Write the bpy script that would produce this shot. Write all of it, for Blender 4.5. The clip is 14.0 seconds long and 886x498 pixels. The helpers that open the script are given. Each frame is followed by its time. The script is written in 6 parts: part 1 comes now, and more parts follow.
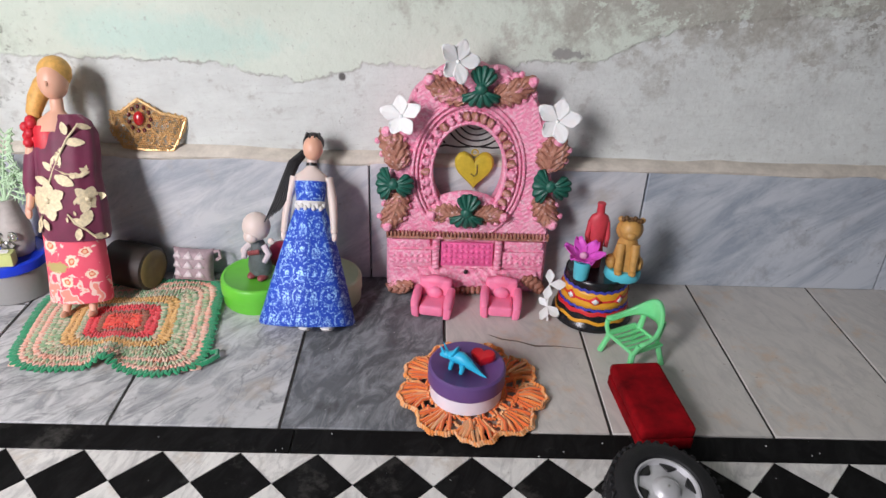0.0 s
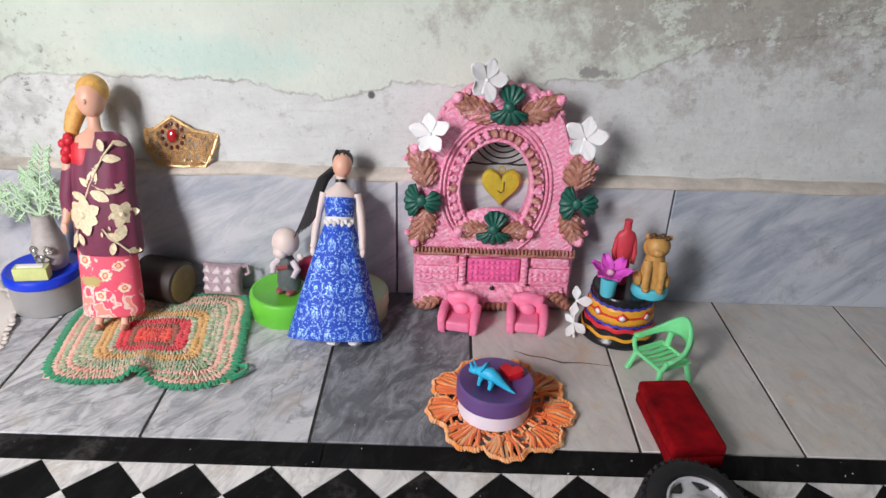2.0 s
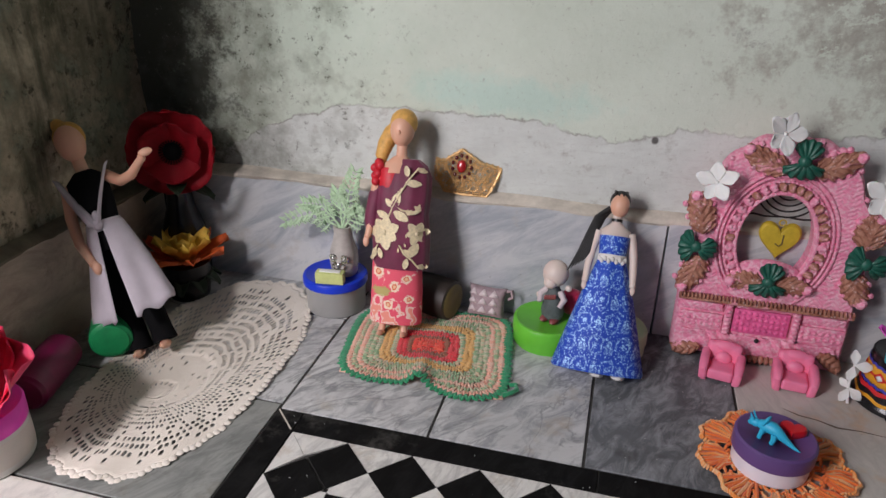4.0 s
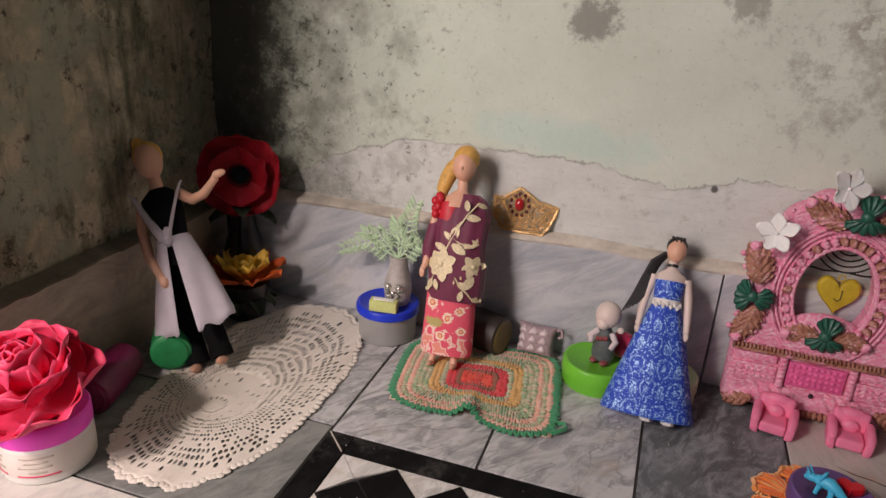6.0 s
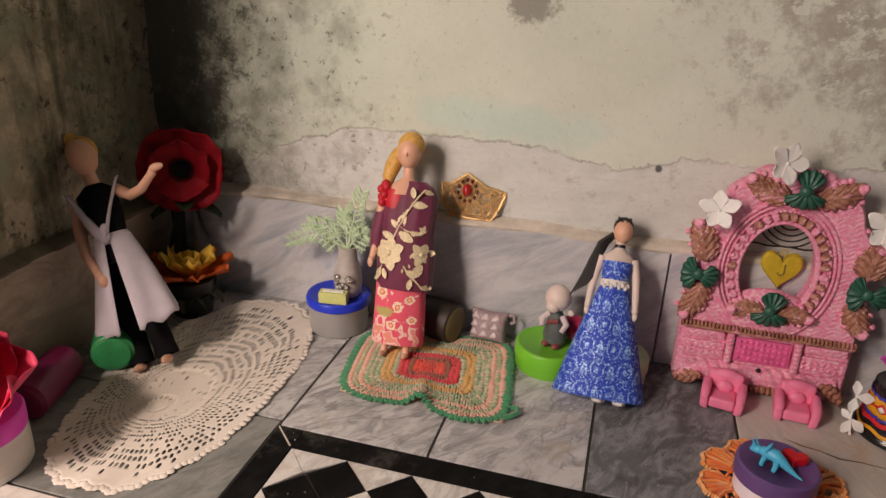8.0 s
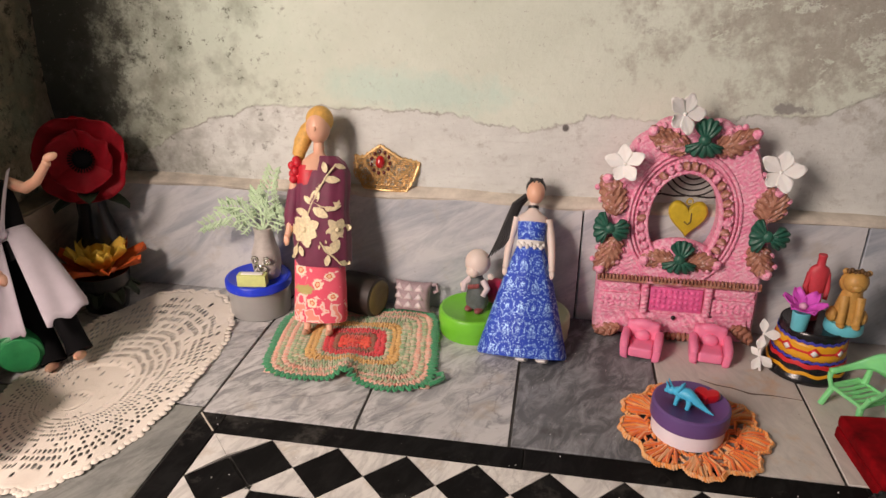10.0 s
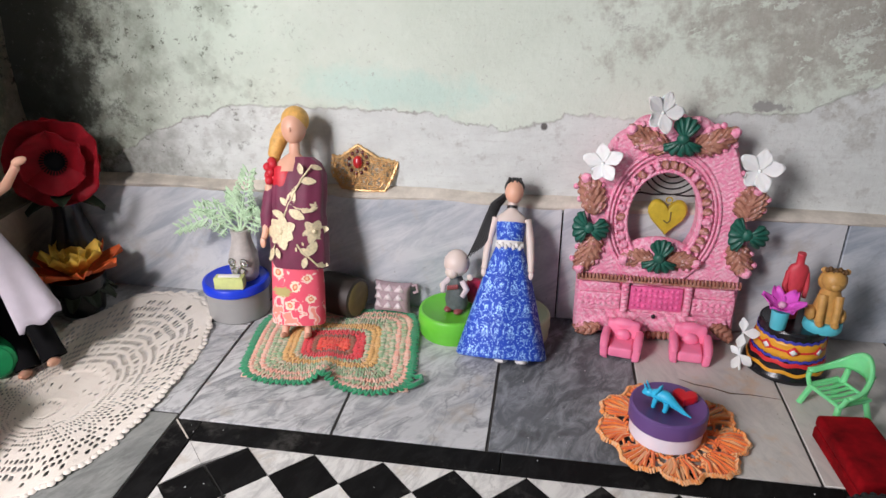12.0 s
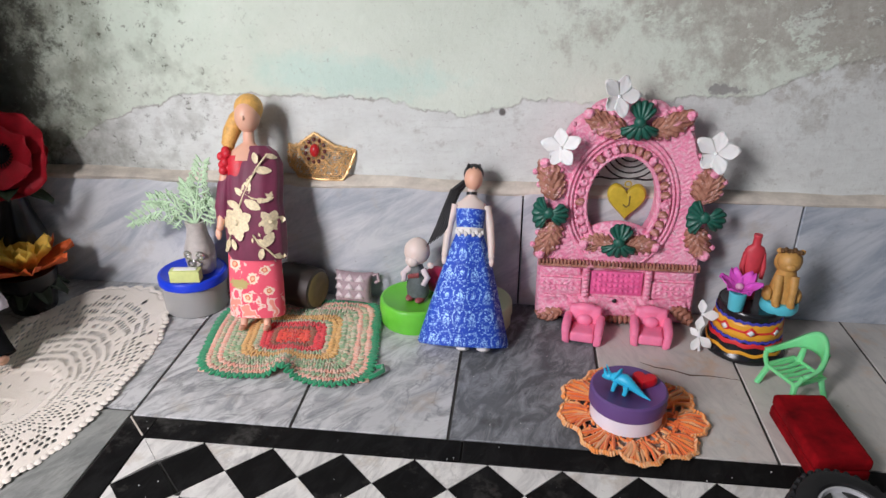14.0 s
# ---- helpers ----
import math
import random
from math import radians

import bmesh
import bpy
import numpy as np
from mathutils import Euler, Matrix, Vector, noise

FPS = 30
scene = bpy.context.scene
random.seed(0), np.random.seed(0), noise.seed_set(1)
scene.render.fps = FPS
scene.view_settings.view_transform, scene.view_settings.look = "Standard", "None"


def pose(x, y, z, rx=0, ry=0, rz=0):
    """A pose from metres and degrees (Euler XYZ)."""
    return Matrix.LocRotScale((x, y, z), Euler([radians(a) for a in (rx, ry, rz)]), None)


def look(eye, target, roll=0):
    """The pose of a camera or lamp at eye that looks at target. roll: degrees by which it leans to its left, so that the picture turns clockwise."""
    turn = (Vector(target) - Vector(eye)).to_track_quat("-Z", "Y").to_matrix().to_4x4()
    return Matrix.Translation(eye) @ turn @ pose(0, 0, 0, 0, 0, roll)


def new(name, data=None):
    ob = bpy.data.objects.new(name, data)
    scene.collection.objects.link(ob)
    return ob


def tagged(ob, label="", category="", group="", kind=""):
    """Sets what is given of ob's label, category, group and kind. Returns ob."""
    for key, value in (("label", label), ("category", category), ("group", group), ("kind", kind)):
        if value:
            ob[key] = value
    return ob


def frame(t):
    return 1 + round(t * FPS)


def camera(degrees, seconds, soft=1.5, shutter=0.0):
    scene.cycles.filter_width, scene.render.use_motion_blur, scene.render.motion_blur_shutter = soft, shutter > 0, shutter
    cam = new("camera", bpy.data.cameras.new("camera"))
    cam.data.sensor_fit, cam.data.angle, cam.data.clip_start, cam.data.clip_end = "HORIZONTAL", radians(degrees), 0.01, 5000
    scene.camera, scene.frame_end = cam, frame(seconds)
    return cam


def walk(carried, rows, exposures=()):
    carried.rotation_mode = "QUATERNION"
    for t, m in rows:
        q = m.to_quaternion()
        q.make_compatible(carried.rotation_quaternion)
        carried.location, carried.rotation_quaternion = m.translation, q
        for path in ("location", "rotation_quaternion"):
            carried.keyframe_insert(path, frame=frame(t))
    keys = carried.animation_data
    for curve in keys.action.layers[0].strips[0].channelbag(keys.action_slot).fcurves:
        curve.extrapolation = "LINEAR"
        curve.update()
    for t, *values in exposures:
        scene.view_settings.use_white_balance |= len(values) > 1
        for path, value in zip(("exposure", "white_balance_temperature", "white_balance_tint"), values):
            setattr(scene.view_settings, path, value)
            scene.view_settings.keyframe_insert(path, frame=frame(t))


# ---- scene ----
cam = camera(64.8, 14.0, soft=1.5)
PATH = [
    (0, (0.129, 0.044, 0.456), (0.178, 1.789, -0.521), 2.3),
    (0.5, (0.124, 0.044, 0.456), (0.157, 1.793, -0.512), 2.2),
    (1, (0.121, 0.044, 0.459), (0.151, 1.794, -0.508), 2.0),
    (1.5, (0.119, 0.041, 0.457), (0.15, 1.803, -0.49), 2.1),
    (2, (0.115, 0.039, 0.458), (0.121, 1.806, -0.479), 1.9),
    (2.5, (0.095, 0.029, 0.46), (-0.005, 1.789, -0.485), 1.5),
    (3, (0.06, 0.013, 0.46), (-0.141, 1.764, -0.486), 1.7),
    (3.5, (0.017, -0.001, 0.476), (-0.317, 1.743, -0.445), 1.2),
    (4, (-0.003, -0.013, 0.474), (-0.46, 1.732, -0.389), 1.0),
    (4.2, (-0.012, -0.018, 0.481), (-0.498, 1.718, -0.386), 1.5),
    (6.3, (-0.027, -0.039, 0.465), (-0.586, 1.728, -0.287), 3.3),
    (6.5, (-0.026, -0.037, 0.46), (-0.562, 1.735, -0.296), 3.3),
    (7, (-0.02, -0.033, 0.464), (-0.532, 1.744, -0.296), 3.4),
    (7.5, (-0.012, -0.028, 0.462), (-0.491, 1.757, -0.303), 3.0),
    (8, (-0.004, -0.026, 0.461), (-0.475, 1.759, -0.308), 2.4),
    (8.5, (0.002, -0.019, 0.456), (-0.447, 1.768, -0.321), 1.9),
    (9, (0.013, -0.024, 0.453), (-0.366, 1.773, -0.339), 1.5),
    (9.2, (0.019, -0.025, 0.453), (-0.325, 1.77, -0.36), 0.6),
    (11.3, (0.034, -0.016, 0.43), (-0.246, 1.797, -0.366), 0.6),
    (11.5, (0.038, -0.008, 0.449), (-0.247, 1.782, -0.398), 0.2),
    (12, (0.041, -0.009, 0.456), (-0.242, 1.785, -0.381), 0.0),
    (12.5, (0.045, -0.007, 0.452), (-0.234, 1.783, -0.394), -0.2),
    (13, (0.05, -0.002, 0.446), (-0.176, 1.789, -0.416), 0.6),
    (13.5, (0.051, 0.001, 0.448), (-0.154, 1.797, -0.407), 0.2),
    (14, (0.054, -0.001, 0.45), (-0.148, 1.792, -0.412), -0.0),
]
EXPO = [(0, -0.15, 6100, 18), (2.9, -0.1, 6100, 18), (3.4, -0.85, 6150, 18), (4.2, -0.82, 6250, 20), (6.4, -0.95, 7300, 28), (9.2, -0.68, 8150, 29), (11.3, -0.22, 6300, 19), (14, -0.3, 6100, 18)]
KEY_W, DOOR_W, BACK_W = 3.0, 28.0, 1.6
walk(cam, [(t, look(eye, target, roll)) for t, eye, target, roll in PATH], EXPO)

# ---- world, sun and large lights ----
world = bpy.data.worlds.new("sky")
scene.world = world
world.use_nodes = True
wn = world.node_tree.nodes
sky = wn.new("ShaderNodeTexSky")
sky.sky_type = "NISHITA"
sky.sun_disc = False
sky.sun_elevation, sky.sun_rotation = radians(40), radians(250)
wn["Background"].inputs["Strength"].default_value = 0.05
world.node_tree.links.new(sky.outputs[0], wn["Background"].inputs["Color"])


def area(name, eye, target, w, h, watts, colour):
    d = bpy.data.lights.new(name, "AREA")
    d.shape, d.size, d.size_y, d.energy, d.color = "RECTANGLE", w, h, watts, colour
    ob = new(name, d)
    ob.matrix_world = look(eye, target)
    return ob


# daylight in the open doorway of the left wall
area("doorway_daylight", (-0.86, -0.62, 0.82), (0.35, 0.7, 0.2), 0.4, 0.8, DOOR_W, (1.0, 0.965, 0.92))
area("doorway_sunlight", (-0.69, -0.42, 0.93), (-0.5, 0.44, 0.0), 0.09, 0.1, KEY_W, (1.0, 0.95, 0.88)).data.spread = radians(85)
# fill lamp added in a wide, unseen opening behind the camera
area("unseen_opening_fill", (0.75, -2.08, 1.25), (0.3, 0.8, 0.3), 1.9, 1.9, BACK_W, (0.93, 0.97, 1.0))


# ---- materials ----
def shader(name):
    m = bpy.data.materials.new(name)
    m.use_nodes = True
    nt = m.node_tree
    return m, nt, nt.nodes["Principled BSDF"]


def node(nt, kind, ins=(), **props):
    n = nt.nodes.new("ShaderNode" + kind)
    for k, v in props.items():
        setattr_plain(n, k, v)
    for key, v in dict(ins).items():
        sock = n.inputs[key]
        if isinstance(v, bpy.types.NodeSocket):
            nt.links.new(v, sock)
        else:
            sock.default_value = v
    return n


def setattr_plain(n, k, v):
    if k == "operation":
        n.operation = v
    elif k == "feature":
        n.feature = v
    elif k == "blend_type":
        n.blend_type = v
    elif k == "data_type":
        n.data_type = v
    elif k == "wave_type":
        n.wave_type = v


def rgba(c):
    return (c[0], c[1], c[2], 1.0)


def ramp(nt, fac, stops):
    n = nt.nodes.new("ShaderNodeValToRGB")
    el = n.color_ramp.elements
    while len(el) < len(stops):
        el.new(0.5)
    for e, (p, c) in zip(el, stops):
        e.position = p
        e.color = rgba(c) if isinstance(c, (tuple, list)) else (c, c, c, 1)
    nt.links.new(fac, n.inputs[0])
    return n.outputs[0]


def mix(nt, fac, a, b, how="MIX"):
    n = nt.nodes.new("ShaderNodeMix")
    n.data_type, n.blend_type = "RGBA", how
    for i, v in ((0, fac), (6, a), (7, b)):
        if isinstance(v, bpy.types.NodeSocket):
            nt.links.new(v, n.inputs[i])
        else:
            n.inputs[i].default_value = rgba(v) if isinstance(v, (tuple, list)) else v
    return n.outputs[2]


def coords(nt, scale=(1, 1, 1), rot=(0, 0, 0), kind="Object", spread=0.0):
    if kind == "Position":
        out = node(nt, "NewGeometry").outputs["Position"]
    else:
        out = nt.nodes.new("ShaderNodeTexCoord").outputs[kind]
    if spread:
        r = node(nt, "ObjectInfo").outputs["Random"]
        s = node(nt, "Math", {0: r, 1: spread}, operation="MULTIPLY").outputs[0]
        out = node(nt, "VectorMath", {0: out, 1: s}, operation="ADD").outputs[0]
    if any(rot):
        out = node(nt, "Mapping", {"Vector": out, "Rotation": [radians(a) for a in rot]}).outputs[0]
    return node(nt, "Mapping", {"Vector": out, "Scale": scale}).outputs[0]


def noise_tex(nt, vec, scale, detail=4, rough=0.55, distort=0.0):
    return node(nt, "TexNoise", {"Vector": vec, "Scale": scale, "Detail": detail, "Roughness": rough, "Distortion": distort}).outputs["Fac"]


def bump(nt, b, height, strength=0.3, dist=0.001):
    n = node(nt, "Bump", {"Strength": strength, "Distance": dist, "Height": height})
    nt.links.new(n.outputs[0], b.inputs["Normal"])


def plain(name, col, rough=0.5, vary=0.18, scale=60, metal=0.0, bumps=0.15, fine=900, sheen=0.0, coat=0.0, sub=0.0, trans=0.0, grit=0.0, spec=0.5):
    """A surface of one colour with two scales of variation, fine relief and uneven gloss."""
    m, nt, b = shader(name)
    v = coords(nt)
    n1 = noise_tex(nt, v, scale, 5, 0.6)
    n2 = noise_tex(nt, v, fine, 3)
    dark = tuple(c * (1 - vary) for c in col)
    light = tuple(min(1, c * (1 + vary * 0.7)) for c in col)
    c1 = ramp(nt, n1, [(0.3, dark), (0.7, light)])
    c2 = mix(nt, 0.25, c1, mix(nt, n2, dark, light))
    if grit:
        spots = ramp(nt, noise_tex(nt, v, scale * 4, 6, 0.7), [(0.58, 0.0), (0.68, 1.0)])
        c2 = mix(nt, node(nt, "Math", {0: spots, 1: grit}, operation="MULTIPLY").outputs[0], c2, (0.78, 0.6, 0.6))
    nt.links.new(c2, b.inputs["Base Color"])
    r = node(nt, "MapRange", {"Value": n1, "To Min": max(0.03, rough - 0.1), "To Max": min(1, rough + 0.12)}).outputs[0]
    nt.links.new(r, b.inputs["Roughness"])
    b.inputs["Metallic"].default_value = metal
    b.inputs["Specular IOR Level"].default_value = spec
    b.inputs["Sheen Weight"].default_value = sheen
    b.inputs["Coat Weight"].default_value = coat
    b.inputs["Transmission Weight"].default_value = trans
    if sub:
        b.inputs["Subsurface Weight"].default_value = sub
        b.inputs["Subsurface Radius"].default_value = (0.004, 0.002, 0.0015)
    bump(nt, b, n2, bumps, 0.0006)
    return m


def marble(name, base, streak, stain, rot, amount=0.5, rough=0.36, gloss=0.22, upright=0, vein=0.4):
    m, nt, b = shader(name)
    v = coords(nt, (1, 1, 1), (0, 0, 0), "Position", 7.0)
    w = coords(nt, (58, 22, 20) if upright == 0 else (6, 10, 24), (0, upright, rot), "Position", 3.0)
    veins = noise_tex(nt, w, 1.0, 9, 0.7, 0.9)
    cloud = noise_tex(nt, v, 9, 5, 0.6)
    c = mix(nt, ramp(nt, veins, [(0.44, 0.0), (0.62, 1.0)]), base, streak)
    c = mix(nt, ramp(nt, cloud, [(0.35, 0.0), (0.75, amount)]), c, streak)
    thin = node(nt, "Math", {0: noise_tex(nt, w, 0.55 if upright else 0.25, 6, 0.6, 1.6), 1: 0.5}, operation="SUBTRACT").outputs[0]
    thin = node(nt, "Math", {0: thin}, operation="ABSOLUTE").outputs[0]
    thin = ramp(nt, thin, [(0.0, vein), (0.03, 0.0)])
    c = mix(nt, thin, c, tuple(x * 0.6 for x in streak))
    st = ramp(nt, noise_tex(nt, v, 17, 6, 0.7), [(0.56, 0.0), (0.7, 0.7)])
    c = mix(nt, st, c, stain)
    dirt = ramp(nt, noise_tex(nt, v, 160, 4, 0.7), [(0.66, 0.0), (0.75, 0.7)])
    c = mix(nt, dirt, c, tuple(x * 0.35 for x in stain))
    nt.links.new(c, b.inputs["Base Color"])
    r = node(nt, "MapRange", {"Value": cloud, "To Min": rough - 0.08, "To Max": rough + 0.2}).outputs[0]
    nt.links.new(r, b.inputs["Roughness"])
    b.inputs["Specular IOR Level"].default_value = gloss
    bump(nt, b, noise_tex(nt, v, 240, 4), 0.12, 0.0006)
    return m


def spot(nt, pos, centre, size, soft, wobble):
    """A stain of its own irregular shape round a place on the wall."""
    d = node(nt, "VectorMath", {0: pos, 1: centre}, operation="SUBTRACT").outputs[0]
    d = node(nt, "VectorMath", {0: d, 1: tuple(1 / s for s in size)}, operation="MULTIPLY").outputs[0]
    ln = node(nt, "VectorMath", {0: d}, operation="LENGTH").outputs["Value"]
    s = node(nt, "Math", {0: wobble, 1: 1.6}, operation="MULTIPLY").outputs[0]
    s = node(nt, "Math", {0: ln, 1: s}, operation="ADD").outputs[0]
    return node(nt, "MapRange", {"Value": s, "From Min": 1.8 - soft, "From Max": 1.8 + soft, "To Min": 1.0, "To Max": 0.0}).outputs[0]


def plaster_back():
    m, nt, b = shader("old_limewashed_plaster")
    pos = node(nt, "NewGeometry").outputs["Position"]
    z = node(nt, "SeparateXYZ", {0: pos}).outputs["Z"]
    x = node(nt, "SeparateXYZ", {0: pos}).outputs["X"]
    big = noise_tex(nt, pos, 5, 6, 0.6)
    mid = noise_tex(nt, pos, 22, 7, 0.65)
    fine = noise_tex(nt, pos, 130, 6, 0.7)
    streaks = noise_tex(nt, coords(nt, (20, 20, 42), (0, 6, 0), "Position"), 1.0, 6, 0.65)
    upper = mix(nt, ramp(nt, big, [(0.35, 0.0), (0.65, 1.0)]), (0.57, 0.64, 0.535), (0.675, 0.745, 0.64))
    low = ramp(nt, noise_tex(nt, pos, 13, 8, 0.72), [(0.3, 0.0), (0.7, 1.0)])
    mint = spot(nt, pos, (-0.135, 0.8, 0.282), (0.105, 1, 0.02), 0.4, low)
    upper = mix(nt, node(nt, "Math", {0: mint, 1: 0.75}, operation="MULTIPLY").outputs[0], upper, (0.5, 0.69, 0.6))
    mint2 = spot(nt, pos, (-0.38, 0.8, 0.36), (0.1, 1, 0.09), 0.6, low)
    upper = mix(nt, node(nt, "Math", {0: mint2, 1: 0.5}, operation="MULTIPLY").outputs[0], upper, (0.5, 0.62, 0.5))
    lower = mix(nt, ramp(nt, streaks, [(0.35, 0.0), (0.66, 1.0)]), (0.68, 0.715, 0.68), (0.59, 0.615, 0.585))
    lower = mix(nt, ramp(nt, noise_tex(nt, pos, 34, 7, 0.7), [(0.57, 0.0), (0.66, 0.6)]), lower, (0.4, 0.39, 0.36))
    lower = mix(nt, ramp(nt, noise_tex(nt, coords(nt, (60, 60, 210), (0, 4, 0), "Position"), 1.0, 6, 0.7), [(0.52, 0.0), (0.68, 0.4)]), lower, (0.48, 0.48, 0.455))
    # the broken edge of the upper coat, by its height along the wall
    run = node(nt, "MapRange", {"Value": x, "From Min": -0.62, "From Max": 0.68}).outputs[0]
    line = ((-0.6, 0.172), (-0.53, 0.18), (-0.48, 0.206), (-0.43, 0.231), (-0.35, 0.254), (-0.19, 0.259), (-0.12, 0.257), (-0.054, 0.246), (-0.02, 0.238), (0.01, 0.242), (0.055, 0.26), (0.13, 0.257), (0.25, 0.267), (0.32, 0.272), (0.36, 0.298), (0.42, 0.314), (0.5, 0.324), (0.62, 0.334))
    height = ramp(nt, run, [((px + 0.62) / 1.3, (pz - 0.1) / 0.3) for px, pz in line])
    height = node(nt, "Math", {0: height, 1: 0.3, 2: 0.1}, operation="MULTIPLY_ADD").outputs[0]
    wob = noise_tex(nt, pos, 32, 7, 0.68)
    wob = node(nt, "Math", {0: wob, 1: 0.03, 2: 0.293}, operation="MULTIPLY_ADD").outputs[0]
    edge = node(nt, "Math", {0: node(nt, "Math", {0: z, 1: height}, operation="SUBTRACT").outputs[0], 1: wob}, operation="ADD").outputs[0]
    sel = node(nt, "MapRange", {"Value": edge, "From Min": 0.3065, "From Max": 0.3095}).outputs[0]
    c = mix(nt, sel, lower, upper)
    rim = node(nt, "Math", {0: node(nt, "Math", {0: edge, 1: 0.3075}, operation="SUBTRACT").outputs[0]}, operation="ABSOLUTE").outputs[0]
    rim = node(nt, "MapRange", {"Value": rim, "From Min": 0.0, "From Max": 0.0016, "To Min": 1.0, "To Max": 0.0}).outputs[0]
    c = mix(nt, node(nt, "Math", {0: rim, 1: node(nt, "Math", {0: ramp(nt, mid, [(0.42, 0.1), (0.6, 0.75)]), 1: ramp(nt, run, [(0.5, 1.0), (0.54, 0.3), (0.75, 0.35)])}, operation="MULTIPLY").outputs[0]}, operation="MULTIPLY").outputs[0], c, (0.24, 0.22, 0.19))
    # peeled grey patches and mouldy stains, with corner shade painted in
    zone = spot(nt, pos, (0.52, 0.8, 0.39), (0.25, 1, 0.08), 0.25, low)
    c = mix(nt, node(nt, "Math", {0: zone, 1: 0.45}, operation="MULTIPLY").outputs[0], c, (0.5, 0.52, 0.46))
    peel = ramp(nt, noise_tex(nt, coords(nt, (1, 1, 1.5), (0, 12, 0), "Position"), 62, 10, 0.84), [(0.525, 0.0), (0.535, 1.0)])
    flake = ramp(nt, noise_tex(nt, coords(nt, (1, 1, 1.3), (0, -9, 0), "Position"), 70, 8, 0.8), [(0.57, 0.0), (0.59, 0.8)])
    c = mix(nt, node(nt, "Math", {0: flake, 1: zone}, operation="MULTIPLY").outputs[0], c, (0.78, 0.79, 0.74))
    c = mix(nt, node(nt, "Math", {0: peel, 1: zone}, operation="MULTIPLY").outputs[0], c, (0.25, 0.245, 0.21))
    bare = spot(nt, pos, (0.42, 0.8, 0.395), (0.26, 1, 0.105), 0.3, ramp(nt, noise_tex(nt, pos, 20, 8, 0.75), [(0.3, 0.0), (0.7, 1.0)]))
    flaked = ramp(nt, noise_tex(nt, coords(nt, (1, 1, 1.4), (0, 15, 0), "Position"), 26, 10, 0.78), [(0.44, 0.0), (0.46, 0.85)])
    c = mix(nt, node(nt, "Math", {0: bare, 1: flaked}, operation="MULTIPLY").outputs[0], c, mix(nt, fine, (0.24, 0.225, 0.18), (0.42, 0.4, 0.34)))
    blot = spot(nt, pos, (0.277, 0.8, 0.277), (0.019, 1, 0.0058), 0.2, ramp(nt, noise_tex(nt, pos, 75, 8, 0.75), [(0.3, 0.0), (0.7, 1.0)]))
    c = mix(nt, node(nt, "Math", {0: blot, 1: 0.95}, operation="MULTIPLY").outputs[0], c, (0.26, 0.26, 0.24))
    blot2 = spot(nt, pos, (-0.128, 0.8, 0.42), (0.026, 1, 0.022), 0.3, ramp(nt, noise_tex(nt, pos, 60, 8, 0.75), [(0.3, 0.0), (0.7, 1.0)]))
    c = mix(nt, node(nt, "Math", {0: blot2, 1: 0.85}, operation="MULTIPLY").outputs[0], c, (0.2, 0.2, 0.17))
    blot3 = spot(nt, pos, (0.03, 0.8, 0.447), (0.02, 1, 0.014), 0.3, ramp(nt, noise_tex(nt, pos, 60, 8, 0.75), [(0.3, 0.0), (0.7, 1.0)]))
    c = mix(nt, node(nt, "Math", {0: blot3, 1: 0.75}, operation="MULTIPLY").outputs[0], c, (0.24, 0.25, 0.21))
    hole = spot(nt, pos, (0.033, 0.805, 0.2445), (0.0042, 1, 0.0046), 0.25, mid)
    c = mix(nt, hole, c, (0.06, 0.055, 0.05))
    c = mix(nt, 0.12, c, mix(nt, fine, (0.3, 0.3, 0.28), (0.9, 0.9, 0.88)))
    # the next two stains also carry the corner's shade in their colour
    mould_and_shade = spot(nt, pos, (-0.62, 0.8, 0.5), (0.17, 1, 0.7), 0.6, ramp(nt, mid, [(0.3, 0.0), (0.7, 1.0)]))
    c = mix(nt, node(nt, "Math", {0: mould_and_shade, 1: 0.68}, operation="MULTIPLY").outputs[0], c, (0.085, 0.085, 0.05))
    black = spot(nt, pos, (-0.63, 0.8, 0.42), (0.1, 1, 0.55), 0.25, ramp(nt, noise_tex(nt, pos, 26, 9, 0.78), [(0.3, 0.0), (0.7, 1.0)]))
    c = mix(nt, node(nt, "Math", {0: black, 1: 0.8}, operation="MULTIPLY").outputs[0], c, (0.022, 0.02, 0.014))
    pep = node(nt, "Math", {0: spot(nt, pos, (-0.5, 0.8, 0.38), (0.2, 1, 0.25), 0.6, mid), 1: ramp(nt, noise_tex(nt, pos, 85, 7, 0.78), [(0.585, 0.0), (0.62, 0.85)])}, operation="MULTIPLY").outputs[0]
    c = mix(nt, pep, c, (0.06, 0.06, 0.04))
    specks = ramp(nt, noise_tex(nt, pos, 75, 6, 0.75), [(0.66, 0.0), (0.71, 0.75)])
    c = mix(nt, specks, c, (0.3, 0.28, 0.25))
    pits = ramp(nt, noise_tex(nt, pos, 210, 5, 0.7), [(0.63, 0.0), (0.67, 0.5)])
    c = mix(nt, pits, c, (0.36, 0.35, 0.31))
    nt.links.new(c, b.inputs["Base Color"])
    b.inputs["Roughness"].default_value = 0.9
    h = node(nt, "Math", {0: fine, 1: node(nt, "Math", {0: mid, 1: 2.0}, operation="MULTIPLY").outputs[0]}, operation="ADD").outputs[0]
    h = node(nt, "Math", {0: h, 1: sel}, operation="ADD").outputs[0]
    bump(nt, b, h, 0.5, 0.0022)
    return m


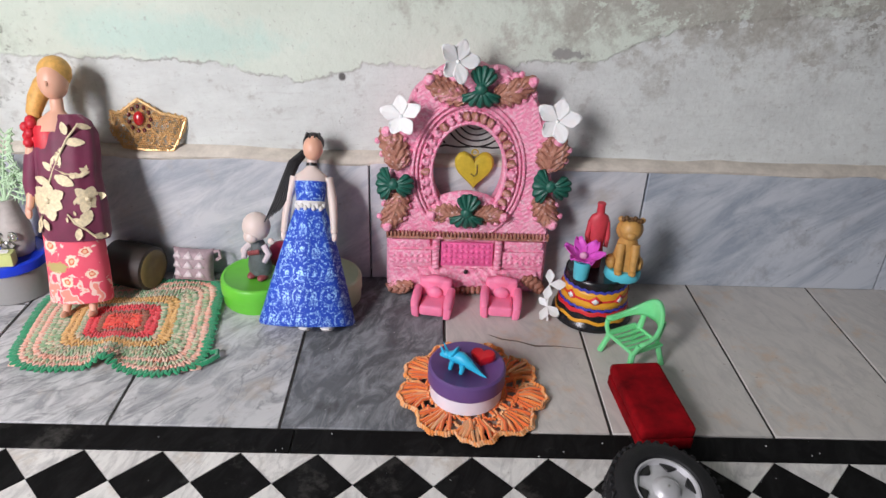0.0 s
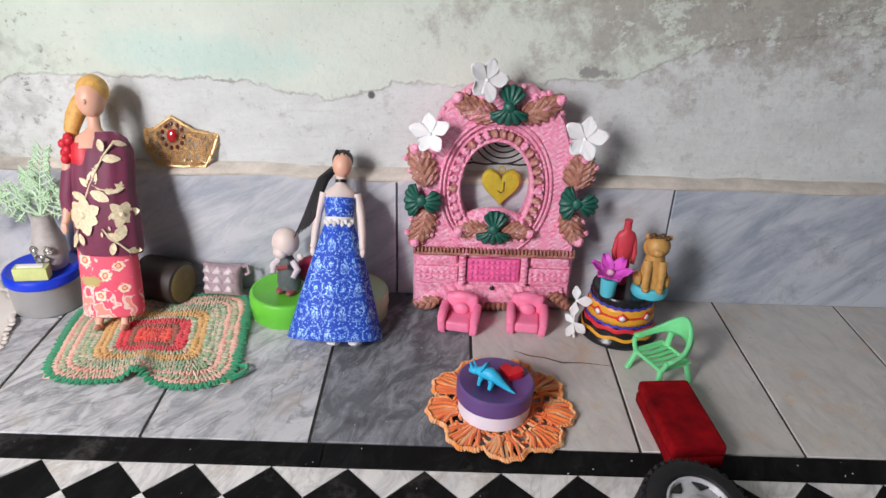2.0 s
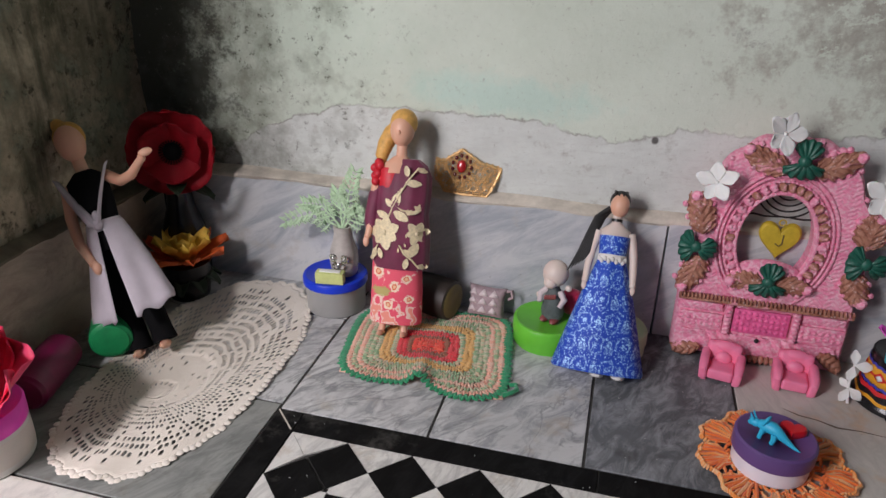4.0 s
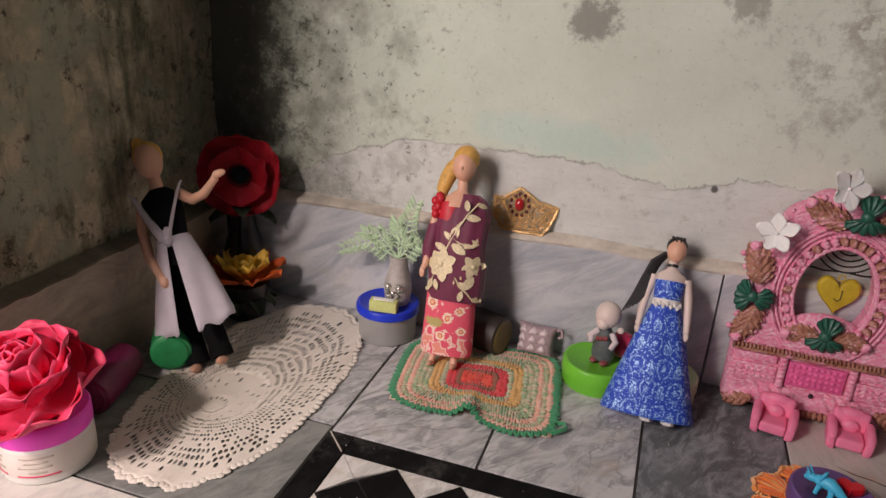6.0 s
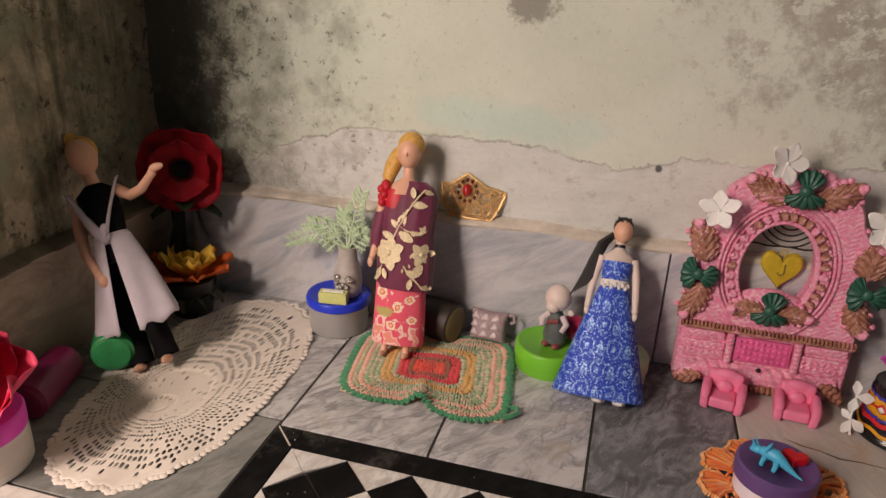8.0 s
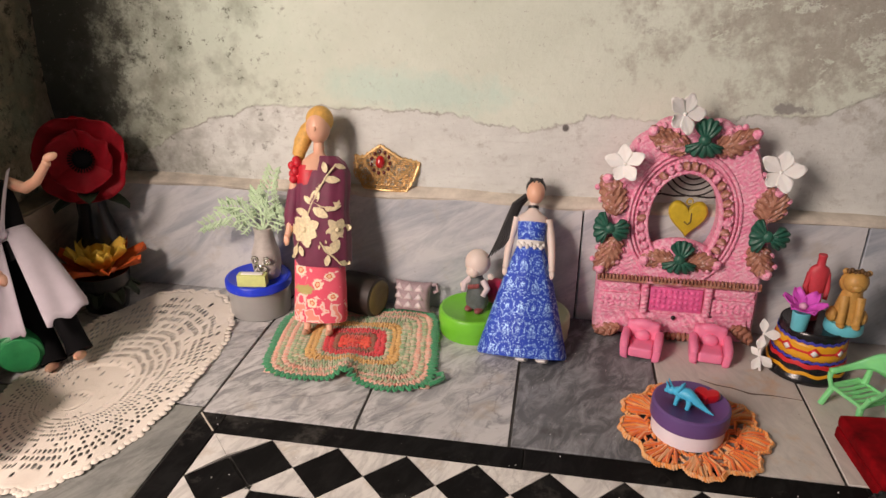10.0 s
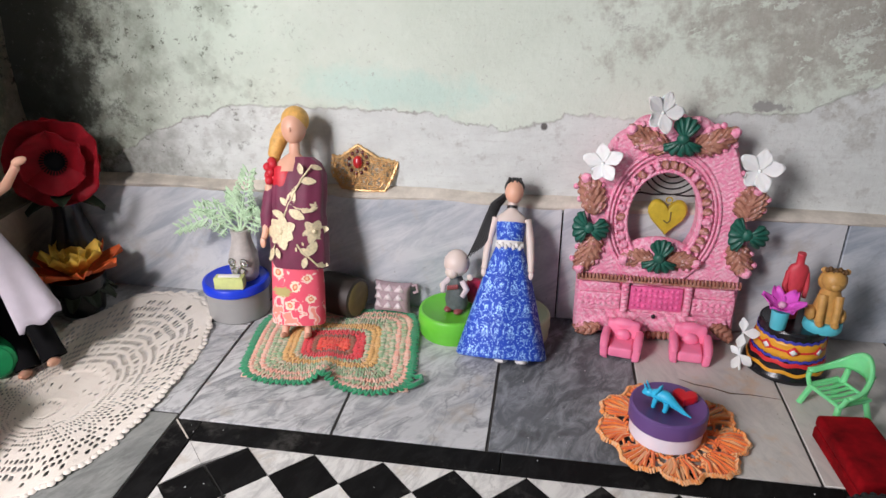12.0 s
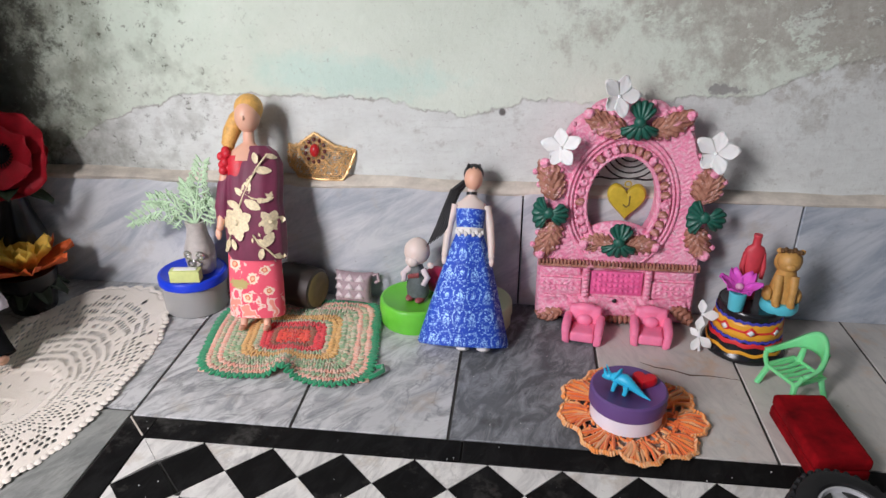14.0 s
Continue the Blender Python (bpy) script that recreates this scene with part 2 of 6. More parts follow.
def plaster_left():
    m, nt, b = shader("mouldy_corner_shade_plaster")
    pos = node(nt, "NewGeometry").outputs["Position"]
    mid = noise_tex(nt, pos, 14, 7, 0.68)
    fine = noise_tex(nt, pos, 110, 6, 0.7)
    drip = noise_tex(nt, coords(nt, (40, 40, 9), (0, 0, 0), "Position"), 1.0, 6, 0.6)
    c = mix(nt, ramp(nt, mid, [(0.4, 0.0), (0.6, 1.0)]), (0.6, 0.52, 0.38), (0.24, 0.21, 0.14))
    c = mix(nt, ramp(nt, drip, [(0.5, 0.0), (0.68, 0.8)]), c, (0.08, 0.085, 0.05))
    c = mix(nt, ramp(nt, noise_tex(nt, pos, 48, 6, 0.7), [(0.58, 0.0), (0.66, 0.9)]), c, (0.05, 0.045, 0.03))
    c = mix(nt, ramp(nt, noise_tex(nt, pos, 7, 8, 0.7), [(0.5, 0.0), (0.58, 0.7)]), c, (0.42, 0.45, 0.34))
    # mouldy stain and corner shade in one colour, darker towards the back corner
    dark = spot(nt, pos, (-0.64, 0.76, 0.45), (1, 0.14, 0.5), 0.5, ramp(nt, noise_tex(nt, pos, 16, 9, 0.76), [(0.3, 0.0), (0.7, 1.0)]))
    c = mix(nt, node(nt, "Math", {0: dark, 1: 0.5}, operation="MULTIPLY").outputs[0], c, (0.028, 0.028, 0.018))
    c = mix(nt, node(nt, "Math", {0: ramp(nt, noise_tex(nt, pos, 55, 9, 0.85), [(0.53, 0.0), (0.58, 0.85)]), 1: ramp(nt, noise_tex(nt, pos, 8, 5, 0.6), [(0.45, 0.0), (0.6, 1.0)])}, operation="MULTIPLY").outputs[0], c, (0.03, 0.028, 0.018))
    c = mix(nt, ramp(nt, noise_tex(nt, coords(nt, (1, 1, 1.2), (0, 20, 0), "Position"), 60, 8, 0.8), [(0.6, 0.0), (0.63, 0.6)]), c, (0.36, 0.33, 0.25))
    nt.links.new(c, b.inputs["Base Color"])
    b.inputs["Roughness"].default_value = 0.92
    h = node(nt, "Math", {0: fine, 1: mid}, operation="ADD").outputs[0]
    bump(nt, b, h, 0.6, 0.003)
    return m


def yarn(name, cols, scale=55, rough=0.95):
    """Variegated wool or cotton: the colour changes along the thread, with fine fibres."""
    m, nt, b = shader(name)
    v = coords(nt)
    n = noise_tex(nt, v, scale, 3, 0.5)
    isle = node(nt, "NewGeometry").outputs["Random Per Island"]
    isle = node(nt, "Math", {0: isle, 1: 0.5, 2: -0.25}, operation="MULTIPLY_ADD").outputs[0]
    n = node(nt, "Math", {0: n, 1: isle}, operation="ADD").outputs[0]
    stops = [(0.32 + 0.36 * i / max(1, len(cols) - 1), c) for i, c in enumerate(cols)]
    c = ramp(nt, n, stops) if len(cols) > 1 else mix(nt, n, tuple(x * 0.8 for x in cols[0]), cols[0])
    f = noise_tex(nt, v, 1500, 3)
    c = mix(nt, 0.3, c, mix(nt, f, tuple(x * 0.5 for x in cols[0]), tuple(min(1, x * 1.3) for x in cols[-1])))
    nt.links.new(c, b.inputs["Base Color"])
    b.inputs["Roughness"].default_value = rough
    b.inputs["Sheen Weight"].default_value = 0.3
    bump(nt, b, node(nt, "TexWave", {"Vector": coords(nt, (1, 1, 1), (0, 0, 45)), "Scale": 260.0, "Distortion": 3.0}).outputs["Fac"], 0.35, 0.0006)
    return m


def glitter_blue():
    """Royal blue cloth with rows of silver-blue glitter palmettes."""
    m, nt, b = shader("blue_glitter_cloth")
    v = coords(nt)
    sep = node(nt, "SeparateXYZ", {0: v})
    wob = noise_tex(nt, v, 55, 3)

    def wave(sock, per, ph):
        a = node(nt, "Math", {0: sock, 1: 2 * math.pi / per, 2: ph}, operation="MULTIPLY_ADD").outputs[0]
        a = node(nt, "Math", {0: a, 1: node(nt, "Math", {0: wob, 1: 1.6}, operation="MULTIPLY").outputs[0]}, operation="ADD").outputs[0]
        return node(nt, "Math", {0: a}, operation="COSINE").outputs[0]
    ogee = node(nt, "Math", {0: wave(sep.outputs["X"], 0.031, 0.4), 1: wave(sep.outputs["Z"], 0.052, 0.9)}, operation="MULTIPLY").outputs[0]
    up = wave(sep.outputs["Z"], 0.026, 1.9)
    d = node(nt, "Math", {0: ogee, 1: 6.5, 2: node(nt, "Math", {0: up, 1: 1.3}, operation="MULTIPLY").outputs[0]}, operation="MULTIPLY_ADD").outputs[0]
    lines = node(nt, "Math", {0: d}, operation="SINE").outputs[0]
    zone = ramp(nt, lines, [(0.15, 0.0), (0.6, 0.7), (0.95, 1.0)])
    fade = ramp(nt, up, [(0.0, 0.55), (0.6, 1.0)])
    sp = ramp(nt, noise_tex(nt, v, 640, 2, 0.5), [(0.46, 0.0), (0.55, 1.0)])
    few = ramp(nt, noise_tex(nt, v, 470, 2, 0.5), [(0.6, 0.0), (0.64, 1.0)])
    k = node(nt, "Math", {0: node(nt, "Math", {0: zone, 1: sp}, operation="MULTIPLY").outputs[0], 1: fade}, operation="MULTIPLY").outputs[0]
    k = node(nt, "Math", {0: k, 1: few}, operation="MAXIMUM").outputs[0]
    c = mix(nt, k, mix(nt, noise_tex(nt, v, 30), (0.006, 0.035, 0.36), (0.014, 0.09, 0.62)), (0.4, 0.68, 0.98))
    nt.links.new(c, b.inputs["Base Color"])
    nt.links.new(node(nt, "MapRange", {"Value": k, "To Min": 0.0, "To Max": 0.2}).outputs[0], b.inputs["Metallic"])
    nt.links.new(node(nt, "MapRange", {"Value": k, "To Min": 0.7, "To Max": 0.35}).outputs[0], b.inputs["Roughness"])
    bump(nt, b, noise_tex(nt, v, 700, 3), 0.5, 0.0008)
    return m


def printed_red():
    """Pinkish red cotton with a few ringed flowers, a green leaf and large cream petals along the hem."""
    m, nt, b = shader("red_flowered_cloth")
    pos = coords(nt)
    wob = noise_tex(nt, pos, 260, 3)
    c = mix(nt, noise_tex(nt, pos, 26, 4), (0.74, 0.05, 0.11), (0.84, 0.15, 0.2))
    z = node(nt, "SeparateXYZ", {0: pos}).outputs["Z"]
    hem = node(nt, "MapRange", {"Value": z, "From Min": 0.03, "From Max": 0.058, "To Min": 0.11, "To Max": -0.07}).outputs[0]
    big = node(nt, "Math", {0: noise_tex(nt, pos, 75, 2, 0.4, 1.2), 1: hem}, operation="ADD").outputs[0]
    c = mix(nt, ramp(nt, big, [(0.575, 0.0), (0.595, 0.85)]), c, (0.86, 0.68, 0.58))
    c = mix(nt, ramp(nt, big, [(0.67, 0.0), (0.69, 0.8)]), c, (0.8, 0.2, 0.14))
    for x, h, r in ((-0.019, 0.082, 0.0075), (0.017, 0.075, 0.0055), (0.003, 0.065, 0.0065), (-0.004, 0.042, 0.006), (0.021, 0.05, 0.005)):
        big = spot(nt, pos, (x, 0, h), (r, 9, r), 0.06, wob)
        ring = spot(nt, pos, (x, 0, h), (r * 0.55, 9, r * 0.55), 0.06, wob)
        eye = spot(nt, pos, (x, 0, h), (r * 0.32, 9, r * 0.32), 0.06, wob)
        c = mix(nt, big, c, (0.86, 0.68, 0.52))
        c = mix(nt, ring, c, (0.72, 0.16, 0.08))
        c = mix(nt, eye, c, (0.82, 0.5, 0.3))
    c = mix(nt, node(nt, "Math", {0: spot(nt, pos, (-0.014, 0, 0.058), (0.012, 9, 0.006), 0.1, wob), 1: 0.85}, operation="MULTIPLY").outputs[0], c, (0.4, 0.42, 0.13))
    nt.links.new(c, b.inputs["Base Color"])
    b.inputs["Roughness"].default_value = 0.75
    bump(nt, b, noise_tex(nt, pos, 900, 3), 0.4, 0.0006)
    return m


def pink_relief():
    """Hand-painted pink cast with a pressed zigzag relief and white dust on its high spots."""
    m, nt, b = shader("pink_painted_plaster_cast")
    v = coords(nt)
    n1 = noise_tex(nt, v, 30, 5, 0.6)
    n2 = noise_tex(nt, v, 300, 5, 0.7)
    sep = node(nt, "SeparateXYZ", {0: v})
    zig = node(nt, "Math", {0: node(nt, "Math", {0: sep.outputs["X"], 1: 115.0}, operation="MULTIPLY").outputs[0], 1: 1.0}, operation="PINGPONG").outputs[0]
    zig = node(nt, "Math", {0: zig, 1: node(nt, "Math", {0: sep.outputs["Z"], 1: 190.0}, operation="MULTIPLY").outputs[0]}, operation="ADD").outputs[0]
    zig = node(nt, "Math", {0: zig, 1: node(nt, "Math", {0: noise_tex(nt, v, 70, 3), 1: 1.3}, operation="MULTIPLY").outputs[0]}, operation="ADD").outputs[0]
    zig = node(nt, "Math", {0: zig, 1: 0.5}, operation="PINGPONG").outputs[0]
    c = ramp(nt, n1, [(0.3, (0.86, 0.2, 0.37)), (0.5, (0.9, 0.29, 0.45)), (0.72, (0.92, 0.4, 0.54))])
    c = mix(nt, ramp(nt, zig, [(0.0, 0.3), (0.2, 0.0)]), c, (0.78, 0.14, 0.3))
    hi = ramp(nt, noise_tex(nt, v, 230, 5, 0.72), [(0.46, 0.0), (0.64, 0.75)])
    c = mix(nt, hi, c, (0.95, 0.66, 0.73))
    nt.links.new(c, b.inputs["Base Color"])
    b.inputs["Roughness"].default_value = 0.5
    h = node(nt, "Math", {0: n2, 1: node(nt, "Math", {0: zig, 1: 0.9}, operation="MULTIPLY").outputs[0]}, operation="ADD").outputs[0]
    bump(nt, b, h, 0.7, 0.0018)
    return m


def bronze_relief():
    """Bronze-brown paint over the pink cast, rubbed and dusted on its high spots."""
    m, nt, b = shader("bronze_brown_paint")
    v = coords(nt)
    n1 = noise_tex(nt, v, 90, 6, 0.65)
    c = ramp(nt, n1, [(0.32, (0.2, 0.07, 0.045)), (0.5, (0.4, 0.17, 0.11)), (0.7, (0.55, 0.29, 0.2))])
    c = mix(nt, ramp(nt, noise_tex(nt, v, 62, 6, 0.7), [(0.56, 0.0), (0.63, 0.8)]), c, (0.86, 0.36, 0.47))
    c = mix(nt, ramp(nt, noise_tex(nt, v, 210, 5, 0.7), [(0.58, 0.0), (0.66, 0.75)]), c, (0.9, 0.72, 0.7))
    nt.links.new(c, b.inputs["Base Color"])
    b.inputs["Roughness"].default_value = 0.55
    bump(nt, b, noise_tex(nt, v, 300, 5, 0.7), 0.6, 0.0018)
    return m


MARBLE = marble("grey_white_marble", (0.62, 0.625, 0.62), (0.31, 0.32, 0.33), (0.42, 0.36, 0.29), 35, 0.5, 0.36, 0.22, 0, 0.65)
MARBLE_B = marble("warm_white_marble", (0.6, 0.575, 0.53), (0.5, 0.485, 0.455), (0.6, 0.43, 0.28), -20, 0.55, 0.36, 0.22, 0, 0.15)
MARBLE_C = marble("pale_cream_marble", (0.72, 0.7, 0.65), (0.56, 0.55, 0.52), (0.55, 0.47, 0.37), 15, 0.4, 0.36, 0.22, 0, 0.2)
MARBLE_D = marble("dark_grey_marble", (0.085, 0.09, 0.098), (0.27, 0.285, 0.3), (0.06, 0.06, 0.06), 25, 0.3, 0.34, 0.15)
MARBLE_G = marble("greenish_grey_marble", (0.3, 0.31, 0.29), (0.2, 0.21, 0.2), (0.16, 0.15, 0.12), 35, 0.4)
MARBLE_W = marble("blue_grey_marble", (0.6, 0.61, 0.62), (0.36, 0.39, 0.43), (0.45, 0.42, 0.38), 0, 0.3, 0.34, 0.2, 32, 0.1)
MARBLE_L = marble("grimy_brown_grey_marble", (0.56, 0.48, 0.39), (0.36, 0.3, 0.24), (0.2, 0.155, 0.1), 0, 0.4, 0.4, 0.15, 32, 0.1)
MARBLE_X = marble("deep_blue_grey_marble", (0.52, 0.55, 0.58), (0.31, 0.35, 0.4), (0.25, 0.25, 0.26), 0, 0.35, 0.34, 0.2, 38, 0.1)
BLACK_STONE = marble("black_stone", (0.007, 0.007, 0.007), (0.014, 0.014, 0.014), (0.075, 0.072, 0.066), 20, 0.15, 0.45, 0.03)
WHITE_STONE = marble("white_stone", (0.72, 0.71, 0.67), (0.52, 0.51, 0.49), (0.45, 0.38, 0.3), 20, 0.25, 0.28)
GROUT = plain("dark_grout", (0.045, 0.043, 0.04), 0.9, 0.3)
PLASTER = plaster_back()
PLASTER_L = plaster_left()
MORTAR_DARK = plain("dark_mortar", (0.17, 0.145, 0.105), 0.92, 0.4, 40, bumps=0.6, fine=300)
MORTAR = plain("beige_mortar", (0.6, 0.55, 0.47), 0.92, 0.4, 30, bumps=0.6, fine=300)
WHITEWASH = plain("whitewash", (0.34, 0.33, 0.3), 0.9, 0.12, 4, fine=120)
PINK = pink_relief()
HOTPINK = plain("hot_pink_paint", (0.82, 0.13, 0.34), 0.5, 0.3, 90, bumps=0.7, fine=350, grit=0.4)
GREEN_LEAF = plain("dark_green_paint", (0.012, 0.11, 0.075), 0.42, 0.4, 120, grit=0.12, bumps=0.3)
BROWN_LEAF = bronze_relief()
SOFA_PINK = plain("soft_pink_plastic", (0.9, 0.23, 0.39), 0.45, 0.12, 70, sub=0.15)
SKIN = plain("doll_vinyl", (0.75, 0.42, 0.29), 0.42, 0.06, 40, sub=0.15, bumps=0.02)
SKIN_PALE = plain("pale_vinyl", (0.72, 0.6, 0.54), 0.45, 0.06, 40, sub=0.1, bumps=0.02)
BLONDE = plain("blonde_hair", (0.72, 0.4, 0.1), 0.5, 0.35, 160, bumps=0.6, fine=1400)
DARK_HAIR = plain("black_hair", (0.012, 0.011, 0.012), 0.4, 0.3, 160, bumps=0.6, fine=1400)
MAROON = plain("maroon_gauze", (0.165, 0.018, 0.058), 0.6, 0.35, 45, sheen=0.3, bumps=0.35)
RED_SATIN = plain("red_satin", (0.6, 0.02, 0.035), 0.5, 0.25, 120)
GOLD_THREAD = plain("gold_embroidery", (0.8, 0.68, 0.44), 0.45, 0.3, 300, metal=0.15, bumps=0.7, fine=1500)
RED_PRINT = printed_red()
BLUE_GLITTER = glitter_blue()
LACE = plain("white_lace", (0.75, 0.73, 0.7), 0.85, 0.15, 200, bumps=0.5)
LILAC = plain("pale_lilac_cloth", (0.56, 0.51, 0.57), 0.85, 0.1, 60, bumps=0.3)
BLACK_CLOTH = plain("black_cloth", (0.006, 0.006, 0.007), 0.85, 0.3, 60, spec=0.12)
GREEN_PLASTIC = plain("bright_green_plastic", (0.14, 0.55, 0.04), 0.35, 0.08, 50, sub=0.1, bumps=0.03)
PALE_PLASTIC = plain("pale_green_plastic", (0.55, 0.66, 0.4), 0.4, 0.08, 50, bumps=0.03)
MINT_PLASTIC = plain("mint_green_plastic", (0.2, 0.72, 0.3), 0.35, 0.08, 60, sub=0.25, bumps=0.03)
BLUE_PLASTIC = plain("royal_blue_plastic", (0.01, 0.045, 0.62), 0.35, 0.08, 50, bumps=0.03)
CLEAR_PLASTIC = plain("cloudy_clear_plastic", (0.62, 0.62, 0.6), 0.3, 0.1, 40, trans=0.55, bumps=0.05)
LIME = plain("lime_card", (0.6, 0.66, 0.25), 0.6, 0.15, 80)
STONE_VASE = plain("grey_glazed_stone", (0.46, 0.43, 0.4), 0.4, 0.25, 90)
SILVER = plain("silver", (0.75, 0.75, 0.74), 0.25, 0.15, 90, metal=1.0)
FERN = plain("pale_green_foliage", (0.5, 0.68, 0.45), 0.6, 0.25, 120)
GOLD = plain("antique_gold", (0.72, 0.46, 0.2), 0.4, 0.4, 200, metal=0.5, bumps=0.3)
RUBY = plain("ruby_glass", (0.42, 0.01, 0.012), 0.1, 0.2, 90, coat=0.8)
GARNET = plain("garnet_glass", (0.1, 0.012, 0.012), 0.12, 0.2, 90, coat=0.8)
PURPLE = plain("purple_plastic", (0.125, 0.065, 0.21), 0.4, 0.1, 60, bumps=0.04)
WHITE_PLASTIC = plain("white_plastic", (0.76, 0.73, 0.8), 0.35, 0.05, 60, sub=0.1, bumps=0.03)
SKY_BLUE = plain("sky_blue_rubber", (0.03, 0.46, 0.72), 0.45, 0.12, 100)
RED_PLASTIC = plain("red_plastic", (0.66, 0.012, 0.02), 0.3, 0.15, 100)
HEART_GOLD = plain("mustard_paint", (0.58, 0.42, 0.03), 0.5, 0.2, 120)
BLACK_WIRE = plain("black_wire", (0.012, 0.012, 0.012), 0.4, 0.2, 120)
PETAL_WHITE = plain("white_petal", (0.86, 0.86, 0.84), 0.6, 0.06, 80, sub=0.1)
BLACK_LACQUER = plain("black_lacquer", (0.012, 0.012, 0.014), 0.22, 0.3, 60)
DRUM_YELLOW = plain("yellow_paint", (0.78, 0.36, 0.02), 0.4, 0.12, 90)
DRUM_RED = plain("red_paint", (0.68, 0.025, 0.03), 0.4, 0.12, 90)
DRUM_BLUE = plain("blue_paint", (0.05, 0.05, 0.42), 0.4, 0.12, 90)
WHITE_PAINT = plain("white_paint", (0.8, 0.8, 0.78), 0.4, 0.06, 90)
CYAN = plain("cyan_plastic", (0.1, 0.55, 0.66), 0.4, 0.08, 90)
MAGENTA = plain("magenta_petal", (0.74, 0.1, 0.6), 0.5, 0.25, 90, sub=0.1)
TAN = plain("golden_tan_paint", (0.55, 0.3, 0.08), 0.45, 0.3, 140, bumps=0.3)
CORAL = plain("coral_red_rubber", (0.6, 0.05, 0.07), 0.5, 0.15, 120)
VELVET = plain("red_velvet", (0.23, 0.003, 0.006), 0.95, 0.75, 38, sheen=0.0, spec=0.1, bumps=0.4)
RUBBER = plain("black_rubber", (0.016, 0.016, 0.017), 0.55, 0.3, 120, bumps=0.4, spec=0.25)
POPPY = plain("deep_red_silk", (0.3, 0.006, 0.014), 0.6, 0.35, 60, sheen=0.03, spec=0.2)
SILK_ORANGE = plain("orange_silk", (0.66, 0.11, 0.02), 0.55, 0.4, 50)
SILK_YELLOW = plain("yellow_silk", (0.8, 0.5, 0.06), 0.55, 0.3, 50)
SILK_PINK = plain("pink_red_silk", (0.92, 0.07, 0.17), 0.5, 0.25, 50, sub=0.3)
JAR_PINK = plain("neon_pink_plastic", (0.93, 0.06, 0.58), 0.35, 0.1, 60)
JAR_WHITE = plain("white_jar_plastic", (0.8, 0.78, 0.74), 0.3, 0.06, 60, bumps=0.03)
LABEL_BEIGE = plain("faded_label_print", (0.6, 0.52, 0.44), 0.5, 0.15, 90)
GREEN_SATIN = plain("green_satin", (0.01, 0.3, 0.1), 0.4, 0.25, 60)
WINE_SATIN = plain("wine_satin", (0.18, 0.008, 0.06), 0.4, 0.3, 60)
MAUVE = plain("mauve_brocade", (0.38, 0.28, 0.3), 0.6, 0.3, 160, bumps=0.4)
MAUVE_LIGHT = plain("silver_mauve_brocade", (0.66, 0.57, 0.58), 0.5, 0.2, 160, bumps=0.4)
DARK_SATIN = plain("dark_brown_satin", (0.03, 0.022, 0.018), 0.5, 0.3, 60)
OLIVE_GOLD = plain("olive_gold_cloth", (0.16, 0.12, 0.04), 0.5, 0.3, 90)
COTTON = yarn("cream_cotton", [(0.8, 0.72, 0.62), (0.86, 0.79, 0.7)], 30)
YARN_PEACH = yarn("peach_cotton", [(0.86, 0.5, 0.22), (0.85, 0.3, 0.06), (0.84, 0.58, 0.36), (0.86, 0.26, 0.04)], 48)
YARN_ORANGE = yarn("orange_variegated_cotton", [(0.86, 0.52, 0.24), (0.86, 0.29, 0.05), (0.85, 0.17, 0.01), (0.78, 0.12, 0.01)], 38)
YARN = {
    "centre": yarn("scarlet_yarn", [(0.8, 0.12, 0.06), (0.72, 0.03, 0.03)]),
    "brown": yarn("brown_yarn", [(0.26, 0.09, 0.05), (0.32, 0.12, 0.07)]),
    "red": yarn("red_yarn", [(0.66, 0.03, 0.04), (0.74, 0.07, 0.08)]),
    "mixed": yarn("mixed_yarn", [(0.32, 0.44, 0.26), (0.74, 0.6, 0.44), (0.78, 0.42, 0.3), (0.26, 0.4, 0.22)], 110),
    "gold": yarn("ochre_yarn", [(0.66, 0.36, 0.1), (0.72, 0.44, 0.17)]),
    "green": yarn("leaf_green_yarn", [(0.24, 0.38, 0.2), (0.7, 0.6, 0.46), (0.74, 0.5, 0.38), (0.28, 0.42, 0.24)], 130),
    "peach": yarn("peach_yarn", [(0.78, 0.42, 0.31), (0.76, 0.58, 0.46), (0.8, 0.38, 0.28)], 90),
    "edge": yarn("emerald_yarn", [(0.012, 0.22, 0.09), (0.02, 0.3, 0.13)]),
}


# ---- mesh tools ----
def link(bm, mats):
    me = bpy.data.meshes.new("mesh")
    bmesh.ops.recalc_face_normals(bm, faces=bm.faces)
    for e in bm.edges:
        if len(e.link_faces) == 2 and e.calc_face_angle(0) > 0.7:
            e.smooth = False
    for f in bm.faces:
        f.smooth = True
    bm.to_mesh(me)
    bm.free()
    for m in mats if isinstance(mats, (list, tuple)) else [mats]:
        me.materials.append(m)
    return me


def part(name, bm, mats, parent=None, label="", thick=0.0, at=None, kind=""):
    ob = new(name, link(bm, mats))
    ob.parent = parent
    if at is not None:
        ob.matrix_basis = at
    if thick:
        md = ob.modifiers.new("thickness", "SOLIDIFY")
        md.thickness, md.offset = thick, 0
    return tagged(ob, label=label, kind=kind)


def thing(name, at, label, category, group="", kind=""):
    ob = new(name)
    ob.matrix_basis = at
    ob.empty_display_size = 0.02
    return tagged(ob, label, category, group, kind)


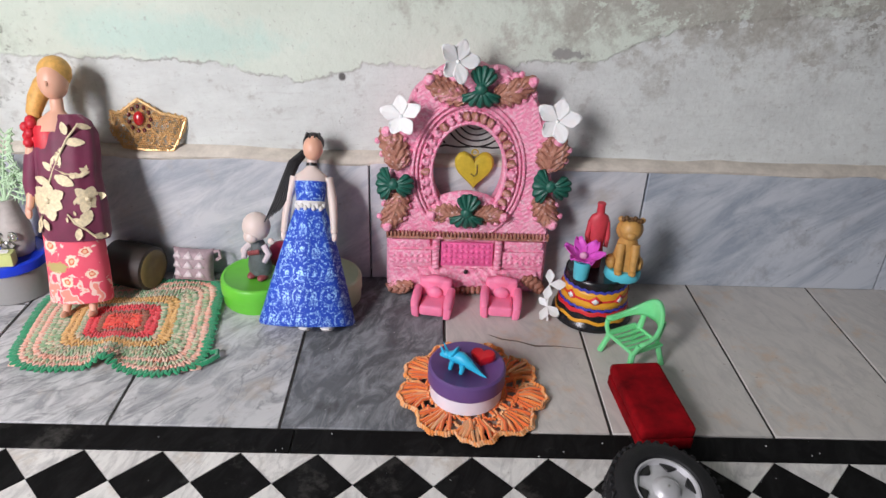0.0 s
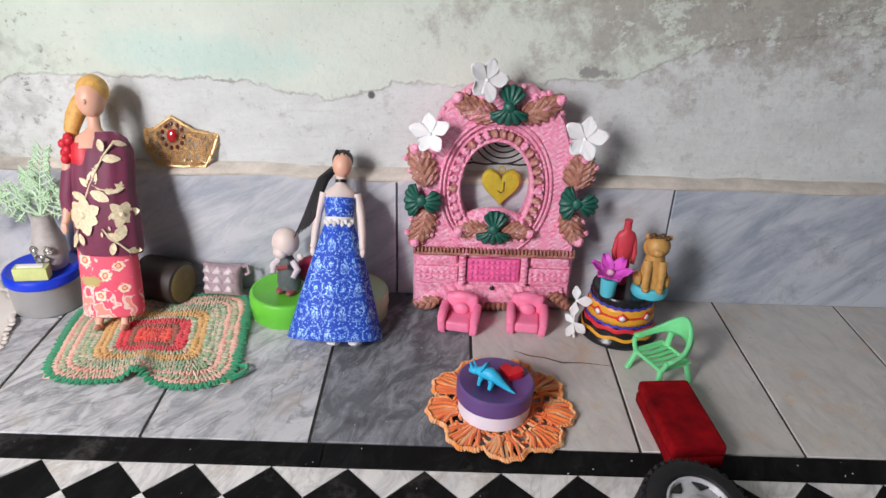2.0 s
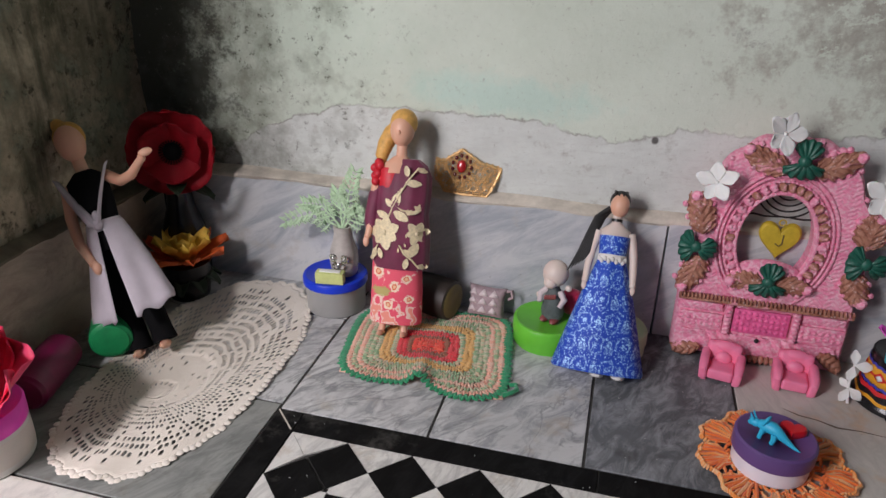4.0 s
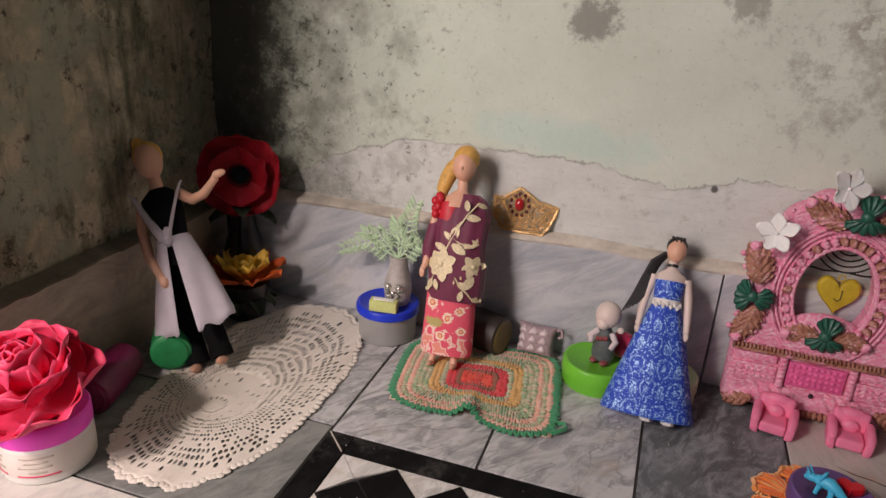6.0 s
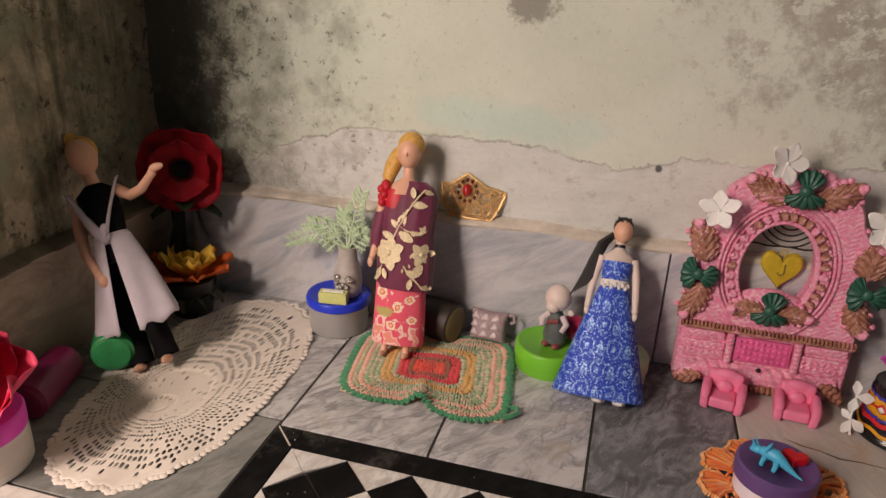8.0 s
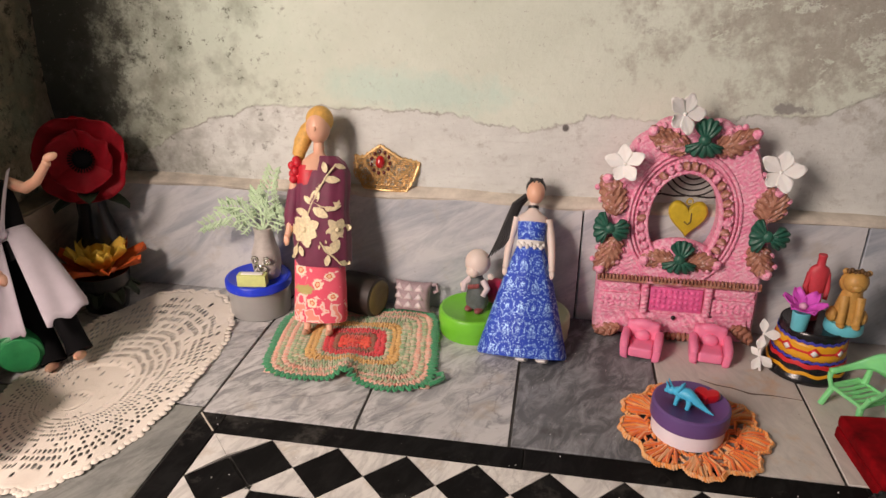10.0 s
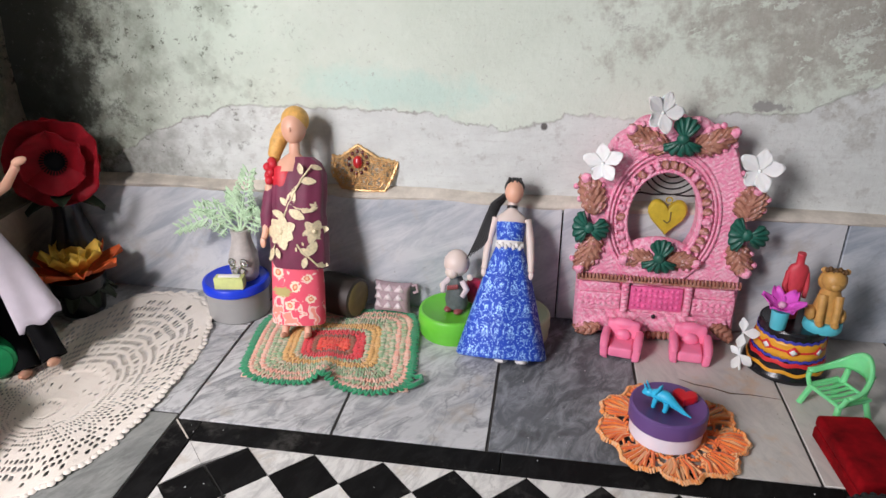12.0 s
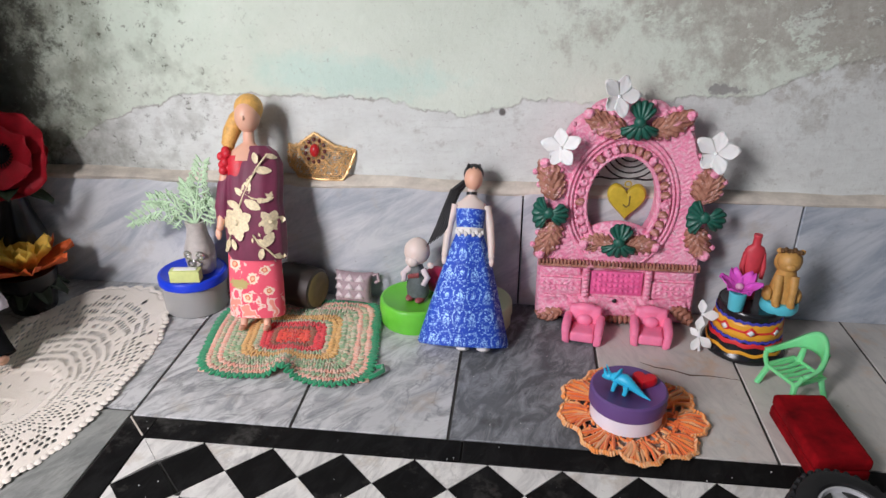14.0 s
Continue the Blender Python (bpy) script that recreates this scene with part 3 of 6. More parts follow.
def faces(bm, rows, closed=True, mat=0):
    """Quads between rows of vertices."""
    for a, b in zip(rows, rows[1:]):
        n = len(a)
        for i in range(n if closed else n - 1):
            q = [a[i], a[(i + 1) % n], b[(i + 1) % n], b[i]]
            q = list(dict.fromkeys(q))
            if len(q) > 2:
                try:
                    bm.faces.new(q).material_index = mat
                except ValueError:
                    pass


def loft(bm, rings, segs=28, mat=0, m=Matrix(), wave=(0, 0.0), caps=True):
    """A closed skin over ellipses (x, y, z, rx, ry[, mat])."""
    rows = []
    for k, r in enumerate(rings):
        row = []
        for i in range(segs):
            a = 2 * math.pi * i / segs
            w = 1 + wave[1] * math.sin(wave[0] * a + k * 0.3) * min(1, k / 3) if wave[0] else 1
            row.append(bm.verts.new(m @ Vector((r[0] + r[3] * w * math.cos(a), r[1] + r[4] * w * math.sin(a), r[2]))))
        rows.append(row)
    for k in range(len(rows) - 1):
        faces(bm, rows[k:k + 2], True, rings[k][5] if len(rings[k]) > 5 else mat)
    if caps:
        bm.faces.new(rows[0]).material_index = rings[0][5] if len(rings[0]) > 5 else mat
        bm.faces.new(rows[-1]).material_index = rings[-2][5] if len(rings[-2]) > 5 else mat


def lathe(bm, prof, segs=40, mat=0, m=Matrix(), caps=True):
    loft(bm, [(0, 0, p[1], p[0], p[0], p[2] if len(p) > 2 else mat) for p in prof], segs, mat, m, caps=caps)


def ball(bm, c, r, mat=0, u=14, v=9, m=Matrix()):
    r = (r, r, r) if isinstance(r, (int, float)) else r
    t = m @ Matrix.Translation(c) @ Matrix.Diagonal((r[0], r[1], r[2], 1))
    rings = []
    for i in range(v):
        a = math.pi * (i + 0.35) / (v - 0.3)
        rings.append((0, 0, -math.cos(a), math.sin(a), math.sin(a)))
    loft(bm, rings, u, mat, t)


def tube(bm, pts, rad, segs=8, mat=0, m=Matrix()):
    pts = [Vector(p) for p in pts]
    rows, side = [], None
    for i, p in enumerate(pts):
        d = (pts[min(i + 1, len(pts) - 1)] - pts[max(i - 1, 0)]).normalized()
        if side is None:
            side = d.orthogonal().normalized()
        side = (side - d * side.dot(d)).normalized()
        up = d.cross(side)
        r = rad[i] if isinstance(rad, (list, tuple)) else rad
        rows.append([bm.verts.new(m @ (p + r * (math.cos(2 * math.pi * k / segs) * side + math.sin(2 * math.pi * k / segs) * up))) for k in range(segs)])
    faces(bm, rows, True, mat)
    bm.faces.new(rows[0]).material_index = mat
    bm.faces.new(rows[-1]).material_index = mat


def slab(bm, size, c=(0, 0, 0), bev=0.002, mat=0, m=Matrix(), seg=2):
    g = bmesh.ops.create_cube(bm, size=1, matrix=m @ Matrix.Translation(c) @ Matrix.Diagonal((*size, 1)))
    vs = g["verts"]
    fs = list({f for v in vs for f in v.link_faces})
    for f in fs:
        f.material_index = mat
    if bev:
        bmesh.ops.bevel(bm, geom=list({e for f in fs for e in f.edges}), offset=bev, segments=seg, profile=0.6, affect="EDGES")


def sheet(bm, fn, nu, nv, mat=0, m=Matrix(), keep=None):
    g = [[bm.verts.new(m @ Vector(fn(i / nu, j / nv))) for i in range(nu + 1)] for j in range(nv + 1)]
    for j in range(nv):
        for i in range(nu):
            if keep is None or keep(i, j):
                bm.faces.new((g[j][i], g[j][i + 1], g[j + 1][i + 1], g[j + 1][i])).material_index = mat


def petal(bm, length, width, cup, droop, mat=0, m=Matrix(), notch=0.0, n=6):
    """A petal that grows along +y, with its face towards +z."""
    def fn(u, v):
        s = 2 * u - 1
        w = width * 0.5 * (math.sin(math.pi * min(1, 0.12 + 0.8 * v)) ** 0.75)
        y = length * v * (1 - notch * (1 - abs(s)) * v)
        return (s * w, y, cup * (s * s) * width * v + droop * v * v * length + 0.06 * width * math.sin(7 * s + 5 * v) * v)
    sheet(bm, fn, n, n, mat, m)


def round_petal(bm, length, width, cup, droop, mat=0, m=Matrix(), n=8, ruffle=0.04):
    """A broad petal along +y that is widest past its middle and ends in a blunt round tip."""
    def fn(u, v):
        q = 2 * u - 1
        w = width * 0.5 * (0.1 + 0.9 * math.sin(0.5 * math.pi * min(1, v / 0.66)) ** 1.1)
        y = length * (v - 0.3 * q * q * max(0, v - 0.35) / 0.65)
        w *= 1 - 0.22 * max(0, (v - 0.7) / 0.3) ** 2
        return (q * w, y, cup * q * q * width * v + droop * v * v * length + ruffle * width * math.sin(8 * q + 5 * v + 90 * width) * v * v)
    sheet(bm, fn, n, n, mat, m)


def turn(rx=0, ry=0, rz=0):
    return pose(0, 0, 0, rx, ry, rz)


# ---- the structure ----
WALL_Y, LEFT_X = 0.782, -0.62
floor = new("floor", None)
tagged(floor, "grey and white marble floor with a black and white diamond border", "floor", kind="structure")
bm = bmesh.new()
slab(bm, (4.4, 4.3, 0.06), (0.75, -1.2, -0.0318), 0)
part("grout_bed", bm, GROUT, floor)


def wall_box(name, label, x0, x1, y0, y1, z0, z1, mat, parent=None):
    bm = bmesh.new()
    slab(bm, (x1 - x0, y1 - y0, z1 - z0), ((x0 + x1) / 2, (y0 + y1) / 2, (z0 + z1) / 2), 0)
    ob = part(name, bm, mat, parent)
    return tagged(ob, label, "wall", kind="structure") if parent is None else ob


def rough_wall(name, label, fn, nu, nv, mat, depth):
    bm = bmesh.new()
    sheet(bm, fn, nu, nv)
    geom = bmesh.ops.extrude_face_region(bm, geom=bm.faces[:])
    bmesh.ops.translate(bm, vec=depth, verts=[g for g in geom["geom"] if isinstance(g, bmesh.types.BMVert)])
    return tagged(part(name, bm, mat), label, "wall", kind="structure")


def uneven(a, b):
    return 0.0035 * noise.noise(Vector((a * 9, b * 9, 0.3))) + 0.0012 * noise.noise(Vector((a * 45, b * 45, 2.0)))


rough_wall("wall_north", "stained old plaster wall, pale green wash peeling over a marble dado",
                       lambda u, v: (-0.66 + 3.6 * u, WALL_Y + 0.016 + uneven(u * 3.6, v * 2.5), 0.14 + 2.46 * v ** 1.6), 220, 120, PLASTER, (0, 0.12, 0))
rough_wall("wall_west", "dark mouldy plaster wall, corner shade painted into its colour",
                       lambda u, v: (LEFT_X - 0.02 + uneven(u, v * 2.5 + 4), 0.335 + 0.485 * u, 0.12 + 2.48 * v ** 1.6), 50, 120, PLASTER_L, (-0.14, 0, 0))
wall_box("wall_west_front", "whitewashed wall beyond the doorway", LEFT_X - 0.16, LEFT_X - 0.02, -2.3, -1.0, 0, 2.6, WHITEWASH)
# unseen casing, added to keep the doorway's light off the corner
wall_box("door_casing", "added unseen whitewashed casing that shades the corner", LEFT_X - 0.16, LEFT_X + 0.016, 0.275, 0.325, 0, 2.0, WHITEWASH)
wall_box("wall_west_lintel", "whitewashed wall above the doorway", LEFT_X - 0.16, LEFT_X - 0.02, -1.0, 0.335, 2.0, 2.6, WHITEWASH)
wall_box("wall_east", "plain whitewashed side wall", 2.78, 2.9, -2.3, 0.8, 0, 2.6, WHITEWASH)
# unseen south side; its opening is added for the fill lamp
wall_box("wall_south_low", "plain whitewashed wall under the opening", -0.765, 2.9, -2.42, -2.3, 0, 0.25, WHITEWASH)
wall_box("wall_south_side", "plain whitewashed wall beside the opening", 1.75, 2.9, -2.42, -2.3, 0.25, 2.6, WHITEWASH)
wall_box("wall_south_end", "plain whitewashed wall beside the opening", -0.765, -0.25, -2.42, -2.3, 0.25, 2.6, WHITEWASH)
wall_box("wall_south_top", "plain whitewashed wall above the opening", -0.25, 1.75, -2.42, -2.3, 2.25, 2.6, WHITEWASH)
wall_box("ceiling", "plain whitewashed ceiling", -0.9, 2.95, -2.45, 0.95, 2.6, 2.7, WHITEWASH)

# the rounded mortar ledge on top of the dado
def ledge(name, p0, p1, out, top=0.152, mat=None):
    bm = bmesh.new()
    p0, p1, out = Vector(p0), Vector(p1), Vector(out)
    prof = [(-0.0015, -0.004), (0.0012, -0.001), (0.0014, 0.002), (-0.002, 0.0045), (-0.008, 0.006), (-0.012, 0.0075), (-0.018, 0.009), (-0.018, -0.004)]

    def fn(u, v):
        p = p0.lerp(p1, u)
        a, h = prof[round(v * (len(prof) - 1))]
        k = 0.0042 * noise.noise(Vector((p.x * 14 + p.y * 14, v * 2.3, 1.7))) + 0.0014 * noise.noise(Vector((p.x * 60 + p.y * 60, v * 4, 5.0)))
        return p + out * (a + (k if 0 < a + 0.0185 else 0)) + Vector((0, 0, top + h * (1 + 60 * k) if h > 0 else top + h))
    sheet(bm, fn, 160, len(prof) - 1)
    return tagged(part(name, bm, mat or MORTAR), "uneven beige mortar ledge on the marble dado", "ledge", kind="structure")


ledge("trim_north", (-0.6, WALL_Y, 0), (2.75, WALL_Y, 0), (0, -1, 0))
ledge("trim_west", (LEFT_X, 0.335, 0), (LEFT_X, 0.78, 0), (1, 0, 0), 0.134, MORTAR_DARK)


# ---- the large things ----
def frame_outline(n=140):
    """The outline of the cast: a low chest under a broad rounded arch with a lobed rim."""
    pts = []
    for i in range(n):
        a = 2 * math.pi * i / n - math.pi / 2
        c, s = math.cos(a), math.sin(a)
        if s < -0.12:
            k = 1 / max(abs(c), abs(s))
            x, z = 0.093 * max(-1, min(1, c * k)), 0.098 + 0.094 * max(-1, s * k)
        else:
            k = (abs(c) ** 2.5 + abs(s) ** 2.5) ** (-1 / 2.5)
            x, z = 0.09 * k * c, 0.098 + 0.17 * k * s
            lob = 0.0045 * abs(math.sin(9 * a))
            x, z = x + lob * c, z + lob * s
        pts.append((x, z))
    return pts


def fan(bm, r, spread, lobes, m, mat=0, thick=0.005, sweep=0.0):
    """A fluted shell or leaf fan that opens towards +z, facing -y."""
    def fn(u, v):
        a = (u - 0.5) * spread
        k = math.cos((u - 0.5) * 2 * math.pi * lobes)
        rr = r * (0.12 + 0.88 * v) * (1 + 0.06 * k * v) * (1 - 0.25 * abs(2 * u - 1) ** 3)
        return (rr * math.sin(a) + sweep * r * v * v, -thick * math.sin(math.pi * min(1, 0.25 + 0.7 * v)) - 0.0013 * k * v, rr * math.cos(a))
    sheet(bm, fn, lobes * 6, 8, mat, m)


def scroll_leaf(bm, ln, wd, m, mat=0, bend=0.6):
    """An acanthus leaf along +z with ribs across it, facing -y."""
    def fn(u, v):
        s = 2 * u - 1
        w = wd * (math.sin(math.pi * (0.1 + 0.84 * v)) ** 0.7) * (1 + 0.13 * math.sin(26 * v))
        cx = bend * wd * math.sin(2.2 * v) * 0.6
        return (cx + s * w * 0.5, -0.004 * (1 - s * s) - 0.0014 * math.sin(26 * v + 4 * abs(s)) - 0.002 * v, ln * v - 0.15 * wd * abs(s))
    sheet(bm, fn, 8, 26, mat, m)


def fluted_leaf(bm, ln, wd, m, mat=0, bend=0.3, flutes=5):
    """A broad acanthus leaf along +z, facing -y, with deep flutes that sweep out from its rib."""
    def fn(u, v):
        q = 2 * u - 1
        k = math.cos(2 * math.pi * flutes * (v - 0.34 * abs(q)))
        w = wd * 0.5 * (math.sin(math.pi * (0.2 + 0.74 * v)) ** 0.55) * (1 + 0.1 * math.cos(2 * math.pi * flutes * (v - 0.34)))
        rib = 0.0012 * math.exp(-(q / 0.12) ** 2)
        return (bend * ln * 0.75 * v * v + q * w, -0.0055 * (1 - q * q) ** 0.6 - 0.0017 * k * (0.25 + 0.75 * abs(q)) - rib, ln * v + 0.12 * wd * abs(q))
    sheet(bm, fn, 14, 44, mat, m)


def mirror_frame():
    t = thing("ornate_frame", pose(0.1765, 0.747, 0, -3), "pink ornate oval frame with green and bronze leaves against a wall", "frame")
    out = frame_outline()
    n = len(out)
    hole = []
    for i in range(n):
        a = 2 * math.pi * i / n - math.pi / 2
        hole.append((-0.003 + 0.039 * math.cos(a), 0.155 + 0.0545 * math.sin(a)))
    bm = bmesh.new()
    rows = []
    for f, y in ((0, 0.026), (0, 0.006), (0.06, 0.0), (0.3, 0.0), (0.62, 0.002), (0.9, 0.004), (1, 0.008), (1, 0.026)):
        rows.append([bm.verts.new((o[0] * (1 - f) + h[0] * f, y, o[1] * (1 - f) + h[1] * f)) for o, h in zip(out, hole)])
    rows.append(rows[0])
    faces(bm, rows)
    part("body", bm, PINK, t)
    for name, rx, rz, rad, lab in (("outer_moulding", 0.0615, 0.08, 0.0019, ""), ("inner_moulding", 0.057, 0.075, 0.0015, ""), ("bead_rim", 0.0525, 0.0695, 0.0014, ""), ("hole_rim", 0.041, 0.0565, 0.0024, "")):
        bm = bmesh.new()
        ring = [(-0.003 + rx * math.cos(a), 0.0005, 0.155 + rz * math.sin(a)) for a in [2 * math.pi * i / 240 for i in range(241)]]
        tube(bm, ring, [rad * (1.0 + (0.4 if name == "bead_rim" else 0.1) * math.sin(i * 1.9)) for i in range(241)], 7)
        part(name, bm, PINK, t, lab)
    bm = bmesh.new()
    ball(bm, (-0.004, 0.006, 0.1), (0.047, 0.011, 0.032), 0, 28, 14)
    part("mound", bm, PINK, t)
    # little buds round the opening
    shared = []
    for mat in (PINK, BROWN_LEAF):
        bm = bmesh.new()
        ball(bm, (0, 0, 0), (0.0042, 0.004, 0.0058), 0, 8, 6)
        ball(bm, (0.0022, -0.0018, 0.002), (0.0024, 0.0026, 0.0036), 0, 7, 5)
        shared.append(link(bm, mat))
    for i in range(34):
        a = 2 * math.pi * i / 34
        ob = new("bud", shared[1 if math.cos(a) > -0.1 and (i * 7) % 5 > 0 or (i * 7) % 5 > 3 else 0])
        ob.parent = t
        ob.matrix_basis = pose(-0.003 + 0.0468 * math.cos(a), 0.0, 0.155 + 0.063 * math.sin(a), 0, math.degrees(-a) + 60, 0)
    # fluted cornice over the chest
    bm = bmesh.new()
    slab(bm, (0.186, 0.007, 0.003), (0, -0.003, 0.0775), 0.001)
    for i in range(44):
        ball(bm, (-0.0915 + 0.00426 * i, -0.004, 0.081), (0.0018, 0.004, 0.0042), 0, 6, 5)
    part("cornice", bm, BROWN_LEAF, t, "bronze fluted cornice")
    # chest front: panels, pilasters and foot moulding
    for x, w, mat in ((-0.065, 0.048, PINK), (0.0, 0.06, HOTPINK), (0.065, 0.048, PINK)):
        bm = bmesh.new()
        slab(bm, (w, 0.004, 0.03 if abs(x) < 0.01 else 0.02), (x, -0.0015, 0.056 if abs(x) < 0.01 else 0.05), 0.0012)
        nx = 9 if abs(x) < 0.01 else 7
        for i in range(nx):
            for j in range(4 if abs(x) < 0.01 else 2):
                ball(bm, (x - w * 0.42 + w * 0.84 * i / (nx - 1), -0.0036, 0.046 + 0.0068 * j), (0.0026, 0.0016, 0.0026), 0, 6, 5)
        part("chest_panel", bm, mat, t, "pink chest panel with small bosses")
    for x in (-0.036, 0.036):
        bm = bmesh.new()
        slab(bm, (0.008, 0.008, 0.038), (x, -0.003, 0.056), 0.002)
        for k in range(7):
            ball(bm, (x, -0.0075, 0.04 + 0.0055 * k), (0.0034, 0.0016, 0.0022), 0, 8, 5)
        part("pilaster", bm, PINK, t)
    for x in (-0.065, 0.065):
        bm = bmesh.new()
        slab(bm, (0.044, 0.003, 0.009), (x, -0.002, 0.069), 0.001)
        part("chest_drawer", bm, PINK, t)
    bm = bmesh.new()
    sheet(bm, lambda p, q: (-0.084 + 0.168 * p, -0.0015 - 0.0016 * math.sin(46 * p) * math.sin(7 * q + 30 * p) - 0.0012 * math.sin(90 * p + 9 * q), 0.013 + 0.024 * q), 120, 12)
    part("foot_relief", bm, PINK, t, "", 0.002)
    bm = bmesh.new()
    ball(bm, (0.0, -0.003, 0.033), 0.0028, 0, 8, 6)
    part("keyhole", bm, BLACK_WIRE, t, "small dark keyhole")
    for x, rot in ((-0.078, 65), (0.078, -65)):
        bm = bmesh.new()
        scroll_leaf(bm, 0.03, 0.017, pose(x + (-0.012 if rot > 0 else 0.012), -0.002, 0.01, 0, rot, 0))
        part("foot_leaf", bm, BROWN_LEAF, t, "bronze scroll leaf", 0.003)
    bm = bmesh.new()
    for i in range(14):
        ball(bm, (-0.04 + 0.0062 * i, -0.001, 0.008), (0.0034, 0.004, 0.006), 0, 7, 5)
    part("foot_moulding", bm, BROWN_LEAF, t, "bronze foot moulding")
    # green shells, two fans each, with bronze leaves beside them
    def shell(x, z, tilt, r=0.023):
        bm = bmesh.new()
        fan(bm, r * 0.9, 1.7, 5, pose(x, -0.007, z, 0, tilt + 8, 0))
        fan(bm, r * 0.9, 2.1, 6, pose(x, -0.007, z, 0, tilt + 180, 0) @ Matrix.Diagonal((1.3, 1, 0.82, 1)))
        ball(bm, (x, -0.01, z), (0.0055, 0.004, 0.0055), 0, 10, 7)
        part("green_shell", bm, GREEN_LEAF, t, "dark green fluted shell", 0.003)
    shell(0.0055, 0.25, 0, 0.025)
    shell(-0.085, 0.143, 90, 0.024)
    shell(0.087, 0.145, 90, 0.025)
    shell(-0.003, 0.111, 0, 0.024)
    for x, z, rot, ln, wd, bend in ((-0.008, 0.239, -80, 0.044, 0.025, 0.3), (0.018, 0.24, 80, 0.044, 0.026, -0.3), (-0.08, 0.158, -6, 0.044, 0.029, -0.25), (0.084, 0.16, 8, 0.036, 0.033, 0.1),
                                    (-0.079, 0.132, 184, 0.044, 0.028, 0.3), (0.081, 0.132, 172, 0.038, 0.027, -0.3), (-0.009, 0.107, -86, 0.034, 0.022, -0.2), (0.005, 0.107, 86, 0.034, 0.022, 0.2)):
        bm = bmesh.new()
        at = pose(x, -0.001, z, 0, rot, 0)
        fluted_leaf(bm, ln, wd, at, 0, bend)
        tip = at @ Vector((bend * ln * 0.75, -0.003, ln * 0.98))
        ball(bm, tip, (0.005, 0.0055, 0.0048), 1, 10, 7)
        ball(bm, tip + Vector((0.002, -0.002, 0.002)), (0.0032, 0.0045, 0.003), 1, 8, 6)
        for q in (0.4, 0.75):
            for sd in (-1, 1):
                ball(bm, at @ Vector((bend * ln * 0.75 * q * q + sd * wd * 0.5, 0.001, ln * q)), (0.0026, 0.0034, 0.0026), 1, 7, 5)
        part("bronze_leaf", bm, [BROWN_LEAF, PINK], t, "bronze acanthus leaf with a pink curl", 0.002)
    bm = bmesh.new()
    ball(bm, (0, 0, 0), (0.006, 0.008, 0.005), 0, 8, 6)
    curl = link(bm, PINK)
    for i, (x, z) in enumerate(out):
        if z < 0.095 or i % 5:
            continue
        ob = new("edge_curl", curl)
        ob.parent = t
        ob.matrix_basis = pose(x, 0.004, z, 0, i * 37, 0) @ Matrix.Scale(0.5 + 0.35 * abs(math.sin(i * 1.7)), 4)
    return t


mirror_frame()


def wall_pendant():
    t = thing("heart_pendant", pose(0.181, 0.777, 0.15), "mustard heart pendant on a black wire spiral against the wall", "ornament")
    bm = bmesh.new()
    for r in (0.009, 0.0155, 0.022, 0.0285, 0.035):
        tube(bm, [(r * math.cos(a), -0.0005, 0.064 + 1.05 * r * math.sin(a)) for a in [math.pi * (0.98 + 1.04 * i / 24) for i in range(25)]], 0.0011, 6)
    for s in (-1, 1):
        tube(bm, [(s * 0.006, -0.001, 0.0275), (s * 0.02, -0.001, 0.0265), (s * 0.033, -0.001, 0.0285), (s * 0.039, -0.001, 0.027), (s * 0.041, -0.001, 0.031), (s * 0.037, -0.001, 0.034), (s * 0.034, -0.001, 0.031)], 0.0012, 6)
    part("wire_spiral", bm, BLACK_WIRE, t)
    bm = bmesh.new()
    pts = []
    for i in range(48):
        a = 2 * math.pi * i / 48
        pts.append((0.00138 * 16 * math.copysign(abs(math.sin(a)) ** 2.5, math.sin(a)), 0.00152 * (13 * math.cos(a) - 5 * math.cos(2 * a) - 2 * math.cos(3 * a) - math.cos(4 * a))))
    rows = [[bm.verts.new((x * s, y, 0.002 + z * s)) for x, z in pts] for s, y in ((1, 0.003), (1, -0.002), (0.9, -0.0045), (0.45, -0.0055))]
    faces(bm, rows)
    bm.faces.new(rows[0])
    bm.faces.new(rows[-1])
    h = part("heart", bm, HEART_GOLD, t, "mustard yellow heart")
    bm = bmesh.new()
    tube(bm, [(0.003, -0.0058, 0.008), (0.003, -0.006, -0.003), (0.0, -0.006, -0.006), (-0.004, -0.0058, -0.003)], 0.0008, 6)
    part("mark", bm, OLIVE_GOLD, h, "engraved mark")
    bm = bmesh.new()
    tube(bm, [(0.0035 * math.cos(a), -0.002, 0.021 + 0.0035 * math.sin(a)) for a in [2 * math.pi * i / 16 for i in range(17)]], 0.0008, 6)
    part("loop", bm, HEART_GOLD, t)


wall_pendant()


def white_flower(m, size=0.024, name="white_flower"):
    t = thing(name, m, "white five-petalled artificial flower on an ornate frame", "flower", "white flowers")
    for i in range(5):
        bm = bmesh.new()
        round_petal(bm, size * (1.02 + 0.08 * math.sin(i * 2.1)), size * 0.74, 0.1, -0.12 + 0.1 * (i % 3), 0, turn(0, 0, 72 * i + 7 * math.sin(i * 3.7)) @ turn(12 + 9 * math.sin(i * 2.9), 0, 0), n=8)
        part("petal", bm, PETAL_WHITE, t, "", 0.0006)
    bm = bmesh.new()
    ball(bm, (0, 0, 0.0005), 0.0022, 0, 8, 6)
    part("heart_of_flower", bm, PETAL_WHITE, t)


white_flower(pose(0.156, 0.744, 0.279, 74, 22, 12), 0.0225)
white_flower(pose(0.1, 0.74, 0.222, 70, -8, -10), 0.0215)
white_flower(pose(0.262, 0.739, 0.222, 66, 12, -8), 0.0235)


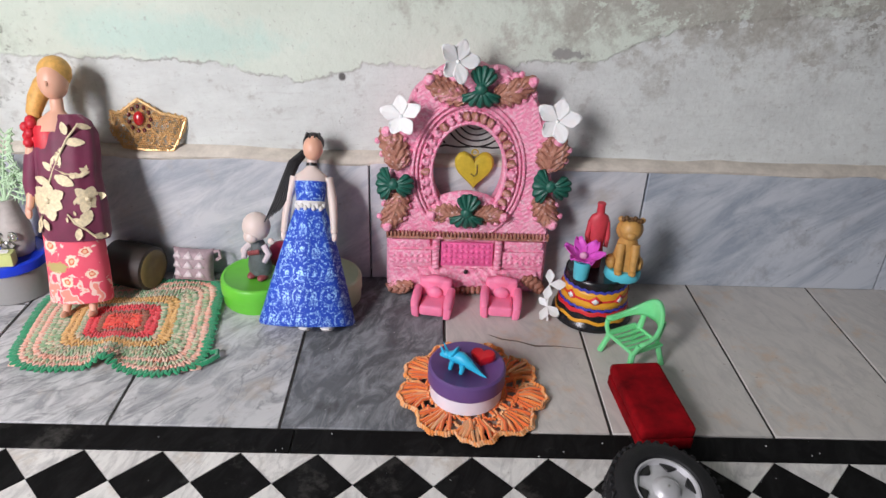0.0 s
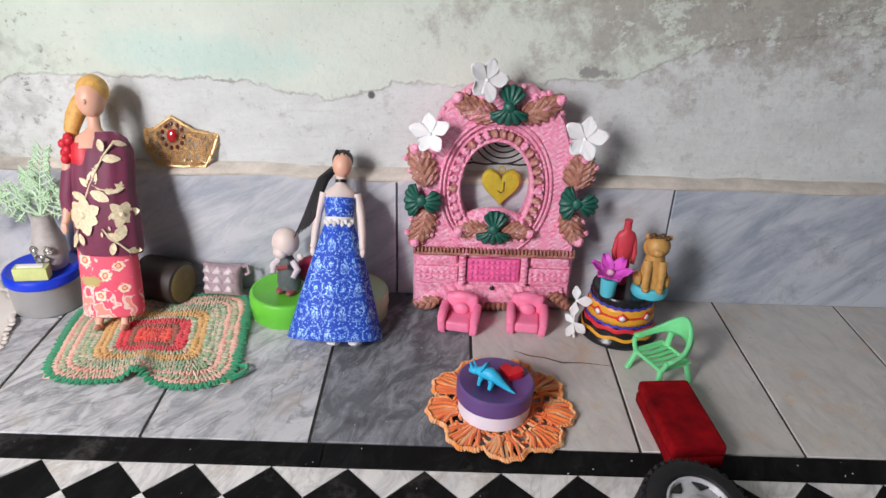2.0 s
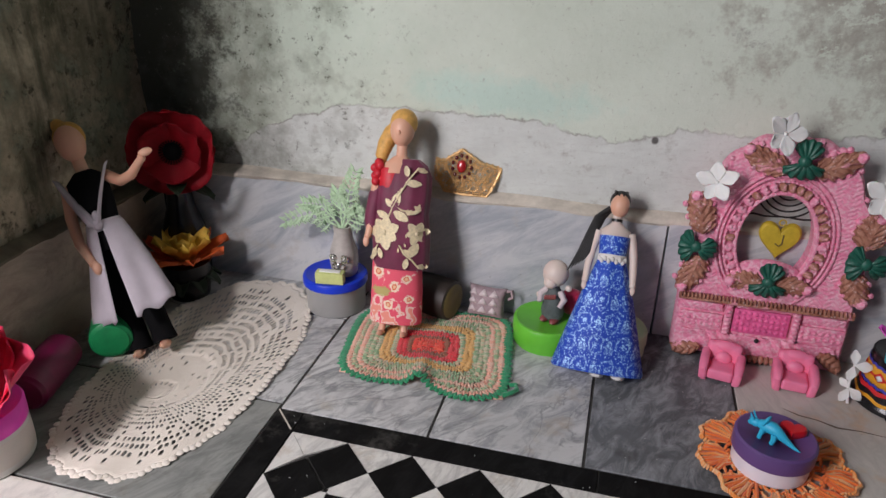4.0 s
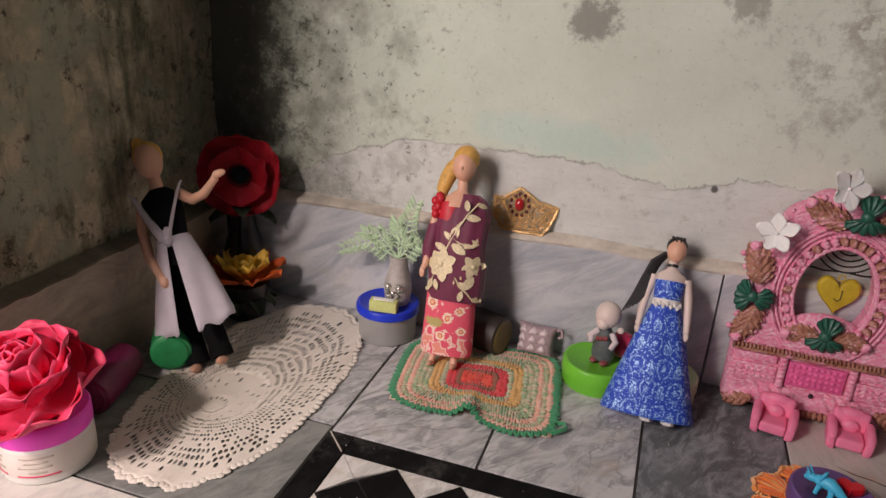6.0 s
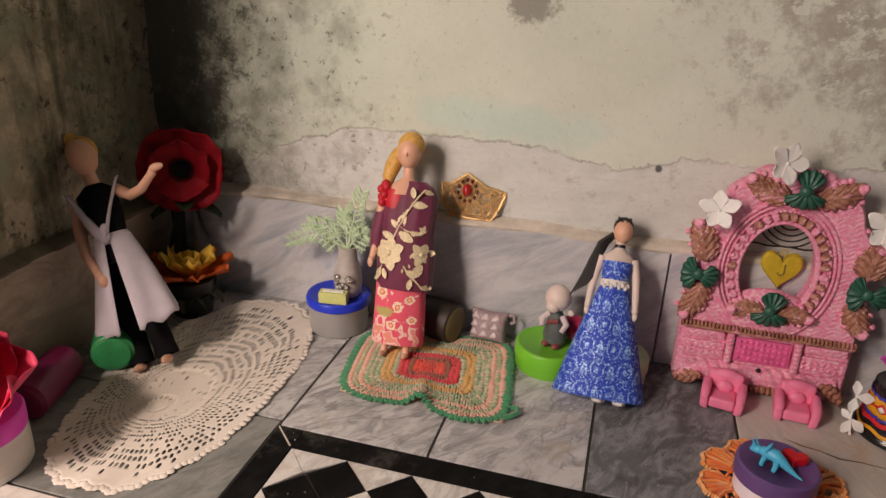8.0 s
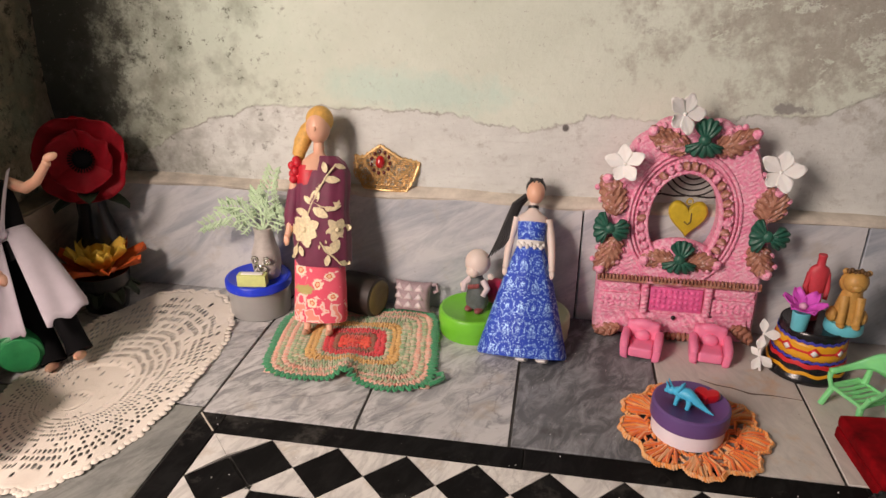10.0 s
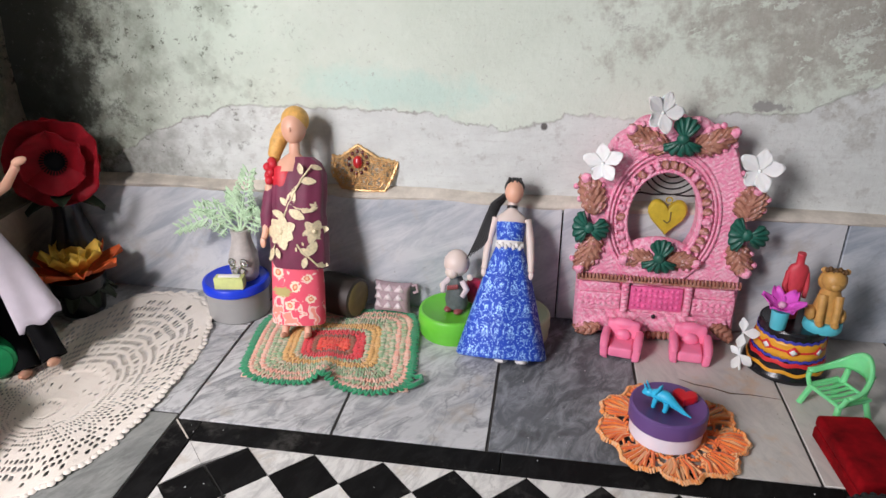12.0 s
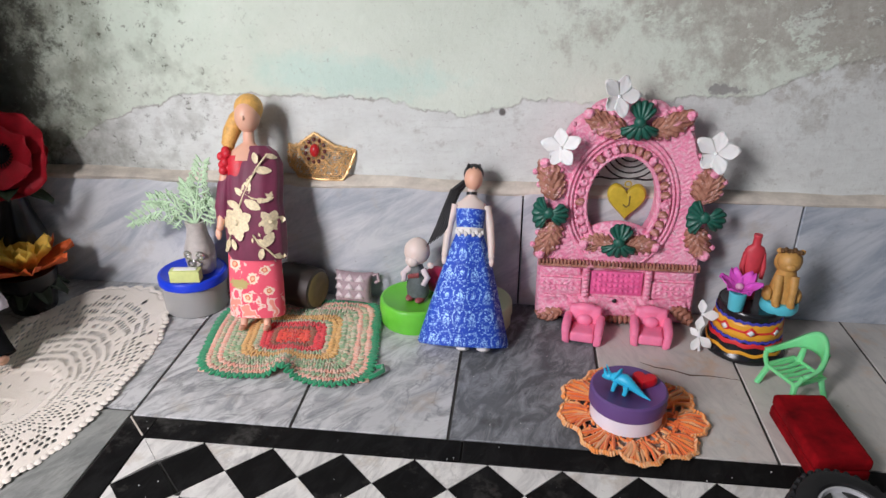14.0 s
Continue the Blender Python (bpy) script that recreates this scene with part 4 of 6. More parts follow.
def fallen_sprig():
    t = thing("flower_sprig", pose(0.2685, 0.7, 0), "fallen sprig of white artificial petals leaning on a painted drum", "flower")
    bm = bmesh.new()
    tube(bm, [(0.001, -0.004, 0.0012), (-0.001, 0.001, 0.014), (0.0, 0.006, 0.03), (0.001, 0.009, 0.045)], [0.0016, 0.0013, 0.0012, 0.001], 7)
    part("stem", bm, PETAL_WHITE, t)
    for (x, y, z), rx, ry, spin, size in (((0.001, 0.008, 0.043), 70, 10, 12, 0.0165), ((0.001, 0.0075, 0.043), 66, 0, -92, 0.019), ((0.0, 0.007, 0.042), 70, 0, 172, 0.017),
                                          ((-0.001, 0.0, 0.018), 72, 0, 160, 0.0175), ((0.0, 0.001, 0.018), 64, 0, -132, 0.018), ((-0.001, 0.002, 0.017), 70, -20, 24, 0.013)):
        bm = bmesh.new()
        round_petal(bm, size, size * 0.62, 0.2, -0.12, 0, pose(x, y, z, rx, ry, 0) @ turn(0, 0, spin), n=8)
        part("petal", bm, PETAL_WHITE, t, "", 0.0006)


fallen_sprig()


def armchair(m):
    t = thing("toy_armchair", m, "small pink plastic toy armchair in front of the frame", "armchair", "toy armchairs")
    bm = bmesh.new()
    slab(bm, (0.026, 0.03, 0.015), (0, -0.001, 0.0105), 0.0035, seg=3)
    part("seat", bm, SOFA_PINK, t)
    bm = bmesh.new()
    slab(bm, (0.036, 0.011, 0.036), (0, 0.013, 0.024), 0.005, 0, turn(-8), 3)
    ball(bm, (0, 0.012, 0.037), (0.015, 0.0055, 0.008), 0, 16, 9, turn(-8))
    part("backrest", bm, SOFA_PINK, t)
    for s in (-1, 1):
        bm = bmesh.new()
        slab(bm, (0.0085, 0.031, 0.022), (s * 0.0168, -0.002, 0.0135), 0.0032, 0, turn(0, s * 4), 3)
        tube(bm, [(s * 0.018, 0.013, 0.026), (s * 0.018, 0.0, 0.0258), (s * 0.0178, -0.013, 0.0235), (s * 0.0175, -0.0175, 0.018)], [0.0046, 0.005, 0.005, 0.004], 10)
        part("armrest", bm, SOFA_PINK, t)
        for y in (-0.013, 0.013):
            bm = bmesh.new()
            slab(bm, (0.006, 0.006, 0.006), (s * 0.016, y, 0.003), 0.0012)
            part("leg", bm, SOFA_PINK, t)
    bm = bmesh.new()
    ball(bm, (0, 0.004, 0.024), (0.009, 0.005, 0.0085), 0, 12, 8, turn(-12))
    part("cushion", bm, SOFA_PINK, t)
    return t


armchair(pose(0.139, 0.712, 0, 0, 0, -10) @ Matrix.Diagonal((1.05, 1, 0.86, 1)))
armchair(pose(0.2165, 0.714, 0, 0, 0, -6) @ Matrix.Diagonal((1.05, 1, 0.86, 1)))


def oval_doily():
    """A crocheted oval doily: rounds of stitches about an off-centre ring, with rows of real eyelets and a picot rim."""
    t = thing("oval_doily", pose(-0.446, 0.57, 0), "cream cotton crocheted oval doily lying on the marble floor", "doily")
    rx, ry, ex, ey = 0.0955, 0.194, -0.012, -0.074

    def at(v, a, up=0.0):
        c, d = math.cos(a), math.sin(a)
        q = (abs(c) ** 2.3 + abs(d) ** 2.3) ** (-1 / 2.3)
        v += 0.016 * noise.noise(Vector((3 * math.cos(a) * (1 + v), 3 * math.sin(a) * (1 + v), 7.0))) * min(1, v * 2)
        w = max(0.0, 1 - v) ** 1.2
        rim = 1 + 0.012 * math.sin(34 * a) * v ** 6
        x = (rx + 0.012 * (1 - v)) * q * c * v * rim + ex * w
        y = (ry - 0.085 * (1 - v)) * q * d * v * rim + ey * w
        fold = 0.0032 * noise.noise(Vector((x * 22, y * 13, 3.0))) + 0.0028 * math.sin(9 * a + 2) * v ** 3 * (0.5 + 0.5 * math.sin(3 * a))
        return (x, y, 0.0024 + max(-0.0015, fold) + up)

    def strip(bm, v0, v1, n, shift, open_cell):
        step = 2 * math.pi / n
        for i in range(n):
            a0, a1 = (i + shift) * step, (i + 1 + shift) * step
            am, vm = (a0 + a1) / 2, (v0 + v1) / 2
            rim = [bm.verts.new(at(v, a)) for v, a in ((v0, a0), (v0, am), (v0, a1), (vm, a1), (v1, a1), (v1, am), (v1, a0), (vm, a0))]
            if open_cell(i):
                hw, hv = (a1 - a0) * (0.33 + 0.06 * math.sin(i * 5.1)), (v1 - v0) * (0.36 + 0.05 * math.sin(i * 3.3))
                gap = [bm.verts.new(at(vm + hv * dv, am + hw * da, 0.0004)) for dv, da in ((-0.75, -0.7), (-1, 0), (-0.75, 0.7), (0, 1), (0.75, 0.7), (1, 0), (0.75, -0.7), (0, -1))]
                faces(bm, [rim, gap])
            else:
                mid = bm.verts.new(at(vm, am, 0.0006))
                for k in range(8):
                    bm.faces.new((rim[k], rim[(k + 1) % 8], mid))
    bm = bmesh.new()
    rounds = 21
    for j in range(2, rounds):
        v0, v1 = (j / rounds) ** 1.2, ((j + 1) / rounds) ** 1.2
        n = 112 if j > 8 else 56 if j > 3 else 28
        k = lambda i, j=j: noise.noise(Vector((i * 2.3, j * 1.9, 9.0)))
        if j == 3:
            test = lambda i: i % 2 == 0
        elif 6 <= j <= 9:
            test = lambda i: (i * 3 + j * 2) % 11 < 2 and k(i) > -0.15
        elif 10 <= j <= 19:
            test = lambda i: (i + 2 * j) % 9 != 0 and k(i) > (-0.1 if j in (12, 15) else 0.0 if j == 19 else -0.45)
        else:
            test = lambda i: False
        strip(bm, v0, v1, n, 0.5 * (j % 2), test)
    hub = [bm.verts.new(at((2 / rounds) ** 1.2, 2 * math.pi * i / 56)) for i in range(56)]
    bm.faces.new(hub)
    bmesh.ops.remove_doubles(bm, verts=bm.verts, dist=0.0002)
    part("web", bm, COTTON, t, "", 0.0008)
    bm = bmesh.new()
    for i in range(150):
        a = 2 * math.pi * i / 150
        x, y, z = at(1.003, a)
        ball(bm, (x, y, z), (0.0042, 0.0042, 0.0012), 0, 7, 5)
    part("picot_rim", bm, COTTON, t)


oval_doily()


def stitched_doily():
    t = thing("round_doily", pose(0.178, 0.5735, 0, 0, 0, 10) @ Matrix.Diagonal((0.94, 0.97, 1, 1)), "orange and cream crocheted round doily under a purple tub", "doily")
    rnd = random.Random(11)

    def rim(a):
        return 0.0645 + 0.0115 * abs(math.sin(4.5 * a)) ** 0.8 + 0.0013 * math.sin(31 * a)

    def polar(r, a, z):
        return (r * math.cos(a), r * math.sin(a), z)
    # shell stitches: fans of thick cords in each scallop, then chain rounds across them
    bm = bmesh.new()
    lobes = 9
    for k in range(lobes):
        mid = 2 * math.pi * (k + 0.5) / lobes
        for i in range(12):
            f = (i - 5.5) / 6.0
            a0, a1 = mid + f * 0.2 + rnd.uniform(-0.02, 0.02), mid + f * 0.33
            r0, r1 = 0.046 + 0.002 * rnd.random(), rim(a1) - 0.002
            z = 0.003 + 0.0012 * (i % 2)
            am = (a0 + a1) / 2 + rnd.uniform(-0.06, 0.06)
            z += rnd.uniform(-0.0006, 0.001)
            tube(bm, [polar(r0, a0, z), polar((r0 + r1) / 2, am, z + 0.0014), polar(r1, a1, z)], [0.0016, 0.0021, 0.0017], 6)
        for i in range(4):
            a0 = mid + (i - 1.5) * 0.17
            tube(bm, [polar(0.033, a0, 0.003), polar(0.04, a0 + 0.03 * (-1) ** i, 0.0042), polar(0.047, a0 + 0.05 * (-1) ** i, 0.003)], [0.0013, 0.0016, 0.0013], 6)
    for r, wob, rad in ((0.0345, 0.0, 0.0019), (0.0465, 0.0016, 0.0018), (0.0565, 0.0022, 0.0017)):
        n = 90
        for i in range(n):
            a = 2 * math.pi * i / n
            tube(bm, [polar(r + wob * math.sin(i * 2.1) - 0.0011, a, 0.0038), polar(r + wob * math.sin(i * 2.1), a + 0.05, 0.0052), polar(r + wob * math.sin(i * 2.1) + 0.0011, a + 0.09, 0.0038)], [rad * 0.7, rad, rad * 0.7], 6)
    part("shell_stitches", bm, YARN_ORANGE, t, "orange variegated shell stitches", kind="stuff")
    # twisted rim cord, stitch by stitch
    bm = bmesh.new()
    n = 190
    for i in range(n):
        a = 2 * math.pi * i / n
        r = rim(a)
        tube(bm, [polar(r - 0.0022, a, 0.0028), polar(r + 0.0004 * math.sin(i), a + 0.024, 0.0052), polar(r + 0.0024, a + 0.042, 0.0028)], [0.0011, 0.0017, 0.0011], 6)
    part("rim", bm, YARN_PEACH, t, "pale peach scalloped rim", kind="stuff")
    bm = bmesh.new()
    lathe(bm, [(0.001, 0.0012), (0.033, 0.0012), (0.035, 0.003), (0.033, 0.0045), (0.001, 0.0045)], 40)
    part("middle", bm, YARN_ORANGE, t)


stitched_doily()


def crochet_mat():
    t = thing("crochet_mat", pose(0, 0, 0), "square crocheted mat in red, ochre, peach and green bands", "mat")
    corners = [Vector(p) for p in ((-0.286, 0.592, 0), (-0.088, 0.594, 0), (-0.114, 0.768, 0), (-0.306, 0.735, 0))]

    def place(u, v):
        a, b = (u + 1) / 2, (v + 1) / 2
        p = corners[0].lerp(corners[1], a).lerp(corners[3].lerp(corners[2], a), b)
        near = max(0, -v)
        g = math.exp(-((u + 0.02) / 0.11) ** 2)
        p.y += 0.007 * near ** 2 * g - 0.012 * near ** 3 * math.exp(-((u - 0.55) / 0.3) ** 2) - 0.006 * near ** 3 * math.exp(-((u + 0.5) / 0.3) ** 2)
        p.z = 0.0035 + 0.011 * g * near ** 1.3 + 0.0016 * noise.noise(Vector((u * 2.3, v * 2.3, 0.5)))
        return p

    def edge(k, s):
        """A point s of the way round the rounded square of half-width k."""
        a = 2 * math.pi * s
        c, d = math.cos(a), math.sin(a)
        q = (abs(c) ** 7 + abs(d) ** 7) ** (-1 / 7)
        return k * q * c, k * q * d

    bands = ["centre", "centre", "centre", "brown", "red", "red", "mixed", "gold", "gold", "green", "mixed", "green", "peach", "mixed", "peach", "edge"]
    names = {"centre": "scarlet middle", "edge": "emerald green border"}
    by = {}
    n = len(bands)
    for r, key in enumerate(bands):
        by.setdefault(key, []).append(r)
    for key, rows in by.items():
        bm = bmesh.new()
        for r in rows:
            k = (r + 0.6) / n
            cnt = max(10, int(8 * k * 0.093 / 0.0031))
            for i in range(cnt):
                s = (i + 0.5 * (r % 2)) / cnt
                u, v = edge(k, s)
                p, p2 = place(u, v), place(*edge(k, s + 0.3 / cnt))
                d = (p2 - p).normalized()
                ang = math.degrees(math.atan2(d.y, d.x))
                lift = 0.0012 * math.sin(i * 12.9 + r * 4.1)
                wide = 1.35 if key == "edge" else 1.0
                m = Matrix.Translation(p + Vector((0, 0, lift * 0.5))) @ turn(0, 0, ang + 16 * (1 if i % 2 else -1))
                ball(bm, (0, 0, 0), (0.0017 * wide, (0.005 + 0.0012 * math.sin(i * 7.7 + r)) * wide, 0.0016), 0, 6, 5, m)
        part("crochet_band", bm, YARN[key], t, names.get(key, key + " crochet rounds"))
    bm = bmesh.new()
    sheet(bm, lambda a, b: place((2 * a - 1) * 0.96, (2 * b - 1) * 0.96) - Vector((0, 0, 0.0015)), 30, 30)
    part("backing", bm, YARN["peach"], t, "", 0.001)
    bm = bmesh.new()
    tube(bm, [(-0.094, 0.6, 0.004), (-0.086, 0.604, 0.006), (-0.08, 0.612, 0.006), (-0.083, 0.622, 0.005), (-0.09, 0.62, 0.004)], 0.0026, 7)
    part("hanging_loop", bm, YARN["edge"], t, "emerald yarn loop")


crochet_mat()


# ---- dolls, each one plain mesh ----
def limb(bm, pts, rad, mat):
    tube(bm, pts, rad, 10, mat)
    ball(bm, pts[-1], rad[-1] * 1.15, mat, 8, 6)


def red_doll():
    bm = bmesh.new()
    S, H, D, R, P, G = 0, 1, 2, 3, 4, 5
    for s in (-1, 1):
        limb(bm, [(s * 0.0125, 0.0, 0.05), (s * 0.0135, 0.0, 0.018), (s * 0.0145, -0.004, 0.004)], [0.007, 0.0048, 0.0042], S)
        ball(bm, (s * 0.0148, -0.008, 0.0035), (0.0042, 0.0085, 0.0035), S, 8, 6)
    # skirt
    loft(bm, [(0.001, 0.004, 0.017, 0.0325, 0.0195), (0.001, 0.004, 0.02, 0.0335, 0.02), (0.001, 0.003, 0.06, 0.0325, 0.019), (0, 0.002, 0.1, 0.031, 0.0185), (0, 0, 0.14, 0.026, 0.017), (0, 0, 0.165, 0.017, 0.013)], 40, P, wave=(9, 0.02))
    # draped gauze over hips, chest and one arm
    loft(bm, [(0.005, 0.002, 0.087, 0.0335, 0.021), (0.005, 0.002, 0.094, 0.0355, 0.0225), (0.004, 0.001, 0.125, 0.036, 0.0235), (0.003, 0, 0.155, 0.0335, 0.0222), (0.004, 0, 0.18, 0.0345, 0.0202), (0.005, 0, 0.2, 0.0335, 0.017), (0.007, 0, 0.213, 0.0255, 0.0125), (0.008, 0, 0.22, 0.015, 0.009)], 60, D, wave=(11, 0.03))
    # bodice
    loft(bm, [(-0.01, -0.003, 0.176, 0.014, 0.0135), (-0.0095, -0.0035, 0.19, 0.0165, 0.0138), (-0.0095, -0.0052, 0.203, 0.016, 0.0115), (-0.012, -0.005, 0.209, 0.011, 0.009)], 24, R)
    loft(bm, [(-0.005, -0.005, 0.203, 0.0185, 0.0125), (-0.003, -0.003, 0.214, 0.0165, 0.0105), (-0.001, -0.001, 0.2205, 0.0105, 0.0085), (0, 0, 0.224, 0.0066, 0.0066), (0, 0, 0.24, 0.0062, 0.0062)], 20, S)
    # head and hair
    ball(bm, (0, -0.002, 0.254), (0.0145, 0.016, 0.0195), S, 22, 15)
    ball(bm, (0, -0.0175, 0.251), (0.0022, 0.0025, 0.003), S, 8, 6)
    ball(bm, (0.0005, 0.0022, 0.2625), (0.0166, 0.0165, 0.0172), H, 22, 14)
    tube(bm, [(-0.006, 0.014, 0.262), (-0.017, 0.012, 0.25), (-0.023, 0.008, 0.236), (-0.026, 0.004, 0.222), (-0.024, 0.003, 0.21)], [0.009, 0.0105, 0.01, 0.008, 0.003], 12, H)
    # arms
    limb(bm, [(-0.024, -0.004, 0.206), (-0.03, -0.005, 0.18), (-0.032, -0.005, 0.152), (-0.035, -0.011, 0.125)], [0.0065, 0.0058, 0.005, 0.004], S)
    ball(bm, (-0.037, -0.011, 0.118), (0.004, 0.003, 0.0075), S, 8, 6)
    for k in range(9):
        ball(bm, (-0.0265 + 0.004 * math.sin(k * 2.3), -0.008 + 0.003 * math.cos(k * 2.3), 0.214 - 0.0032 * k), 0.0056, R, 8, 6)
    loft(bm, [(-0.033, -0.003, 0.135, 0.0085, 0.009), (-0.032, -0.003, 0.15, 0.0105, 0.011), (-0.029, -0.002, 0.178, 0.009, 0.01), (-0.024, 0, 0.19, 0.005, 0.006)], 16, D, wave=(5, 0.06))
    # gold embroidery lying on the gauze
    def on(x, z, out=0.0):
        rx, ry = (0.0355, 0.0236) if z < 0.16 else (0.0345, 0.0208)
        u = max(-0.98, min(0.98, (x - 0.003) / rx))
        return Vector((x, 0.0005 - ry * math.sqrt(1 - u * u) - 0.0007 - out, z))

    def leaf(x, z, ang, ln, wd):
        """A serrated leaf of thread that follows the cloth, growing from (x, z)."""
        ca, sa = math.cos(radians(ang)), math.sin(radians(ang))

        def skin(u, v):
            q = 2 * u - 1
            w = wd * 0.5 * math.sin(math.pi * (0.06 + 0.9 * v)) ** 0.8 * (1 + 0.05 * math.sin(26 * v))
            px, pz = x + ln * v * sa + q * w * ca, z + ln * v * ca - q * w * sa
            return on(px, pz, 0.0005 * abs(q) + 0.00025 * math.sin(40 * v + 6 * abs(q)))
        sheet(bm, skin, 4, 9, G)

    def bloom(x, z, n, ln, wd, off):
        for i in range(n):
            leaf(x, z, 360 * i / n + off, ln * (1 + 0.12 * math.sin(i * 2.7)), wd)
        ball(bm, on(x, z, 0.0012), (ln * 0.2, 0.0016, ln * 0.2), G, 9, 6)
    bloom(-0.012, 0.132, 7, 0.0195, 0.0145, 12)
    bloom(0.028, 0.133, 6, 0.0135, 0.0095, 20)
    for pts in (((0.026, 0.211), (0.015, 0.196), (0.006, 0.18), (-0.003, 0.162), (-0.008, 0.148)), ((0.0, 0.165), (0.008, 0.16), (0.02, 0.158)), ((0.008, 0.118), (0.016, 0.106), (0.024, 0.1), (0.032, 0.09)), ((-0.02, 0.116), (-0.024, 0.108), (-0.026, 0.1))):
        tube(bm, [on(x, z) for x, z in pts], 0.0011, 6, G)
    for x, z, a, ln, wd in ((0.012, 0.193, 95, 0.018, 0.009), (0.024, 0.21, 110, 0.012, 0.006), (0.014, 0.2, -10, 0.013, 0.007), (-0.003, 0.163, -45, 0.013, 0.007), (-0.002, 0.162, 20, 0.02, 0.011), (0.0, 0.158, 120, 0.02, 0.011),
                            (0.014, 0.158, 75, 0.019, 0.01), (-0.006, 0.15, -70, 0.018, 0.009), (0.012, 0.112, 120, 0.013, 0.008), (0.02, 0.104, 30, 0.019, 0.011), (0.018, 0.102, 190, 0.013, 0.007), (0.03, 0.093, 100, 0.011, 0.007), (-0.022, 0.112, 200, 0.014, 0.008), (-0.018, 0.112, 160, 0.013, 0.007), (-0.024, 0.1, 250, 0.009, 0.005)):
        leaf(x, z, a, ln, wd)
    rnd = random.Random(21)
    for i in range(9):
        leaf(rnd.uniform(0.0, 0.032), rnd.uniform(0.105, 0.2), rnd.uniform(0, 360), rnd.uniform(0.004, 0.006), 0.0025)
    ob = part("doll", bm, [SKIN, BLONDE, MAROON, RED_SATIN, RED_PRINT, GOLD_THREAD], None, at=pose(-0.247, 0.682, 0.004, -16.5, -1, 3) @ Matrix.Scale(0.985, 4))
    tagged(ob, "blonde doll in maroon embroidered gauze wrap and red flowered skirt", "doll")


def blue_doll():
    bm = bmesh.new()
    S, H, B, L, K = 0, 1, 2, 3, 4
    loft(bm, [(0, 0.004, 0.006, 0.052, 0.028), (0, 0.004, 0.009, 0.054, 0.03), (0, 0.003, 0.05, 0.043, 0.025), (0, 0.002, 0.09, 0.032, 0.02), (0, 0.001, 0.125, 0.021, 0.0155), (0, 0, 0.14, 0.0155, 0.0125)], 64, B, wave=(7, 0.035))
    for s in (-1, 1):
        ball(bm, (s * 0.012 + 0.012, -0.012, 0.004), (0.008, 0.013, 0.0035), L, 10, 6)
    loft(bm, [(0, -0.001, 0.138, 0.0165, 0.013), (0, -0.001, 0.145, 0.0168, 0.0132)], 24, L)
    for i in range(9):
        a = math.radians(-150 + 15 * i)
        ball(bm, (0.0172 * math.cos(a), 0.0138 * math.sin(a) - 0.001, 0.1395 - 0.0025 * (i % 2)), (0.0024, 0.0018, 0.0032), L, 7, 5)
    loft(bm, [(0, 0, 0.143, 0.0155, 0.0122), (0, -0.003, 0.157, 0.0168, 0.0142), (0, -0.003, 0.167, 0.0175, 0.0135)], 24, B)
    loft(bm, [(0, -0.001, 0.166, 0.017, 0.0115), (0, 0, 0.174, 0.018, 0.009), (0, 0, 0.1805, 0.009, 0.007), (0, 0, 0.184, 0.0056, 0.0056), (0, 0, 0.195, 0.0052, 0.0052)], 20, 5)
    loft(bm, [(0, 0, 0.1845, 0.0064, 0.0064), (0, 0, 0.188, 0.0064, 0.0064)], 16, K)
    ball(bm, (0.001, -0.002, 0.2045), (0.0112, 0.0128, 0.0145), S, 20, 13)
    ball(bm, (0.001, 0.0026, 0.2105), (0.0122, 0.0125, 0.0124), H, 20, 12)
    for k in range(4):
        tube(bm, [(-0.007 + 0.005 * k, -0.0105, 0.2145), (-0.006 + 0.0045 * k, -0.003, 0.2205), (-0.004 + 0.003 * k, 0.008, 0.2205)], [0.001, 0.0017, 0.002], 6, H)
    for k in range(5):
        o = 0.0016 * (k - 2)
        tube(bm, [(-0.009, 0.004 + o, 0.2), (-0.02 + o, 0.002, 0.188), (-0.028 + o, -0.001, 0.165), (-0.033 + 1.6 * o, -0.003, 0.145), (-0.042 + 2.4 * o, -0.004, 0.126 + 2 * o)], [0.004, 0.0038, 0.0034, 0.0026, 0.0006], 7, H)
    for s in (-1, 1):
        limb(bm, [(s * 0.0185, 0, 0.172), (s * 0.024, 0.0, 0.15), (s * 0.0265, -0.001, 0.128), (s * 0.0275, -0.004, 0.112)], [0.0056, 0.005, 0.0045, 0.0036], 5)
        ball(bm, (s * 0.028, -0.005, 0.106), (0.0032, 0.0025, 0.006), 5, 8, 6)
    ob = part("doll", bm, [SKIN, DARK_HAIR, BLUE_GLITTER, LACE, BLACK_WIRE, SKIN_PALE], None, at=pose(0.001, 0.667, 0.002, -28, 2.2, 3) @ Matrix.Scale(0.965, 4))
    tagged(ob, "dark-haired doll in a blue glitter gown leaning against the dado", "doll")


